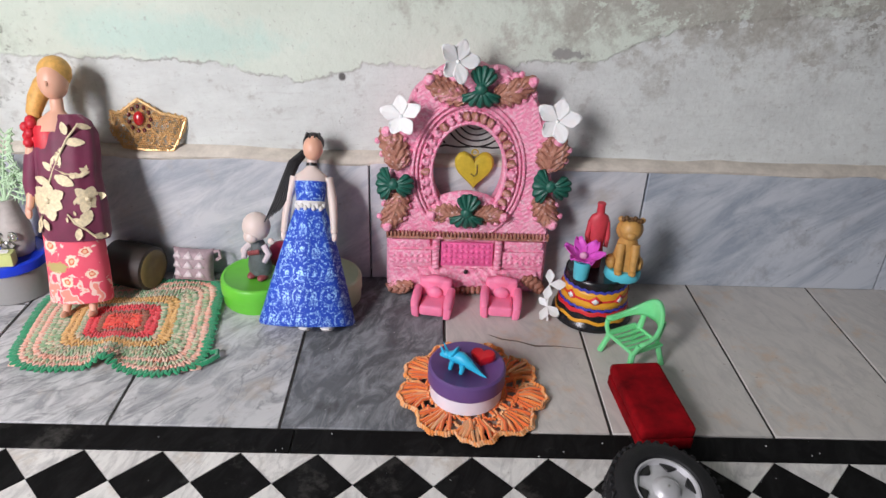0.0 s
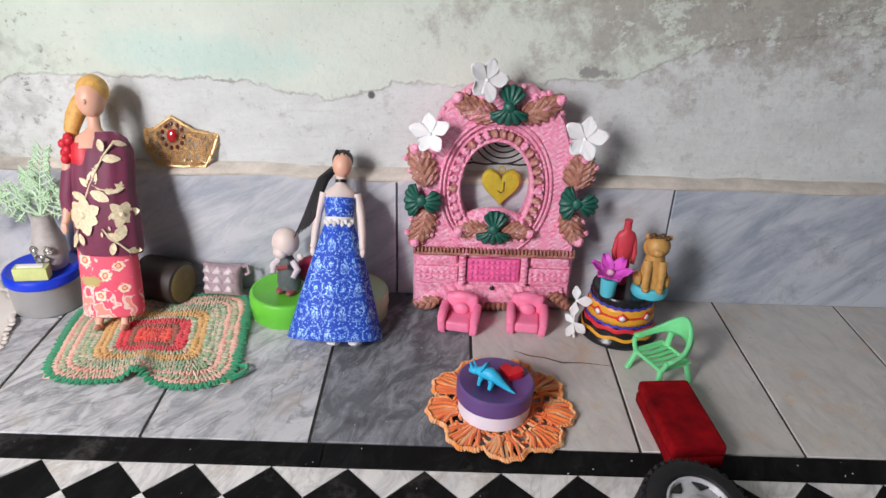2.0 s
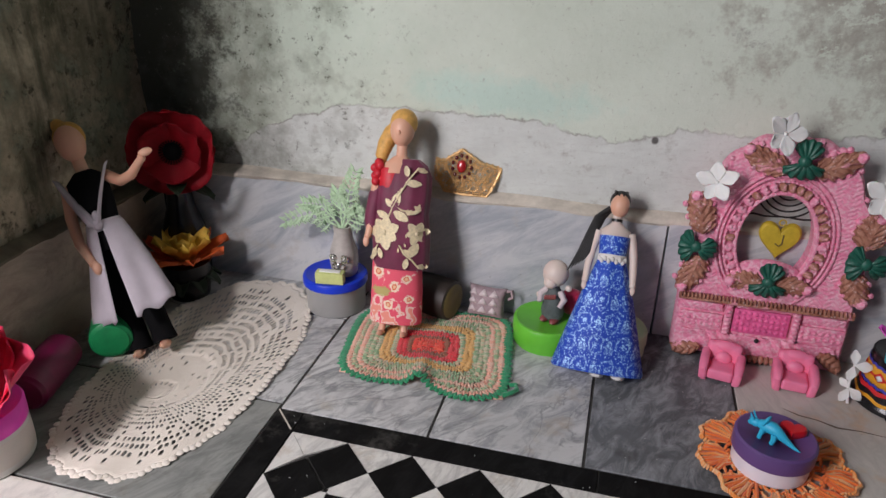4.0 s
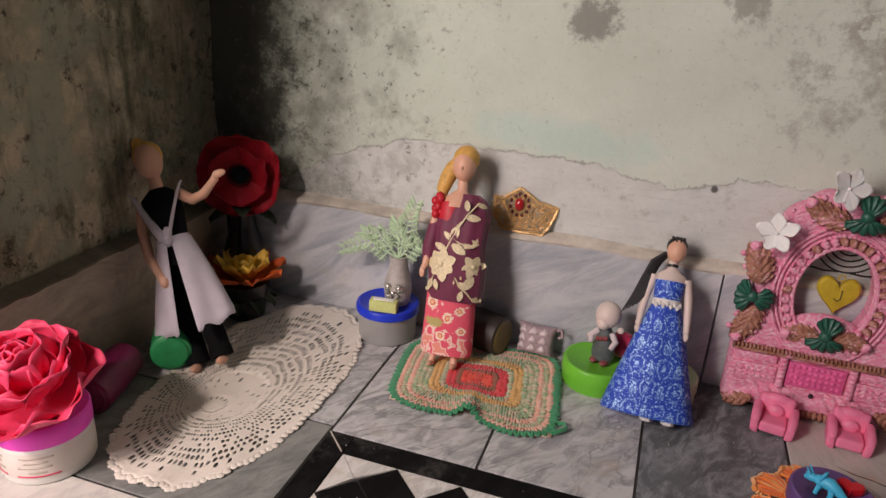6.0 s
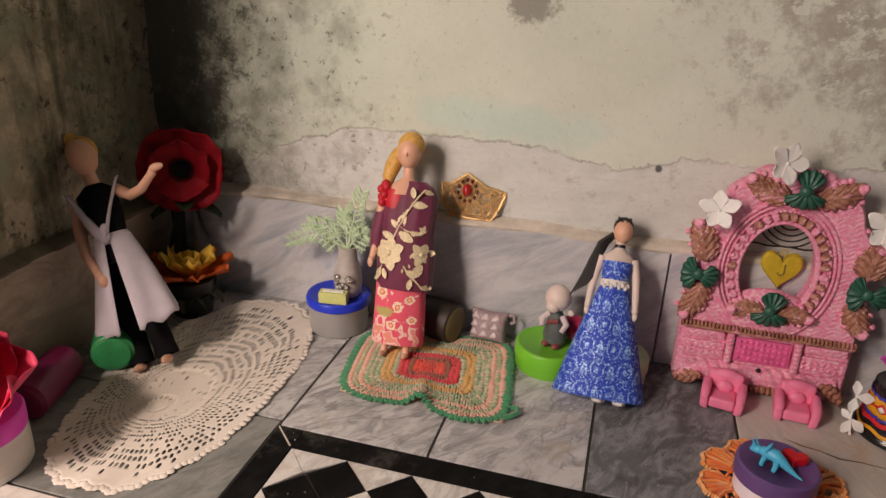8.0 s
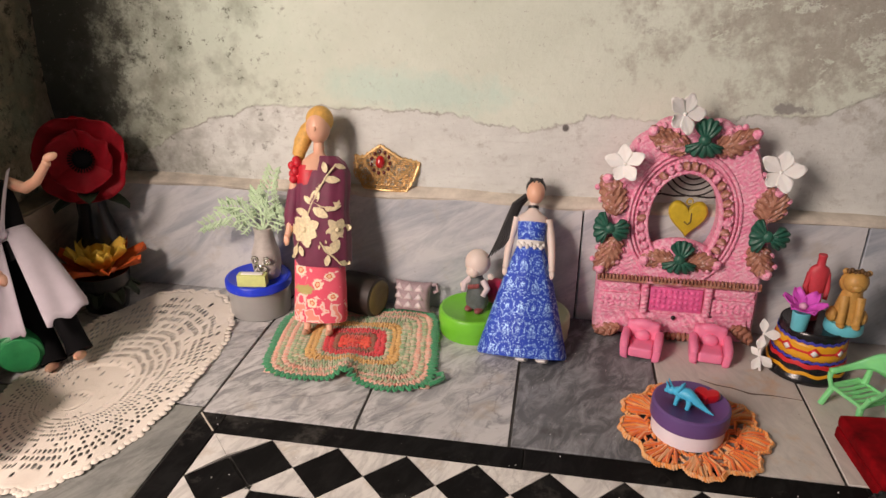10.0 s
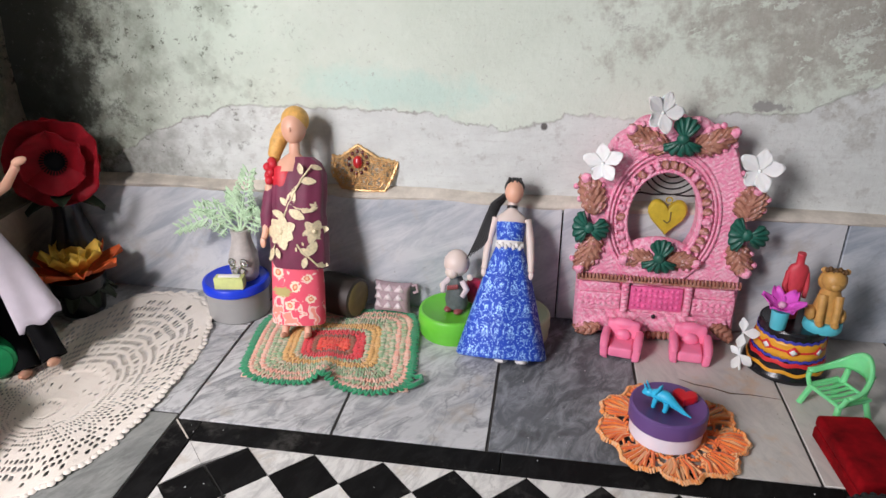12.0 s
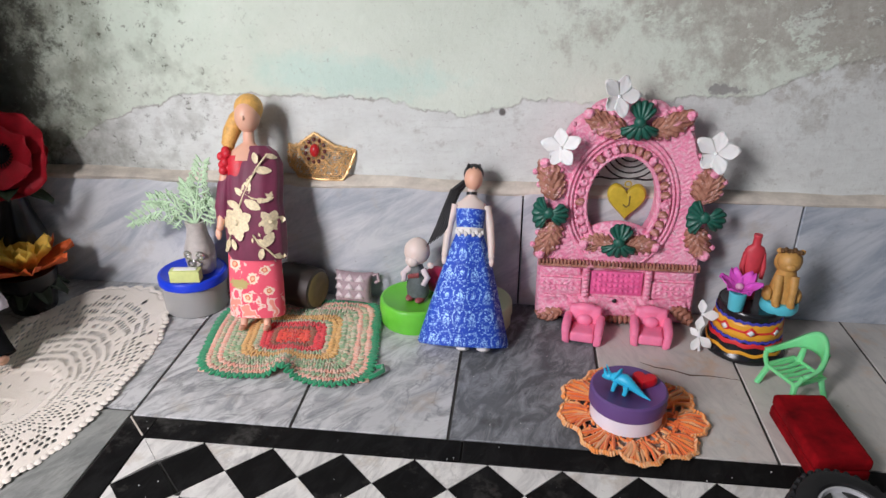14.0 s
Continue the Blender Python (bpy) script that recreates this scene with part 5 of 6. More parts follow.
def dark_doll():
    bm = bmesh.new()
    S, H, K, W = 0, 1, 2, 3
    for s in (-1, 1):
        tube(bm, [(s * 0.01, 0, 0.13), (s * 0.0125, -0.002, 0.08), (s * 0.0135, 0, 0.02), (s * 0.014, -0.002, 0.008)], [0.0135, 0.0115, 0.0115, 0.013], 12, K)
        ball(bm, (s * 0.015, -0.01, 0.0045), (0.0055, 0.012, 0.0045), S, 9, 6)
    loft(bm, [(0, 0, 0.12, 0.021, 0.015), (0, 0, 0.145, 0.016, 0.012), (0, -0.003, 0.175, 0.0215, 0.0155), (0, -0.001, 0.198, 0.021, 0.012), (0, 0, 0.207, 0.01, 0.008)], 24, K)
    loft(bm, [(0, 0, 0.203, 0.007, 0.007), (0, 0, 0.225, 0.0062, 0.0062)], 14, S)
    ball(bm, (0, -0.002, 0.239), (0.0145, 0.016, 0.0195), S, 20, 14)
    ball(bm, (-0.002, 0.006, 0.247), (0.0162, 0.0145, 0.017), H, 20, 12)
    tube(bm, [(-0.004, 0.01, 0.255), (-0.012, 0.008, 0.266), (-0.014, 0.012, 0.272)], [0.009, 0.007, 0.002], 9, H)
    limb(bm, [(-0.022, 0, 0.196), (-0.029, -0.003, 0.165), (-0.028, -0.01, 0.135), (-0.017, -0.022, 0.11)], [0.0068, 0.006, 0.0052, 0.0042], S)
    ball(bm, (-0.014, -0.025, 0.104), (0.005, 0.005, 0.0065), S, 9, 7)
    limb(bm, [(0.021, 0, 0.196), (0.036, -0.006, 0.184), (0.052, -0.015, 0.185), (0.07, -0.022, 0.196)], [0.0065, 0.0056, 0.005, 0.0038], S)
    ball(bm, (0.077, -0.025, 0.2), (0.0075, 0.003, 0.004), S, 9, 6)
    # a lilac coat: crossed collar, tied waist and two open tails
    for s in (-1, 1):
        def lapel(u, v, s=s):
            x = s * (0.028 - 0.026 * v) + s * (0.006 + 0.008 * v * (s < 0)) * (u - 0.5)
            return (x, -0.0225 + 0.006 * abs(u - 0.5) + 0.014 * (1 - v) ** 2, 0.205 - 0.06 * v + 0.004 * u)
        sheet(bm, lapel, 4, 10, W)

        def tail(u, v, s=s):
            a = radians(-90 + s * (8 + (108 - 20 * v) * u))
            r = 0.0185 + 0.021 * v + 0.0025 * math.sin(9 * u + 2 * v) * v
            hem = 0.104 - 0.018 * abs(u - 0.35) + (0.0016 * math.sin(17 * u + s) + 0.006 * (u < 0.12)) * v
            return (s * 0.004 * v + r * 1.05 * math.cos(a), r * 0.85 * math.sin(a) - 0.004 * v, 0.148 - hem * v)
        sheet(bm, tail, 16, 14, W)
    loft(bm, [(0, -0.001, 0.141, 0.019, 0.015), (0, -0.001, 0.151, 0.0185, 0.015)], 24, W)
    ball(bm, (0.0, -0.018, 0.148), (0.006, 0.004, 0.006), W, 10, 7)
    ball(bm, (0.003, -0.019, 0.156), (0.0045, 0.003, 0.006), W, 10, 7)
    ob = part("doll", bm, [SKIN, BLONDE, BLACK_CLOTH, LILAC], None, thick=0.0006, at=DARK_DOLL)
    tagged(ob, "doll in black with an open pale lilac coat, leaning over", "doll")


DARK_DOLL = Matrix.Translation((-0.503, 0.57, 0.004)) @ Vector((0, 0, 1)).rotation_difference(Vector((-0.116, 0.058, 0.235))).to_matrix().to_4x4() @ turn(0, 0, 22) @ Matrix.Scale(1.08, 4)
red_doll()
blue_doll()
dark_doll()


# ---- small things: tubs, lids and toys ----
def purple_tub():
    t = thing("round_tub", pose(0.171, 0.567, 0.005), "white plastic tub with a purple lid on an orange doily", "tub")
    bm = bmesh.new()
    lathe(bm, [(0.001, 0), (0.0335, 0), (0.0345, 0.001), (0.0352, 0.02), (0.001, 0.02)], 56)
    part("tub", bm, WHITE_PLASTIC, t)
    bm = bmesh.new()
    lathe(bm, [(0.0358, 0.0175), (0.0366, 0.0182), (0.0366, 0.0312), (0.0362, 0.033), (0.0345, 0.0342), (0.0335, 0.034), (0.0325, 0.0334), (0.001, 0.0334)], 64, caps=False)
    part("lid", bm, PURPLE, t, "purple plastic lid", 0.0008)


def dinosaur():
    bm = bmesh.new()
    tube(bm, [(-0.0115, 0, 0.0125), (-0.006, 0, 0.0135), (0.001, 0, 0.014), (0.007, 0, 0.0115), (0.014, 0.0005, 0.0075), (0.021, 0.001, 0.004), (0.0275, 0.001, 0.0025)], [0.0042, 0.0058, 0.0062, 0.005, 0.0032, 0.0018, 0.0005], 12)
    ball(bm, (-0.0155, 0, 0.0118), (0.0058, 0.0042, 0.0042), 0, 12, 9)
    ball(bm, (-0.0195, 0, 0.0095), (0.003, 0.0022, 0.0022), 0, 8, 6)
    ball(bm, (-0.0112, 0, 0.0155), (0.0022, 0.0066, 0.0062), 0, 12, 8, turn(0, 18))
    for s in (-1, 1):
        tube(bm, [(-0.0165, s * 0.0025, 0.0145), (-0.019, s * 0.0028, 0.0185), (-0.0205, s * 0.003, 0.0215)], [0.0013, 0.001, 0.0003], 7)
        tube(bm, [(-0.006, s * 0.004, 0.0115), (-0.007, s * 0.0055, 0.006), (-0.0075, s * 0.0058, 0.0015)], [0.0028, 0.0021, 0.002], 8)
        tube(bm, [(0.0045, s * 0.004, 0.011), (0.005, s * 0.0055, 0.006), (0.004, s * 0.006, 0.0015)], [0.0034, 0.0024, 0.0021], 8)
    tube(bm, [(-0.0195, 0, 0.0115), (-0.021, 0, 0.0145)], [0.001, 0.0003], 7)
    ob = part("toy_dinosaur", bm, SKY_BLUE, None, at=pose(0.164, 0.56, 0.0377, 0, 0, -32))
    tagged(ob, "sky blue rubber horned dinosaur standing on a purple lid", "toy")


def heart_piece():
    bm = bmesh.new()
    rows = []
    for s, z in ((0.9, 0), (1, 0.002), (1, 0.006), (0.88, 0.008), (0.4, 0.0088)):
        row = []
        for i in range(40):
            a = 2 * math.pi * i / 40
            row.append(bm.verts.new((0.00075 * s * 16 * math.sin(a) ** 3, 0.00072 * s * (13 * math.cos(a) - 5 * math.cos(2 * a) - 2 * math.cos(3 * a) - math.cos(4 * a)), z)))
        rows.append(row)
    faces(bm, rows)
    bm.faces.new(rows[0])
    bm.faces.new(rows[-1])
    tagged(part("red_heart", bm, RED_PLASTIC, None, at=pose(0.186, 0.574, 0.0387, 0, 0, -15)), "glossy red plastic heart lying on a purple lid", "heart")


purple_tub()
dinosaur()
heart_piece()


def round_lid(m, mat, label, r=0.043, h=0.031):
    t = thing("round_box", m, label, "box", "green round boxes")
    bm = bmesh.new()
    lathe(bm, [(0.001, 0.0), (r - 0.002, 0), (r - 0.001, 0.0015), (r - 0.001, h * 0.6), (0.001, h * 0.6)], 56)
    part("base", bm, mat, t)
    bm = bmesh.new()
    lathe(bm, [(0.001, h * 0.45), (r, h * 0.45), (r + 0.0004, h * 0.5), (r, h - 0.003), (r - 0.0012, h - 0.0008), (r - 0.004, h), (r - 0.006, h - 0.0012), (0.001, h - 0.0012)], 64)
    part("lid", bm, mat, t)


round_lid(pose(-0.063, 0.735, 0), GREEN_PLASTIC, "bright green plastic round box with its lid on")
round_lid(pose(0.012, 0.737, 0), PALE_PLASTIC, "pale green plastic round box behind a doll")


def baby_figure():
    bm = bmesh.new()
    ball(bm, (0, 0, 0.064), (0.0155, 0.0155, 0.0165), 0, 20, 14)
    ball(bm, (-0.001, -0.011, 0.056), (0.0085, 0.007, 0.0075), 0, 12, 9)
    loft(bm, [(0, 0, 0.006, 0.0135, 0.011), (0, 0, 0.014, 0.0145, 0.0115), (0, 0, 0.03, 0.0115, 0.0095), (0, 0, 0.042, 0.0085, 0.0075), (0, 0, 0.05, 0.0045, 0.0045)], 20, 1, wave=(6, 0.06))
    for s in (-1, 1):
        tube(bm, [(s * 0.008, -0.001, 0.042), (s * 0.0155, -0.004, 0.034), (s * 0.013, -0.011, 0.026)], [0.0042, 0.004, 0.0032], 9, 2)
        ball(bm, (s * 0.0065, -0.007, 0.004), (0.0055, 0.0085, 0.004), 3, 10, 7)
        ball(bm, (s * 0.0185, -0.002, 0.05 if s > 0 else 0.03), (0.0042, 0.003, 0.004), 0, 8, 6)
    for k in range(5):
        ball(bm, (-0.006 + 0.003 * k, -0.0105, 0.034 + 0.001 * k), (0.002, 0.0015, 0.0035), 3, 7, 5)
    tagged(part("figurine", bm, [SKIN_PALE, plain("teal_grey_paint", (0.1, 0.12, 0.12), 0.5, 0.4, 160), MAUVE_LIGHT, plain("dull_crimson_paint", (0.25, 0.06, 0.06), 0.5, 0.4, 160)], None, at=pose(-0.059, 0.731, 0.0298, 0, 0, -20)),
           "small pale round-headed figurine standing on a green box", "figurine")


def pincushion():
    bm = bmesh.new()
    ball(bm, (0, 0, 0.017), (0.017, 0.014, 0.017), 0, 20, 12)
    ball(bm, (0.008, -0.006, 0.022), (0.009, 0.007, 0.009), 0, 14, 9)
    tagged(part("pompom", bm, plain("crimson_felt", (0.5, 0.01, 0.07), 0.8, 0.3, 90, sheen=0.5), None, at=pose(-0.038, 0.752, 0.0298)), "crimson felt pompom on a green box", "ornament")


baby_figure()
pincushion()


def tub_with_blue_lid():
    t = thing("plastic_tub", pose(-0.345, 0.737, 0), "clear plastic tub with a royal blue lid", "tub")
    bm = bmesh.new()
    lathe(bm, [(0.001, 0), (0.036, 0), (0.0385, 0.002), (0.0395, 0.04), (0.038, 0.04), (0.0365, 0.003), (0.001, 0.0025)], 56)
    part("tub", bm, CLEAR_PLASTIC, t, "cloudy clear plastic")
    bm = bmesh.new()
    lathe(bm, [(0.001, 0.038), (0.0405, 0.038), (0.042, 0.039), (0.0422, 0.0465), (0.041, 0.049), (0.038, 0.05), (0.036, 0.0488), (0.001, 0.0488)], 64)
    part("lid", bm, BLUE_PLASTIC, t, "royal blue lid")


def lime_box():
    t = thing("lime_box", pose(-0.339, 0.708, 0.0502, 0, 0, 8), "small lime green box with a white slot on a blue lid", "box")
    bm = bmesh.new()
    slab(bm, (0.036, 0.014, 0.015), (0, 0, 0.0075), 0.0012)
    part("box", bm, LIME, t)
    bm = bmesh.new()
    slab(bm, (0.027, 0.0065, 0.0016), (0, 0, 0.0155), 0.0005)
    part("slot", bm, WHITE_PAINT, t, "white slot")


def vase_and_fern():
    t = thing("vase_with_fern", pose(-0.333, 0.741, 0.0488), "grey stone vase with silver ornament and pale green fern sprigs", "vase")
    bm = bmesh.new()
    lathe(bm, [(0.001, 0), (0.015, 0), (0.0165, 0.003), (0.0185, 0.018), (0.018, 0.032), (0.0135, 0.046), (0.0115, 0.058), (0.0125, 0.067), (0.0095, 0.067), (0.0085, 0.058), (0.001, 0.05)], 36)
    part("vase", bm, STONE_VASE, t)
    bm = bmesh.new()
    for s in (-1, 1):
        tube(bm, [(s * 0.0075 + 0.0045 * math.cos(a), -0.0175, 0.028 + 0.0045 * math.sin(a)) for a in [2 * math.pi * i / 14 for i in range(15)]], 0.0014, 6)
        ball(bm, (s * 0.0075, -0.0165, 0.028), 0.003, 0, 8, 6)
        tube(bm, [(s * 0.003, -0.0185, 0.023), (s * 0.009, -0.018, 0.018), (s * 0.004, -0.019, 0.012), (0, -0.0188, 0.016)], 0.0013, 6)
    ball(bm, (0, -0.0188, 0.02), (0.004, 0.0025, 0.0035), 0, 8, 6)
    part("silver_ornament", bm, SILVER, t, "silver scroll ornament")
    rnd = random.Random(5)
    for tip, root in (((-0.074, -0.008, 0.066), 0.6), ((-0.05, -0.004, 0.092), 0.5), ((0.022, -0.004, 0.142), 0.3), ((0.034, 0.0, 0.082), 0.5), ((-0.006, 0.004, 0.112), 0.3)):
        bm = bmesh.new()
        a, b = Vector((0, 0, 0.062)), Vector(tip)
        mid = a.lerp(b, 0.5) + Vector((0, 0, 0.014 * root * 2))
        stem = [a.lerp(mid, s * 2) if s < 0.5 else mid.lerp(b, s * 2 - 1) for s in [i / 10 for i in range(11)]]
        tube(bm, stem, [0.0016 - 0.00011 * i for i in range(11)], 6)
        d = (b - a).normalized()
        side = d.cross(Vector((0, 1, 0))).normalized()
        for i in range(2, 11):
            for s in (-1, 1):
                ln = 0.013 * (1.15 - i / 11) + 0.005
                dirn = (d * 0.75 + side * s + Vector((0, rnd.uniform(-0.45, 0.3), 0))).normalized()
                tip2 = stem[i] + dirn * ln
                tube(bm, [stem[i], stem[i].lerp(tip2, 0.5), tip2], [0.0009, 0.0013, 0.0006], 5)
                for k in (0.4, 0.65, 0.9):
                    for q in (-1, 1):
                        p = stem[i].lerp(tip2, k)
                        e = p + (dirn * 0.6 + d * q * 0.8).normalized() * 0.0052
                        tube(bm, [p, e], [0.0011, 0.0007], 4)
        part("sprig", bm, FERN, t, "pale green fern sprig")


tub_with_blue_lid()
lime_box()
vase_and_fern()


def tiara():
    t = thing("tiara", pose(-0.1855, 0.782, 0.161, -14, 2, 0) @ Matrix.Diagonal((1.04, 1, 1.08, 1)), "gold filigree tiara with red stones on the dado ledge", "tiara")
    left, right = -0.041, 0.039

    def top(x):
        for (x0, z0), (x1, z1) in (((-0.041, 0.036), (-0.03, 0.034)), ((-0.03, 0.034), (-0.008, 0.049)), ((-0.008, 0.049), (0.016, 0.036)), ((0.016, 0.036), (0.04, 0.033))):
            if x0 <= x <= x1:
                return z0 + (z1 - z0) * (x - x0) / (x1 - x0)
        return 0.034

    def inside(x, z):
        lo = max(0, -0.9 * (x + 0.026)) if x < -0.026 else max(0, 1.6 * (x - 0.027))
        return lo <= z <= top(x)
    rnd = random.Random(2)
    bm = bmesh.new()
    for j in range(24):
        for i in range(42):
            x, z = left + (right - left) * i / 41 + (0.001 if j % 2 else 0), 0.051 * j / 23
            if inside(x, z) and rnd.random() < 0.9:
                ball(bm, (x, 0.0004 * math.sin(i * 2.1) + 0.6 * x * x * 8, z), rnd.uniform(0.0008, 0.0014), 0, 5, 4)
    part("beadwork", bm, GOLD, t, "fine gold beadwork", kind="stuff")
    bm = bmesh.new()
    for pts in ([(-0.04, 0.036), (-0.03, 0.034), (-0.008, 0.05), (0.016, 0.037), (0.04, 0.033)], [(-0.04, 0.036), (-0.034, 0.012), (-0.026, 0.0), (0.0, -0.001), (0.027, 0.0), (0.034, 0.014), (0.04, 0.033)], [(-0.03, 0.032), (-0.012, 0.012), (0.004, 0.022), (0.016, 0.012), (0.03, 0.028)]):
        tube(bm, [(x, 0.0005 + 4.8 * x * x, z) for x, z in pts], 0.0016, 6)
    for i in range(7):
        a = -2.4 + 0.8 * i
        ring = [(0.006 * math.cos(b) - 0.024 + 0.0085 * i, 0.001 + 4.8 * (-0.024 + 0.0085 * i) ** 2, 0.01 + 0.006 * math.sin(b)) for b in [2 * math.pi * k / 14 for k in range(15)]]
        tube(bm, ring, 0.0008, 5)
    part("band", bm, GOLD, t)
    bm = bmesh.new()
    for i in range(12):
        ball(bm, (left + 0.003 + 0.0067 * i, 0.003 + 4.8 * (left + 0.003 + 0.0067 * i) ** 2, top(left + 0.003 + 0.0067 * i) + 0.0016), 0.0017, 0, 7, 5)
    part("crest_beads", bm, GOLD, t)
    bm = bmesh.new()
    ball(bm, (-0.006, -0.003, 0.031), (0.0058, 0.0038, 0.0074), 0, 14, 10)
    part("jewel", bm, RUBY, t, "large red jewel")
    for i in range(11):
        a = 2 * math.pi * i / 11
        bm = bmesh.new()
        ball(bm, (-0.006 + 0.0115 * math.cos(a), -0.001, 0.0305 + 0.0125 * math.sin(a)), (0.0021, 0.0018, 0.0025), 0, 9, 6)
        part("stone", bm, GARNET, t, "small dark red stone")


tiara()


def cushion(m, mats, label, w=0.05, d=0.022, h=0.042):
    t = thing("cushion", m, label, "cushion", "small cushions")
    bm = bmesh.new()

    def skin(s):
        def fn(u, v):
            a, b = 2 * u - 1, 2 * v - 1
            puff = ((1 - a ** 4) * (1 - b ** 4)) ** 0.5
            pinch = 1 - 0.1 * (1 - b * b) * abs(a) ** 3
            return (w / 2 * a * pinch, s * d / 2 * puff, h / 2 + h / 2 * b * (1 - 0.1 * (1 - a * a) * abs(b) ** 3))
        return fn
    for s in (-1, 1):
        sheet(bm, skin(s), 16, 16)
    bmesh.ops.remove_doubles(bm, verts=bm.verts, dist=0.00005)
    part("cover", bm, mats[0], t)
    for j in range(3):
        z = 0.008 + 0.011 * j
        for i in range(3):
            x = -0.017 + 0.0135 * i
            bm = bmesh.new()
            f = [bm.verts.new((x + dx, -d / 2 * (max(0, (1 - ((x + dx) / (w / 2)) ** 4) * (1 - ((z + dz - h / 2) / (h / 2)) ** 4))) ** 0.5 - 0.0006, z + dz)) for dx, dz in ((-0.0062, 0), (0.0062, 0), (0.0035, 0.0045), (0, 0.009), (-0.0035, 0.0045))]
            bm.faces.new(f)
            part("woven_triangle", bm, mats[1], t, "", 0.0005)
    bm = bmesh.new()
    for s in (1,):
        tube(bm, [(w / 2, 0, h - 0.004), (w / 2 + 0.006, -0.002, h - 0.002), (w / 2 + 0.008, -0.003, h - 0.01), (w / 2 + 0.003, -0.002, h - 0.013)], 0.0022, 7)
    part("piping", bm, mats[0], t)


cushion(pose(-0.146, 0.757, 0.004, -14, 0, -4), (MAUVE, MAUVE_LIGHT), "mauve brocade cushion with pale triangles propped against the dado")


def bolster(m, r, ln, mats, label):
    t = thing("bolster", m, label, "bolster", "small bolsters")
    bm = bmesh.new()
    lathe(bm, [(r * 0.8, -ln / 2), (r * 0.97, -ln * 0.46), (r, -ln * 0.3), (r * 1.02, 0), (r, ln * 0.3), (r * 0.97, ln * 0.46), (r * 0.8, ln / 2)], 32, 0, turn(0, 90))
    part("roll", bm, mats[0], t)
    for s in (-1, 1):
        bm = bmesh.new()
        lathe(bm, [(r * 0.86, ln * 0.485), (r * 0.8, ln * 0.51), (r * 0.45, ln * 0.53), (r * 0.1, ln * 0.51)], 28, 0, turn(0, 90 * s))
        part("end_cap", bm, mats[1], t, "gathered round end")


bolster(pose(-0.212, 0.752, 0.0275, 0, 0, -18), 0.0265, 0.055, (DARK_SATIN, OLIVE_GOLD), "dark satin bolster with an olive gold end")
bolster(pose(-0.562, 0.575, 0.0275, 0, 0, -56), 0.024, 0.08, (GREEN_SATIN, GREEN_SATIN), "green satin bolster lying in the dark corner")
bolster(pose(-0.572, 0.478, 0.0245, 0, 0, -74), 0.022, 0.085, (WINE_SATIN, WINE_SATIN), "wine red satin bolster lying by the wall")


def drum():
    t = thing("painted_drum", pose(0.323, 0.719, 0), "black lacquered drum painted with yellow, red and blue bands", "drum")
    bm = bmesh.new()
    prof = [(0.001, 0), (0.0445, 0), (0.0455, 0.002), (0.0448, 0.0055), (0.0418, 0.0085), (0.0405, 0.015), (0.0385, 0.024), (0.0365, 0.036), (0.0355, 0.046), (0.0353, 0.054), (0.0345, 0.0575), (0.033, 0.0588), (0.031, 0.0575), (0.001, 0.0572)]
    lathe(bm, prof, 64)
    part("body", bm, BLACK_LACQUER, t)

    def rad(z):
        for (r0, z0), (r1, z1) in zip(prof[4:10], prof[5:11]):
            if z0 <= z <= z1:
                return r0 + (r1 - r0) * (z - z0) / (z1 - z0)
        return 0.0418

    def band(name, z0, z1, amp, waves, mat, lift, label):
        bm = bmesh.new()
        rows = []
        for k in range(5):
            row = []
            for i in range(144):
                a = 2 * math.pi * i / 144
                z = z0 + (z1 - z0) * k / 4 + amp * math.sin(waves * a)
                r = rad(z) + lift
                row.append(bm.verts.new((r * math.cos(a), r * math.sin(a), z)))
            rows.append(row)
        faces(bm, rows)
        part(name, bm, mat, t, label, 0.0003)
    band("yellow_band", 0.0275, 0.0465, 0.0, 1, DRUM_YELLOW, 0.0004, "yellow painted band")
    band("blue_edge", 0.0462, 0.0495, 0.0008, 26, DRUM_BLUE, 0.0006, "blue zigzag edge")
    band("blue_edge", 0.0245, 0.0275, 0.0008, 26, DRUM_BLUE, 0.0006, "blue zigzag edge")
    band("red_band", 0.019, 0.024, 0.001, 11, DRUM_RED, 0.0004, "red wavy band")
    band("ochre_band", 0.0095, 0.0135, 0.0013, 9, DRUM_YELLOW, 0.0006, "yellow wavy band")
    band("red_line", 0.0355, 0.038, 0.0, 1, DRUM_RED, 0.0007, "red line")
    for i in range(8):
        a = 2 * math.pi * i / 8 - 1.75
        m = turn(0, 0, math.degrees(a) + 90)
        for s, mat, lab, dy in ((0.0078, DRUM_RED, "red diamond", 0.0011), (0.0044, WHITE_PAINT, "white diamond", 0.0017)):
            bm = bmesh.new()
            r = rad(0.0368) + dy
            vs = [bm.verts.new(m @ Vector((x, -math.sqrt(r * r - x * x), 0.0368 + z))) for x, z in ((-s, 0), (0, -s * 0.92), (s, 0), (0, s * 0.92))]
            mid = bm.verts.new(m @ Vector((0, -r - 0.0003, 0.0368)))
            for k in range(4):
                bm.faces.new((vs[k], vs[(k + 1) % 4], mid))
            part("diamond", bm, mat, t, lab, 0.0003)
    bm = bmesh.new()
    lathe(bm, [(0.0335, 0.0586), (0.0345, 0.0582), (0.0348, 0.0575)], 64, caps=False)
    part("rim", bm, BLACK_LACQUER, t, "", 0.0005)


drum()


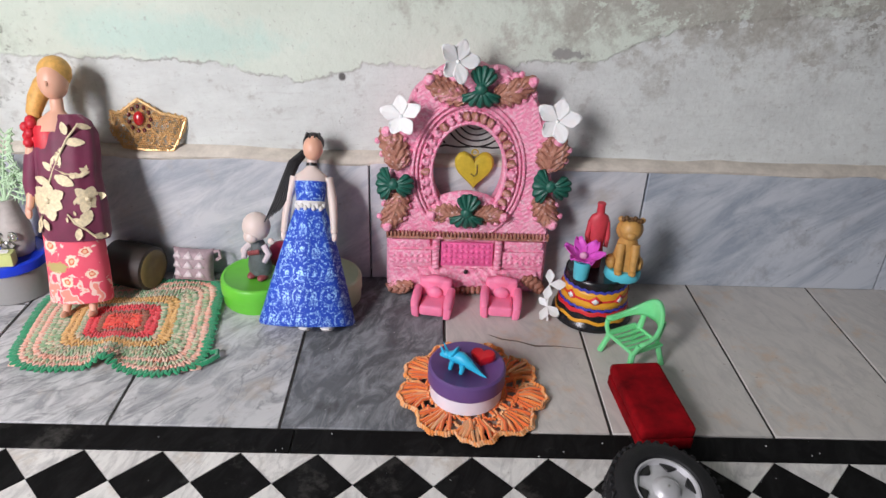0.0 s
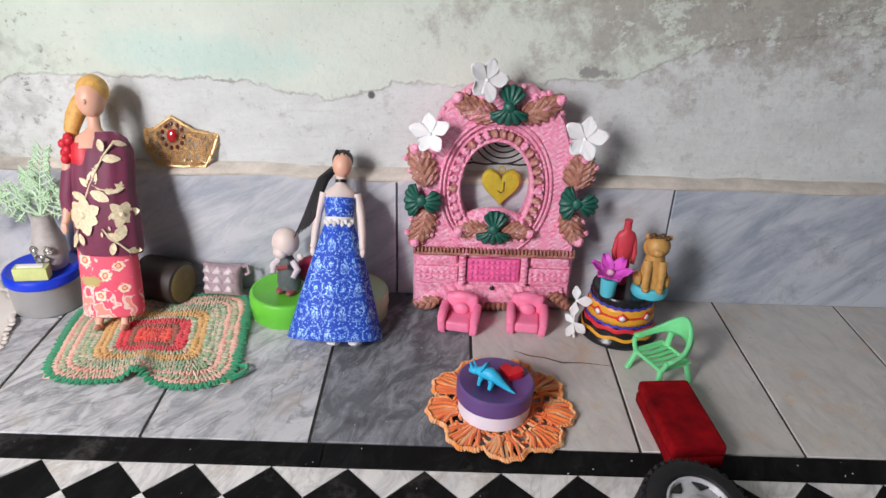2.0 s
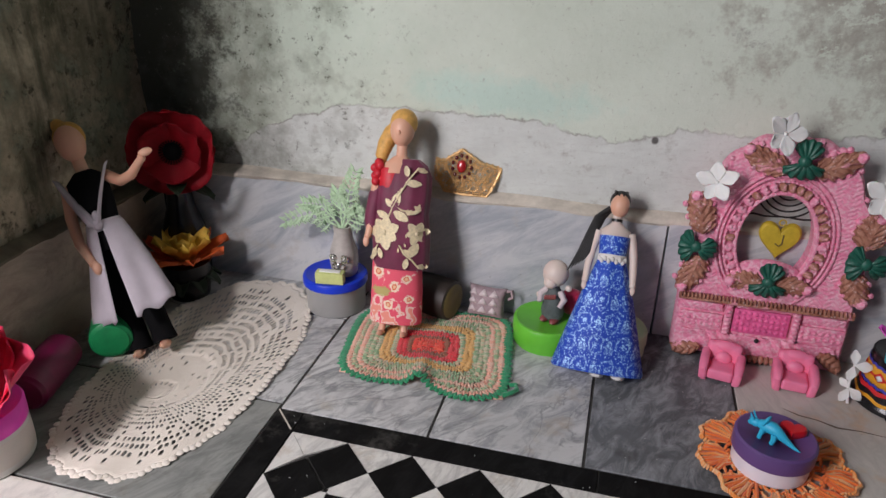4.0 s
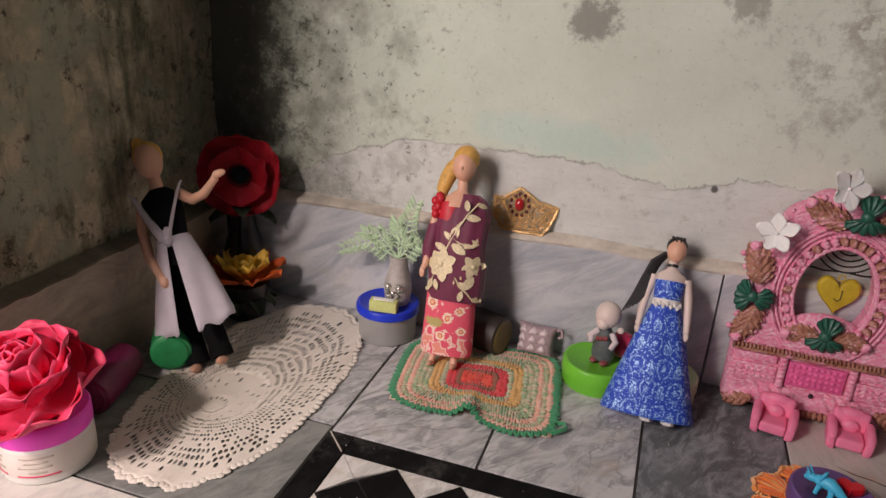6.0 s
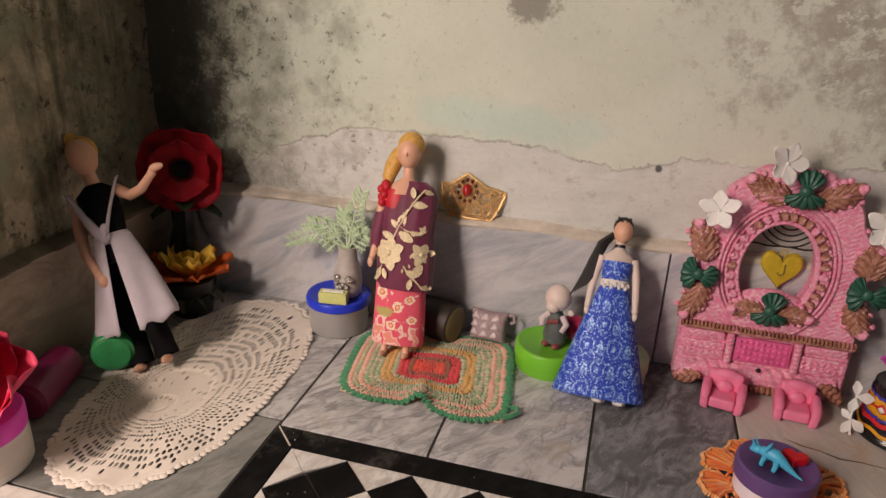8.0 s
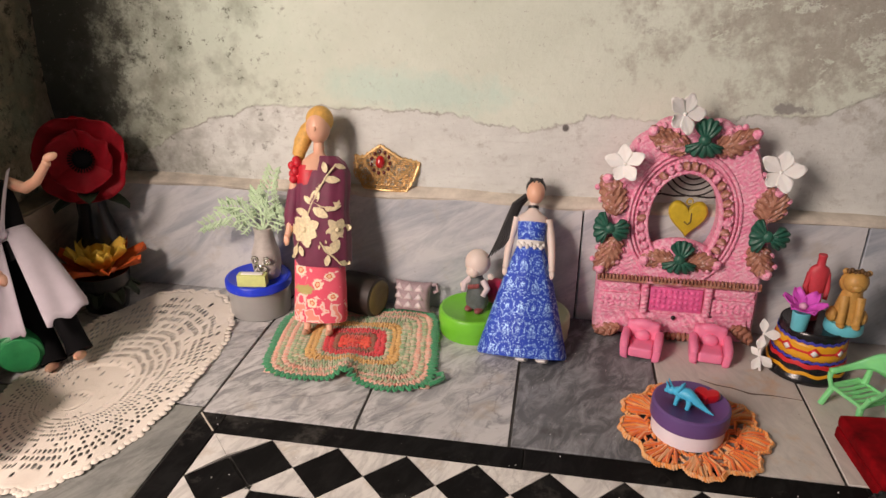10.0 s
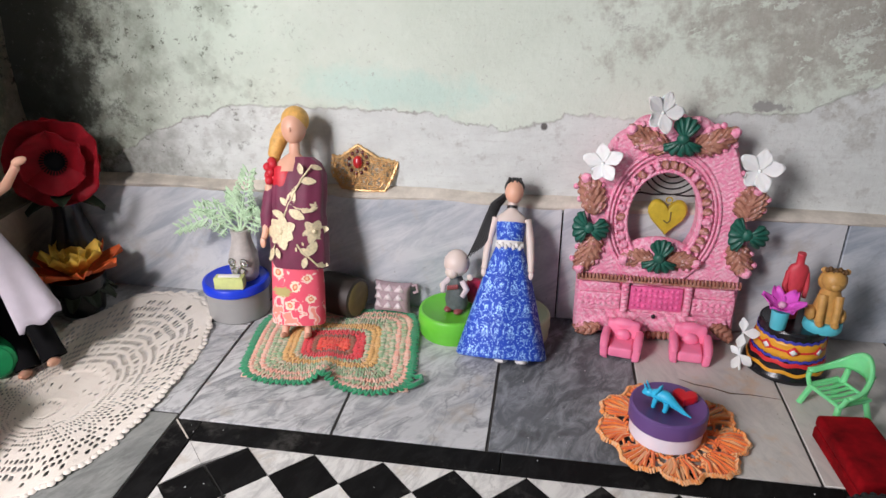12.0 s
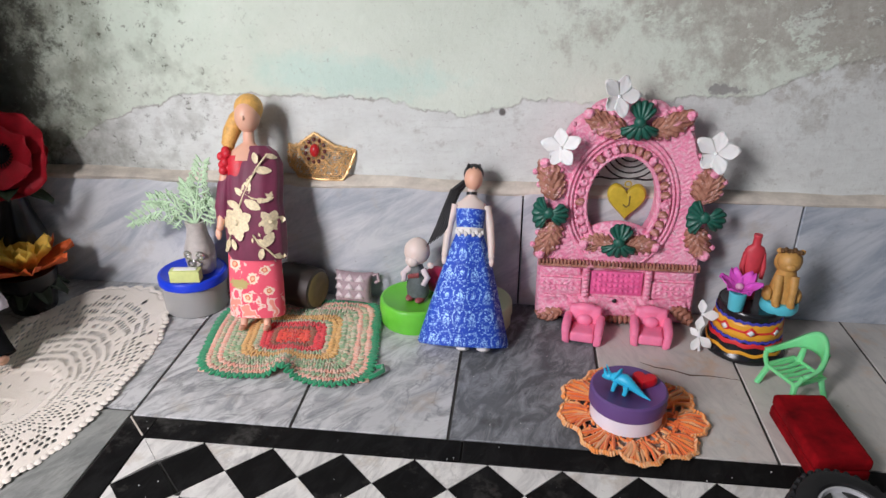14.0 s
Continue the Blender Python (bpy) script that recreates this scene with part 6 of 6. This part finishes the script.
def flower_pot():
    t = thing("toy_flower_pot", pose(0.3, 0.699, 0.0575), "cyan toy pot with a magenta star flower on a drum", "flower pot")
    bm = bmesh.new()
    lathe(bm, [(0.001, 0), (0.0075, 0), (0.008, 0.001), (0.0092, 0.02), (0.0092, 0.022), (0.0075, 0.022), (0.001, 0.018)], 28)
    part("pot", bm, CYAN, t)
    for i in range(6):
        bm = bmesh.new()
        petal(bm, 0.0255, 0.0155, 0.25, 0.1, 0, pose(0, 0, 0.024) @ turn(12, 0, 0) @ turn(0, 0, 60 * i + 10) @ turn(22, 0, 0))
        part("petal", bm, MAGENTA, t, "", 0.0006)
    bm = bmesh.new()
    ball(bm, (0, 0, 0.028), (0.0045, 0.0045, 0.004), 0, 10, 7)
    part("middle", bm, plain("pale_pink_plastic", (0.8, 0.42, 0.62), 0.5), t, "pale pink middle")


def lion():
    t = thing("lion_ornament", pose(0.347, 0.704, 0.0575, 0, 0, -8), "golden seated lion ornament on a cyan base", "ornament")
    bm = bmesh.new()
    lathe(bm, [(0.001, 0), (0.0185, 0), (0.02, 0.003), (0.0195, 0.0095), (0.018, 0.012), (0.001, 0.012)], 36, 0, Matrix.Diagonal((1, 0.85, 1, 1)))
    part("base", bm, CYAN, t)
    bm = bmesh.new()
    loft(bm, [(0.002, 0.002, 0.012, 0.0155, 0.013), (0.002, 0.003, 0.02, 0.0165, 0.013), (0.001, 0.002, 0.034, 0.013, 0.0105), (0, 0, 0.045, 0.0105, 0.009), (0, -0.001, 0.052, 0.0085, 0.0075)], 22)
    ball(bm, (0, -0.002, 0.06), (0.0125, 0.0115, 0.0125), 0, 16, 11)
    ball(bm, (0, -0.011, 0.057), (0.0062, 0.005, 0.0048), 0, 12, 8)
    ball(bm, (0, 0.002, 0.058), (0.0145, 0.0085, 0.0145), 0, 14, 9)
    for s in (-1, 1):
        tube(bm, [(s * 0.0075, -0.006, 0.044), (s * 0.0078, -0.0115, 0.03), (s * 0.0075, -0.013, 0.014)], [0.0052, 0.0042, 0.0042], 9)
        ball(bm, (s * 0.0075, -0.0155, 0.0135), (0.0045, 0.0058, 0.003), 0, 9, 6)
        ball(bm, (s * 0.0145, -0.001, 0.019), (0.006, 0.0095, 0.0085), 0, 10, 8)
        ball(bm, (s * 0.011, 0.0, 0.0705), (0.0034, 0.0026, 0.0034), 0, 8, 6)
    for k in range(7):
        ball(bm, (-0.009 + 0.003 * k, -0.003, 0.072 + 0.0015 * math.sin(k * 2)), (0.0026, 0.004, 0.0028), 1, 7, 5)
    part("lion", bm, [TAN, plain("dark_brown_paint", (0.12, 0.06, 0.02), 0.5, 0.4, 160)], t, "golden tan lion")


def red_figure():
    bm = bmesh.new()
    loft(bm, [(0, 0, 0.0, 0.012, 0.009), (0, 0, 0.012, 0.013, 0.0095), (0, 0, 0.03, 0.0115, 0.0085), (0, 0, 0.05, 0.0145, 0.009), (0, 0, 0.06, 0.0155, 0.008), (0, 0, 0.0645, 0.0125, 0.0065), (0, 0, 0.067, 0.0062, 0.0055), (0, 0, 0.0765, 0.0058, 0.0052), (0, 0, 0.0785, 0.0066, 0.006), (0, 0, 0.08, 0.006, 0.0055)], 20)
    for s in (-1, 1):
        tube(bm, [(s * 0.0125, 0, 0.057), (s * 0.016, -0.002, 0.04), (s * 0.013, -0.008, 0.028)], [0.0045, 0.004, 0.0034], 9)
    tagged(part("figurine", bm, CORAL, None, at=pose(0.319, 0.728, 0.0573) @ Matrix.Diagonal((0.72, 0.8, 0.98, 1))), "coral red headless rubber figurine standing on a drum", "figurine")


flower_pot()
lion()
red_figure()


def toy_chair():
    t = thing("toy_chair", pose(0.349, 0.634, 0, 0, 0, -64) @ Matrix.Diagonal((1.06, 1.02, 0.74, 1)), "mint green plastic toy chair with an open curved back", "chair")
    # local: seat faces +x's left, front is -y
    for sx in (-1, 1):
        for sy in (-1, 1):
            bm = bmesh.new()
            top = (sx * 0.017, sy * 0.016, 0.032)
            foot = (sx * 0.0215, sy * 0.022, 0.001)
            tube(bm, [top, tuple((p + q) / 2 for p, q in zip(top, foot)), foot], [0.0034, 0.003, 0.0032], 8)
            part("leg", bm, MINT_PLASTIC, t)
    bm = bmesh.new()
    for i in range(6):
        x = -0.0165 + 0.0066 * i
        tube(bm, [(x, -0.018, 0.032), (x, 0.0, 0.0305), (x, 0.018, 0.032)], 0.0022, 7)
        part("seat_slat", bm, MINT_PLASTIC, t)
        bm = bmesh.new()
    tube(bm, [(-0.019, -0.018, 0.032), (0.019, -0.018, 0.032), (0.019, 0.018, 0.033), (-0.019, 0.018, 0.033), (-0.019, -0.018, 0.032)], 0.0026, 8)
    part("seat_frame", bm, MINT_PLASTIC, t)
    bm = bmesh.new()

    def rail(u, v):
        a = math.pi * u
        lift = 0.05 + 0.022 * math.sin(a) ** 2
        w = 0.004 + 0.016 * math.sin(a) ** 4
        return (0.0235 * math.cos(a) * (1 + 0.08 * v), -0.016 + 0.04 * math.sin(a) ** 0.8, lift + (v - 0.5) * w * 1.6)
    sheet(bm, rail, 30, 5)
    part("back_and_arm_rail", bm, MINT_PLASTIC, t, "curved back and arm rail", 0.0042)
    for s in (-1, 1):
        bm = bmesh.new()
        tube(bm, [(s * 0.019, -0.017, 0.032), (s * 0.0225, -0.0175, 0.042), (s * 0.0235, -0.016, 0.05)], [0.0026, 0.0024, 0.0028], 8)
        part("arm_post", bm, MINT_PLASTIC, t)
        bm = bmesh.new()
        tube(bm, [(s * 0.012, 0.018, 0.032), (s * 0.0125, 0.021, 0.05), (s * 0.0135, 0.0215, 0.066)], [0.0034, 0.003, 0.003], 8)
        part("back_post", bm, MINT_PLASTIC, t)


def velvet_box():
    t = thing("velvet_box", pose(0.3435, 0.546, 0, 0, 0, 5), "red velvet jewellery box with worn edges", "box")
    bm = bmesh.new()
    slab(bm, (0.05, 0.094, 0.013), (0, 0, 0.0065), 0.003, seg=3)
    part("base", bm, VELVET, t)
    bm = bmesh.new()
    slab(bm, (0.0505, 0.0945, 0.0125), (0, 0, 0.0196), 0.0045, seg=4)
    part("lid", bm, VELVET, t)


def toy_wheel():
    t = thing("toy_car_wheel", pose(0.319, 0.424, 0.0255, 10, 5, 0) , "black rubber toy wheel with a silver hub", "wheel")
    bm = bmesh.new()
    prof = [(0.026, -0.014), (0.034, -0.0165), (0.041, -0.013), (0.0435, -0.006), (0.044, 0), (0.0435, 0.006), (0.041, 0.013), (0.034, 0.0165), (0.028, 0.0155), (0.026, 0.012)]
    lathe(bm, prof, 64, caps=False)
    tyre = part("tyre", bm, RUBBER, t)
    lugs = []
    for s in (-1, 1):
        bm = bmesh.new()
        slab(bm, (0.0035, 0.0045, 0.01), (0.0432, 0.001 * s, s * 0.007), 0.0006, 0, turn(s * 18, 0, 0), 1)
        lugs.append(link(bm, RUBBER))
    for i in range(36):
        for me in lugs:
            ob = new("lug", me)
            ob.parent = tyre
            ob.matrix_basis = turn(0, 0, 10 * i)
    bm = bmesh.new()
    lathe(bm, [(0.0265, 0.0125), (0.0258, 0.0145), (0.0245, 0.0145), (0.0235, 0.0125), (0.0225, 0.0105), (0.012, 0.0112), (0.0108, 0.0118), (0.0095, 0.0145), (0.006, 0.0162), (0.001, 0.0166)], 56, caps=False)
    part("hub", bm, plain("silver_plastic", (0.52, 0.52, 0.53), 0.4, 0.12, 90, metal=0.25), t, "silver plastic hub")
    for i in range(6):
        bm = bmesh.new()

        def slot(u, v, i=i):
            a = radians(60 * i + 14) + (u - 0.5) * 0.62 * (1 - 0.25 * v)
            r = 0.0228 - 0.0066 * v * math.sin(math.pi * (0.12 + 0.76 * u))
            return (r * math.cos(a), r * math.sin(a), 0.0113 + 0.0007 * v)
        sheet(bm, slot, 8, 3)
        part("hub_slot", bm, BLACK_WIRE, t, "dark slot in the hub", 0.0012)


toy_chair()
velvet_box()
toy_wheel()


# ---- the dark corner ----
def poppy():
    t = thing("silk_poppy", POPPY_AT, "large deep red silk poppy with a black middle", "flower")
    for ring, (n, ln, tilt, off) in enumerate(((4, 0.064, 8, 40), (3, 0.05, 26, 60))):
        for i in range(n):
            bm = bmesh.new()
            round_petal(bm, ln, ln * 1.5, 0.12, 0.1, 0, turn(0, 0, 360 / n * i + off) @ turn(tilt, 0, 0), n=12, ruffle=0.05)
            part("petal", bm, POPPY, t, "", 0.0007)
    bm = bmesh.new()
    ball(bm, (0, 0, 0.008), (0.013, 0.013, 0.009), 0, 14, 9)
    for i in range(26):
        a = 2 * math.pi * i / 26
        tube(bm, [(0.009 * math.cos(a), 0.009 * math.sin(a), 0.01), (0.017 * math.cos(a), 0.017 * math.sin(a), 0.015)], [0.0006, 0.0012], 5)
    part("stamen_ring", bm, BLACK_CLOTH, t, "black ring of fine stamens", kind="stuff")

POPPY_AT = pose(-0.566, 0.742, 0.192, 84, 0, 24) @ Matrix.Scale(0.93, 4)
poppy()


def black_vase():
    t = thing("black_vase", pose(-0.572, 0.748, 0), "tall black vase with dark leaves under a red poppy", "vase")
    bm = bmesh.new()
    lathe(bm, [(0.001, 0), (0.024, 0), (0.026, 0.003), (0.03, 0.04), (0.028, 0.08), (0.018, 0.115), (0.016, 0.135), (0.02, 0.15), (0.017, 0.15), (0.001, 0.13)], 32)
    part("vase", bm, BLACK_LACQUER, t)
    bm = bmesh.new()
    tube(bm, [(0, 0, 0.14), (0.002, -0.002, 0.17), (0.005, -0.002, 0.188)], 0.0025, 7)
    part("stem", bm, DARK_LEAF, t)
    for a, tilt in ((20, 10), (95, 28), (160, 5), (215, 20), (280, -5), (330, 24)):
        bm = bmesh.new()
        petal(bm, 0.05, 0.026, 0.2, -0.35, 0, pose(0, 0, 0.145) @ turn(0, 0, a) @ turn(tilt, 0, 0))
        part("leaf", bm, DARK_LEAF, t, "", 0.0006)


DARK_LEAF = plain("dark_leaf", (0.02, 0.035, 0.016), 0.6, 0.3)
black_vase()


def lotus():
    t = thing("silk_lotus_in_pot", pose(-0.548, 0.708, 0), "orange and yellow silk lotus in a black pot", "flower pot")
    bm = bmesh.new()
    lathe(bm, [(0.001, 0), (0.024, 0), (0.026, 0.002), (0.031, 0.03), (0.034, 0.05), (0.0345, 0.053), (0.03, 0.053), (0.001, 0.048)], 36)
    part("pot", bm, BLACK_LACQUER, t)
    bm = bmesh.new()
    slab(bm, (0.009, 0.0015, 0.009), (0.004, -0.0295, 0.016), 0.0004, 0, turn(-6))
    part("tag", bm, GOLD, t, "small gold tag")
    for n, ln, tilt, off, mat, lab in ((8, 0.062, 12, 0, SILK_ORANGE, "orange outer petal"), (7, 0.05, 34, 20, SILK_YELLOW, "yellow petal"), (6, 0.036, 58, 5, SILK_YELLOW, "yellow inner petal")):
        for i in range(n):
            bm = bmesh.new()
            petal(bm, ln, 0.03, 0.3, 0.12, 0, pose(0, 0, 0.05) @ turn(0, 0, 360 / n * i + off) @ turn(tilt, 0, 0))
            part("petal", bm, mat, t, lab, 0.0007)
    bm = bmesh.new()
    for i in range(9):
        a = 2 * math.pi * i / 9
        petal(bm, 0.05, 0.022, 0.2, -0.35, 0, pose(0, 0, 0.048) @ turn(0, 0, 40 * i) @ turn(-16, 0, 0))
    part("leaves", bm, DARK_LEAF, t, "dark green leaves", 0.0006)


lotus()


def jar_flower():
    t = thing("jar_with_rose", pose(-0.549, 0.373, 0), "white cosmetic jar, neon pink lid and big pink silk rose", "flower jar")
    bm = bmesh.new()
    lathe(bm, [(0.001, 0), (0.0385, 0), (0.041, 0.0015), (0.042, 0.004), (0.042, 0.041), (0.0405, 0.044), (0.001, 0.044)], 64)
    part("jar", bm, JAR_WHITE, t)
    bm = bmesh.new()
    lathe(bm, [(0.0423, 0.009), (0.0425, 0.0095), (0.0425, 0.036), (0.0423, 0.0365)], 64, caps=False)
    lab = part("label", bm, plain("cream_label", (0.76, 0.7, 0.64), 0.45, 0.08, 50), t, "cream paper label")

    def bar(a0, a1, z0, z1, mat, lb):
        bm = bmesh.new()
        rows = [[bm.verts.new((0.0428 * math.cos(radians(a0 + (a1 - a0) * i / 10)), 0.0428 * math.sin(radians(a0 + (a1 - a0) * i / 10)), z)) for i in range(11)] for z in (z0, z1)]
        faces(bm, rows, False)
        part("print_bar", bm, mat, lab, lb, 0.0003)
    for k, (a0, a1) in enumerate(((-75, -35), (-70, -42), (-78, -38), (-66, -45))):
        bar(a0, a1, 0.031 - 0.0052 * k, 0.0328 - 0.0052 * k, LABEL_BEIGE, "faded print")
    for k, (a0, a1) in enumerate(((-135, -100), (-130, -104), (-138, -98))):
        bar(a0, a1, 0.03 - 0.006 * k, 0.0325 - 0.006 * k, LABEL_BEIGE, "faded print")
    bar(-140, -95, 0.0112, 0.0126, SILK_PINK, "pink line")
    bar(-80, -30, 0.0112, 0.0126, SILK_PINK, "pink line")
    bm = bmesh.new()
    lathe(bm, [(0.001, 0.04), (0.042, 0.0405), (0.0428, 0.042), (0.0428, 0.058), (0.041, 0.061), (0.001, 0.062)], 64)
    part("lid", bm, JAR_PINK, t, "neon pink lid")
    rnd = random.Random(8)
    for n, ln, wd, tilt, off in ((7, 0.05, 0.05, 12, 0), (7, 0.047, 0.048, 34, 26), (6, 0.04, 0.044, 54, 12), (5, 0.033, 0.038, 70, 40), (4, 0.024, 0.03, 84, 10)):
        for i in range(n):
            bm = bmesh.new()
            round_petal(bm, ln, wd, 0.16, 0.16 + 0.16 * rnd.random(), 0, pose(0.004, -0.005, 0.062 + tilt * 0.00042, 20) @ Matrix.Scale(1.5, 4) @ turn(0, 0, 360 / n * i + off + rnd.uniform(-8, 8)) @ turn(tilt, 0, 0), n=14, ruffle=0.035)
            part("petal", bm, SILK_PINK, t, "", 0.0007)


jar_flower()


# ---- tiles of the dado and the floor ----
def tile_mesh(w, d, h, bev, mat):
    bm = bmesh.new()
    slab(bm, (w, d, h), (0, 0, -h / 2), bev, seg=1)
    return link(bm, mat)


cache = {}


def tile(name, parent, x0, x1, y0, y1, mat, gap=0.0015, top=0.0):
    w, d = round(x1 - x0 - 2 * gap, 4), round(y1 - y0 - 2 * gap, 4)
    key = (w, d, mat.name)
    if key not in cache:
        cache[key] = tile_mesh(w, d, 0.012, 0.0006, mat)
    ob = new(name, cache[key])
    ob.parent = parent
    ob.location = ((x0 + x1) / 2, (y0 + y1) / 2, top)
    return ob


Y0 = 0.518
xs = [-0.318, -0.155, 0.0, 0.152, 0.304, 0.456, 0.608, 0.76, 0.912, 1.064, 1.216, 1.368, 1.52, 1.82, 2.12, 2.42, 2.779]
kinds = [MARBLE, MARBLE, MARBLE_D, MARBLE_B, MARBLE_B, MARBLE_B, MARBLE_B, MARBLE, MARBLE, MARBLE_B, MARBLE, MARBLE, MARBLE, MARBLE_B, MARBLE, MARBLE]
for (a, b), k in zip(zip(xs, xs[1:]), kinds):
    tile("tile", floor, a, b, Y0, WALL_Y + 0.012, k)
for a, b, c, d, k in ((-0.63, -0.318, 0.706, 0.794, MARBLE), (-0.63, -0.318, 0.526, 0.706, MARBLE), (-0.63, -0.318, 0.362, 0.526, MARBLE_G), (-0.63, -0.318, 0.21, 0.362, MARBLE_C), (-0.95, -0.63, 0.21, 0.526, MARBLE_C)):
    tile("tile", floor, a, b, c, d, k)
for i in range(8):
    tile("tile", floor, -0.63, -0.318, 0.21 - 0.31375 * (i + 1), 0.21 - 0.31375 * i, MARBLE if i % 3 else MARBLE_G)
    if i < 4:
        tile("tile", floor, -0.95, -0.63, 0.21 - 0.31375 * (i + 1), 0.21 - 0.31375 * i, MARBLE)
# black strips round the border, mitred at its corner
for i in range(10):
    tile("border_strip", floor, -0.29 + 0.305 * i, -0.29 + 0.305 * (i + 1), 0.488, Y0, BLACK_STONE, 0.0006)
    tile("border_strip", floor, -0.222 + 0.305 * i, -0.222 + 0.305 * (i + 1), 0.389, 0.42, BLACK_STONE, 0.0006)
for i in range(9):
    tile("border_strip", floor, -0.318, -0.289, 0.488 - 0.305 * (i + 1) + 0.03 * (i == 0), 0.488 - 0.305 * i + 0.03 * (i == 0), BLACK_STONE, 0.0006)
    tile("border_strip", floor, -0.222, -0.192, 0.389 - 0.305 * (i + 1), 0.389 - 0.305 * i, BLACK_STONE, 0.0006)


def stone(name, pts, mat):
    """A flat stone piece with the given corners, slightly shrunk for its joint."""
    cx, cy = sum(p[0] for p in pts) / len(pts), sum(p[1] for p in pts) / len(pts)
    key = (name, tuple((round(p[0] - cx, 4), round(p[1] - cy, 4)) for p in pts), mat.name)
    if key not in cache:
        bm = bmesh.new()
        lo = [bm.verts.new(((p[0] - cx) * 0.985, (p[1] - cy) * 0.985, -0.01)) for p in pts]
        hi = [bm.verts.new(((p[0] - cx) * 0.985, (p[1] - cy) * 0.985, 0)) for p in pts]
        faces(bm, [lo, hi])
        bm.faces.new(hi)
        bm.faces.new(lo)
        cache[key] = link(bm, mat)
    ob = new(name, cache[key])
    ob.parent = floor
    ob.location = (cx, cy, 0)


W = 0.067
for i in range(45):
    x = -0.228 + W * i
    h = W / 2
    if i:
        stone("black_diamond", [(x - h, 0.454), (x, 0.4205), (x + h, 0.454), (x, 0.4875)], BLACK_STONE)
    else:
        stone("black_diamond", [(-0.2575, 0.458), (-0.224, 0.4245), (-0.1945, 0.454), (-0.228, 0.4875)], BLACK_STONE)
    stone("white_triangle", [(x, 0.4875), (x + h, 0.454), (x + W, 0.4875)], WHITE_STONE)
    stone("white_triangle", [(x, 0.4205), (x + W, 0.4205), (x + h, 0.454)], WHITE_STONE)
stone("white_triangle", [(-0.288, 0.4875), (-0.2625, 0.4595), (-0.228, 0.4875)], WHITE_STONE)
stone("white_triangle", [(-0.288, 0.4875), (-0.288, 0.427), (-0.2625, 0.4595)], WHITE_STONE)
stone("white_triangle", [(-0.228, 0.4205), (-0.2215, 0.427), (-0.2215, 0.4205)], WHITE_STONE)
for i in range(40):
    y = 0.427 - W * i
    h = W / 2
    if i:
        stone("black_diamond", [(-0.255, y - h), (-0.2215, y), (-0.255, y + h), (-0.2885, y)], BLACK_STONE)
    else:
        stone("black_diamond", [(-0.255, 0.3935), (-0.2255, 0.423), (-0.259, 0.4565), (-0.2885, 0.427)], BLACK_STONE)
    stone("white_triangle", [(-0.2885, y), (-0.2885, y - W), (-0.255, y - h)], WHITE_STONE)
    stone("white_triangle", [(-0.2215, y), (-0.255, y - h), (-0.2215, y - W)], WHITE_STONE)
for i in range(10):
    for j in range(9):
        tile("tile", floor, -0.192 + 0.305 * i, -0.192 + 0.305 * (i + 1), 0.389 - 0.305 * (j + 1), 0.389 - 0.305 * j, MARBLE if (i * 3 + j) % 4 else MARBLE_G)
bm = bmesh.new()
slab(bm, (0.036, 0.0016, 0.004), (0, 0, 0.0), 0.0004)
part("mitre_joint", bm, MORTAR, floor, "pale filler in the mitred corner").matrix_basis = pose(-0.304, 0.503, -0.0014, 0, 0, -45)
# marble dado of the back wall and the left wall
dado_back = tagged(new("dado_north"), "blue-grey marble dado tiles along the back wall", "dado", kind="structure")
for a, b, k in ((-0.606, -0.258, MARBLE_W), (-0.258, 0.062, MARBLE_W), (0.062, 0.382, MARBLE_W), (0.382, 0.694, MARBLE_X), (0.694, 1.0, MARBLE_X), (1.0, 1.32, MARBLE_W), (1.32, 1.64, MARBLE_W), (1.64, 1.96, MARBLE_X), (1.96, 2.28, MARBLE_W), (2.28, 2.6, MARBLE_W)):
    bm = bmesh.new()
    slab(bm, (b - a - 0.002, 0.024, 0.152), (0, 0.012, 0), 0.0008, seg=1)
    ob = part("tile", bm, k, dado_back)
    ob.location = ((a + b) / 2, WALL_Y, 0.076)
dado_left = tagged(new("dado_west"), "grey marble dado tiles along the side wall", "dado", kind="structure")
for a, b in ((0.335, 0.78),):
    bm = bmesh.new()
    slab(bm, (0.024, b - a - 0.002, 0.134), (-0.012, 0, 0), 0.0008, seg=1)
    ob = part("tile", bm, MARBLE_L, dado_left)
    ob.location = (LEFT_X, (a + b) / 2, 0.067)

# hairline crack in one pale tile, and crumbs of dust on the dark stones
bm = bmesh.new()
tube(bm, [(0.2, 0.668, 0), (0.215, 0.66, 0), (0.232, 0.657, 0), (0.25, 0.649, 0), (0.272, 0.65, 0), (0.303, 0.646, 0)], [0.0003, 0.0008, 0.0006, 0.0011, 0.0006, 0.0003], 5)
part("crack", bm, plain("brown_crack", (0.12, 0.08, 0.055), 0.8), floor, "brown hairline crack")
bm = bmesh.new()
rnd = random.Random(4)
for i in range(70):
    x, y = (rnd.uniform(0.005, 0.148), rnd.uniform(0.525, 0.7)) if i % 3 == 0 else (rnd.uniform(-0.3, 0.55), rnd.uniform(0.41, 0.518))
    ball(bm, (x, y, 0.0003), rnd.uniform(0.00025, 0.0007), 0, 5, 4)
tagged(part("floor_dust", bm, WHITE_PAINT), "white crumbs of dust on the dark stone floor", "dust", kind="stuff")
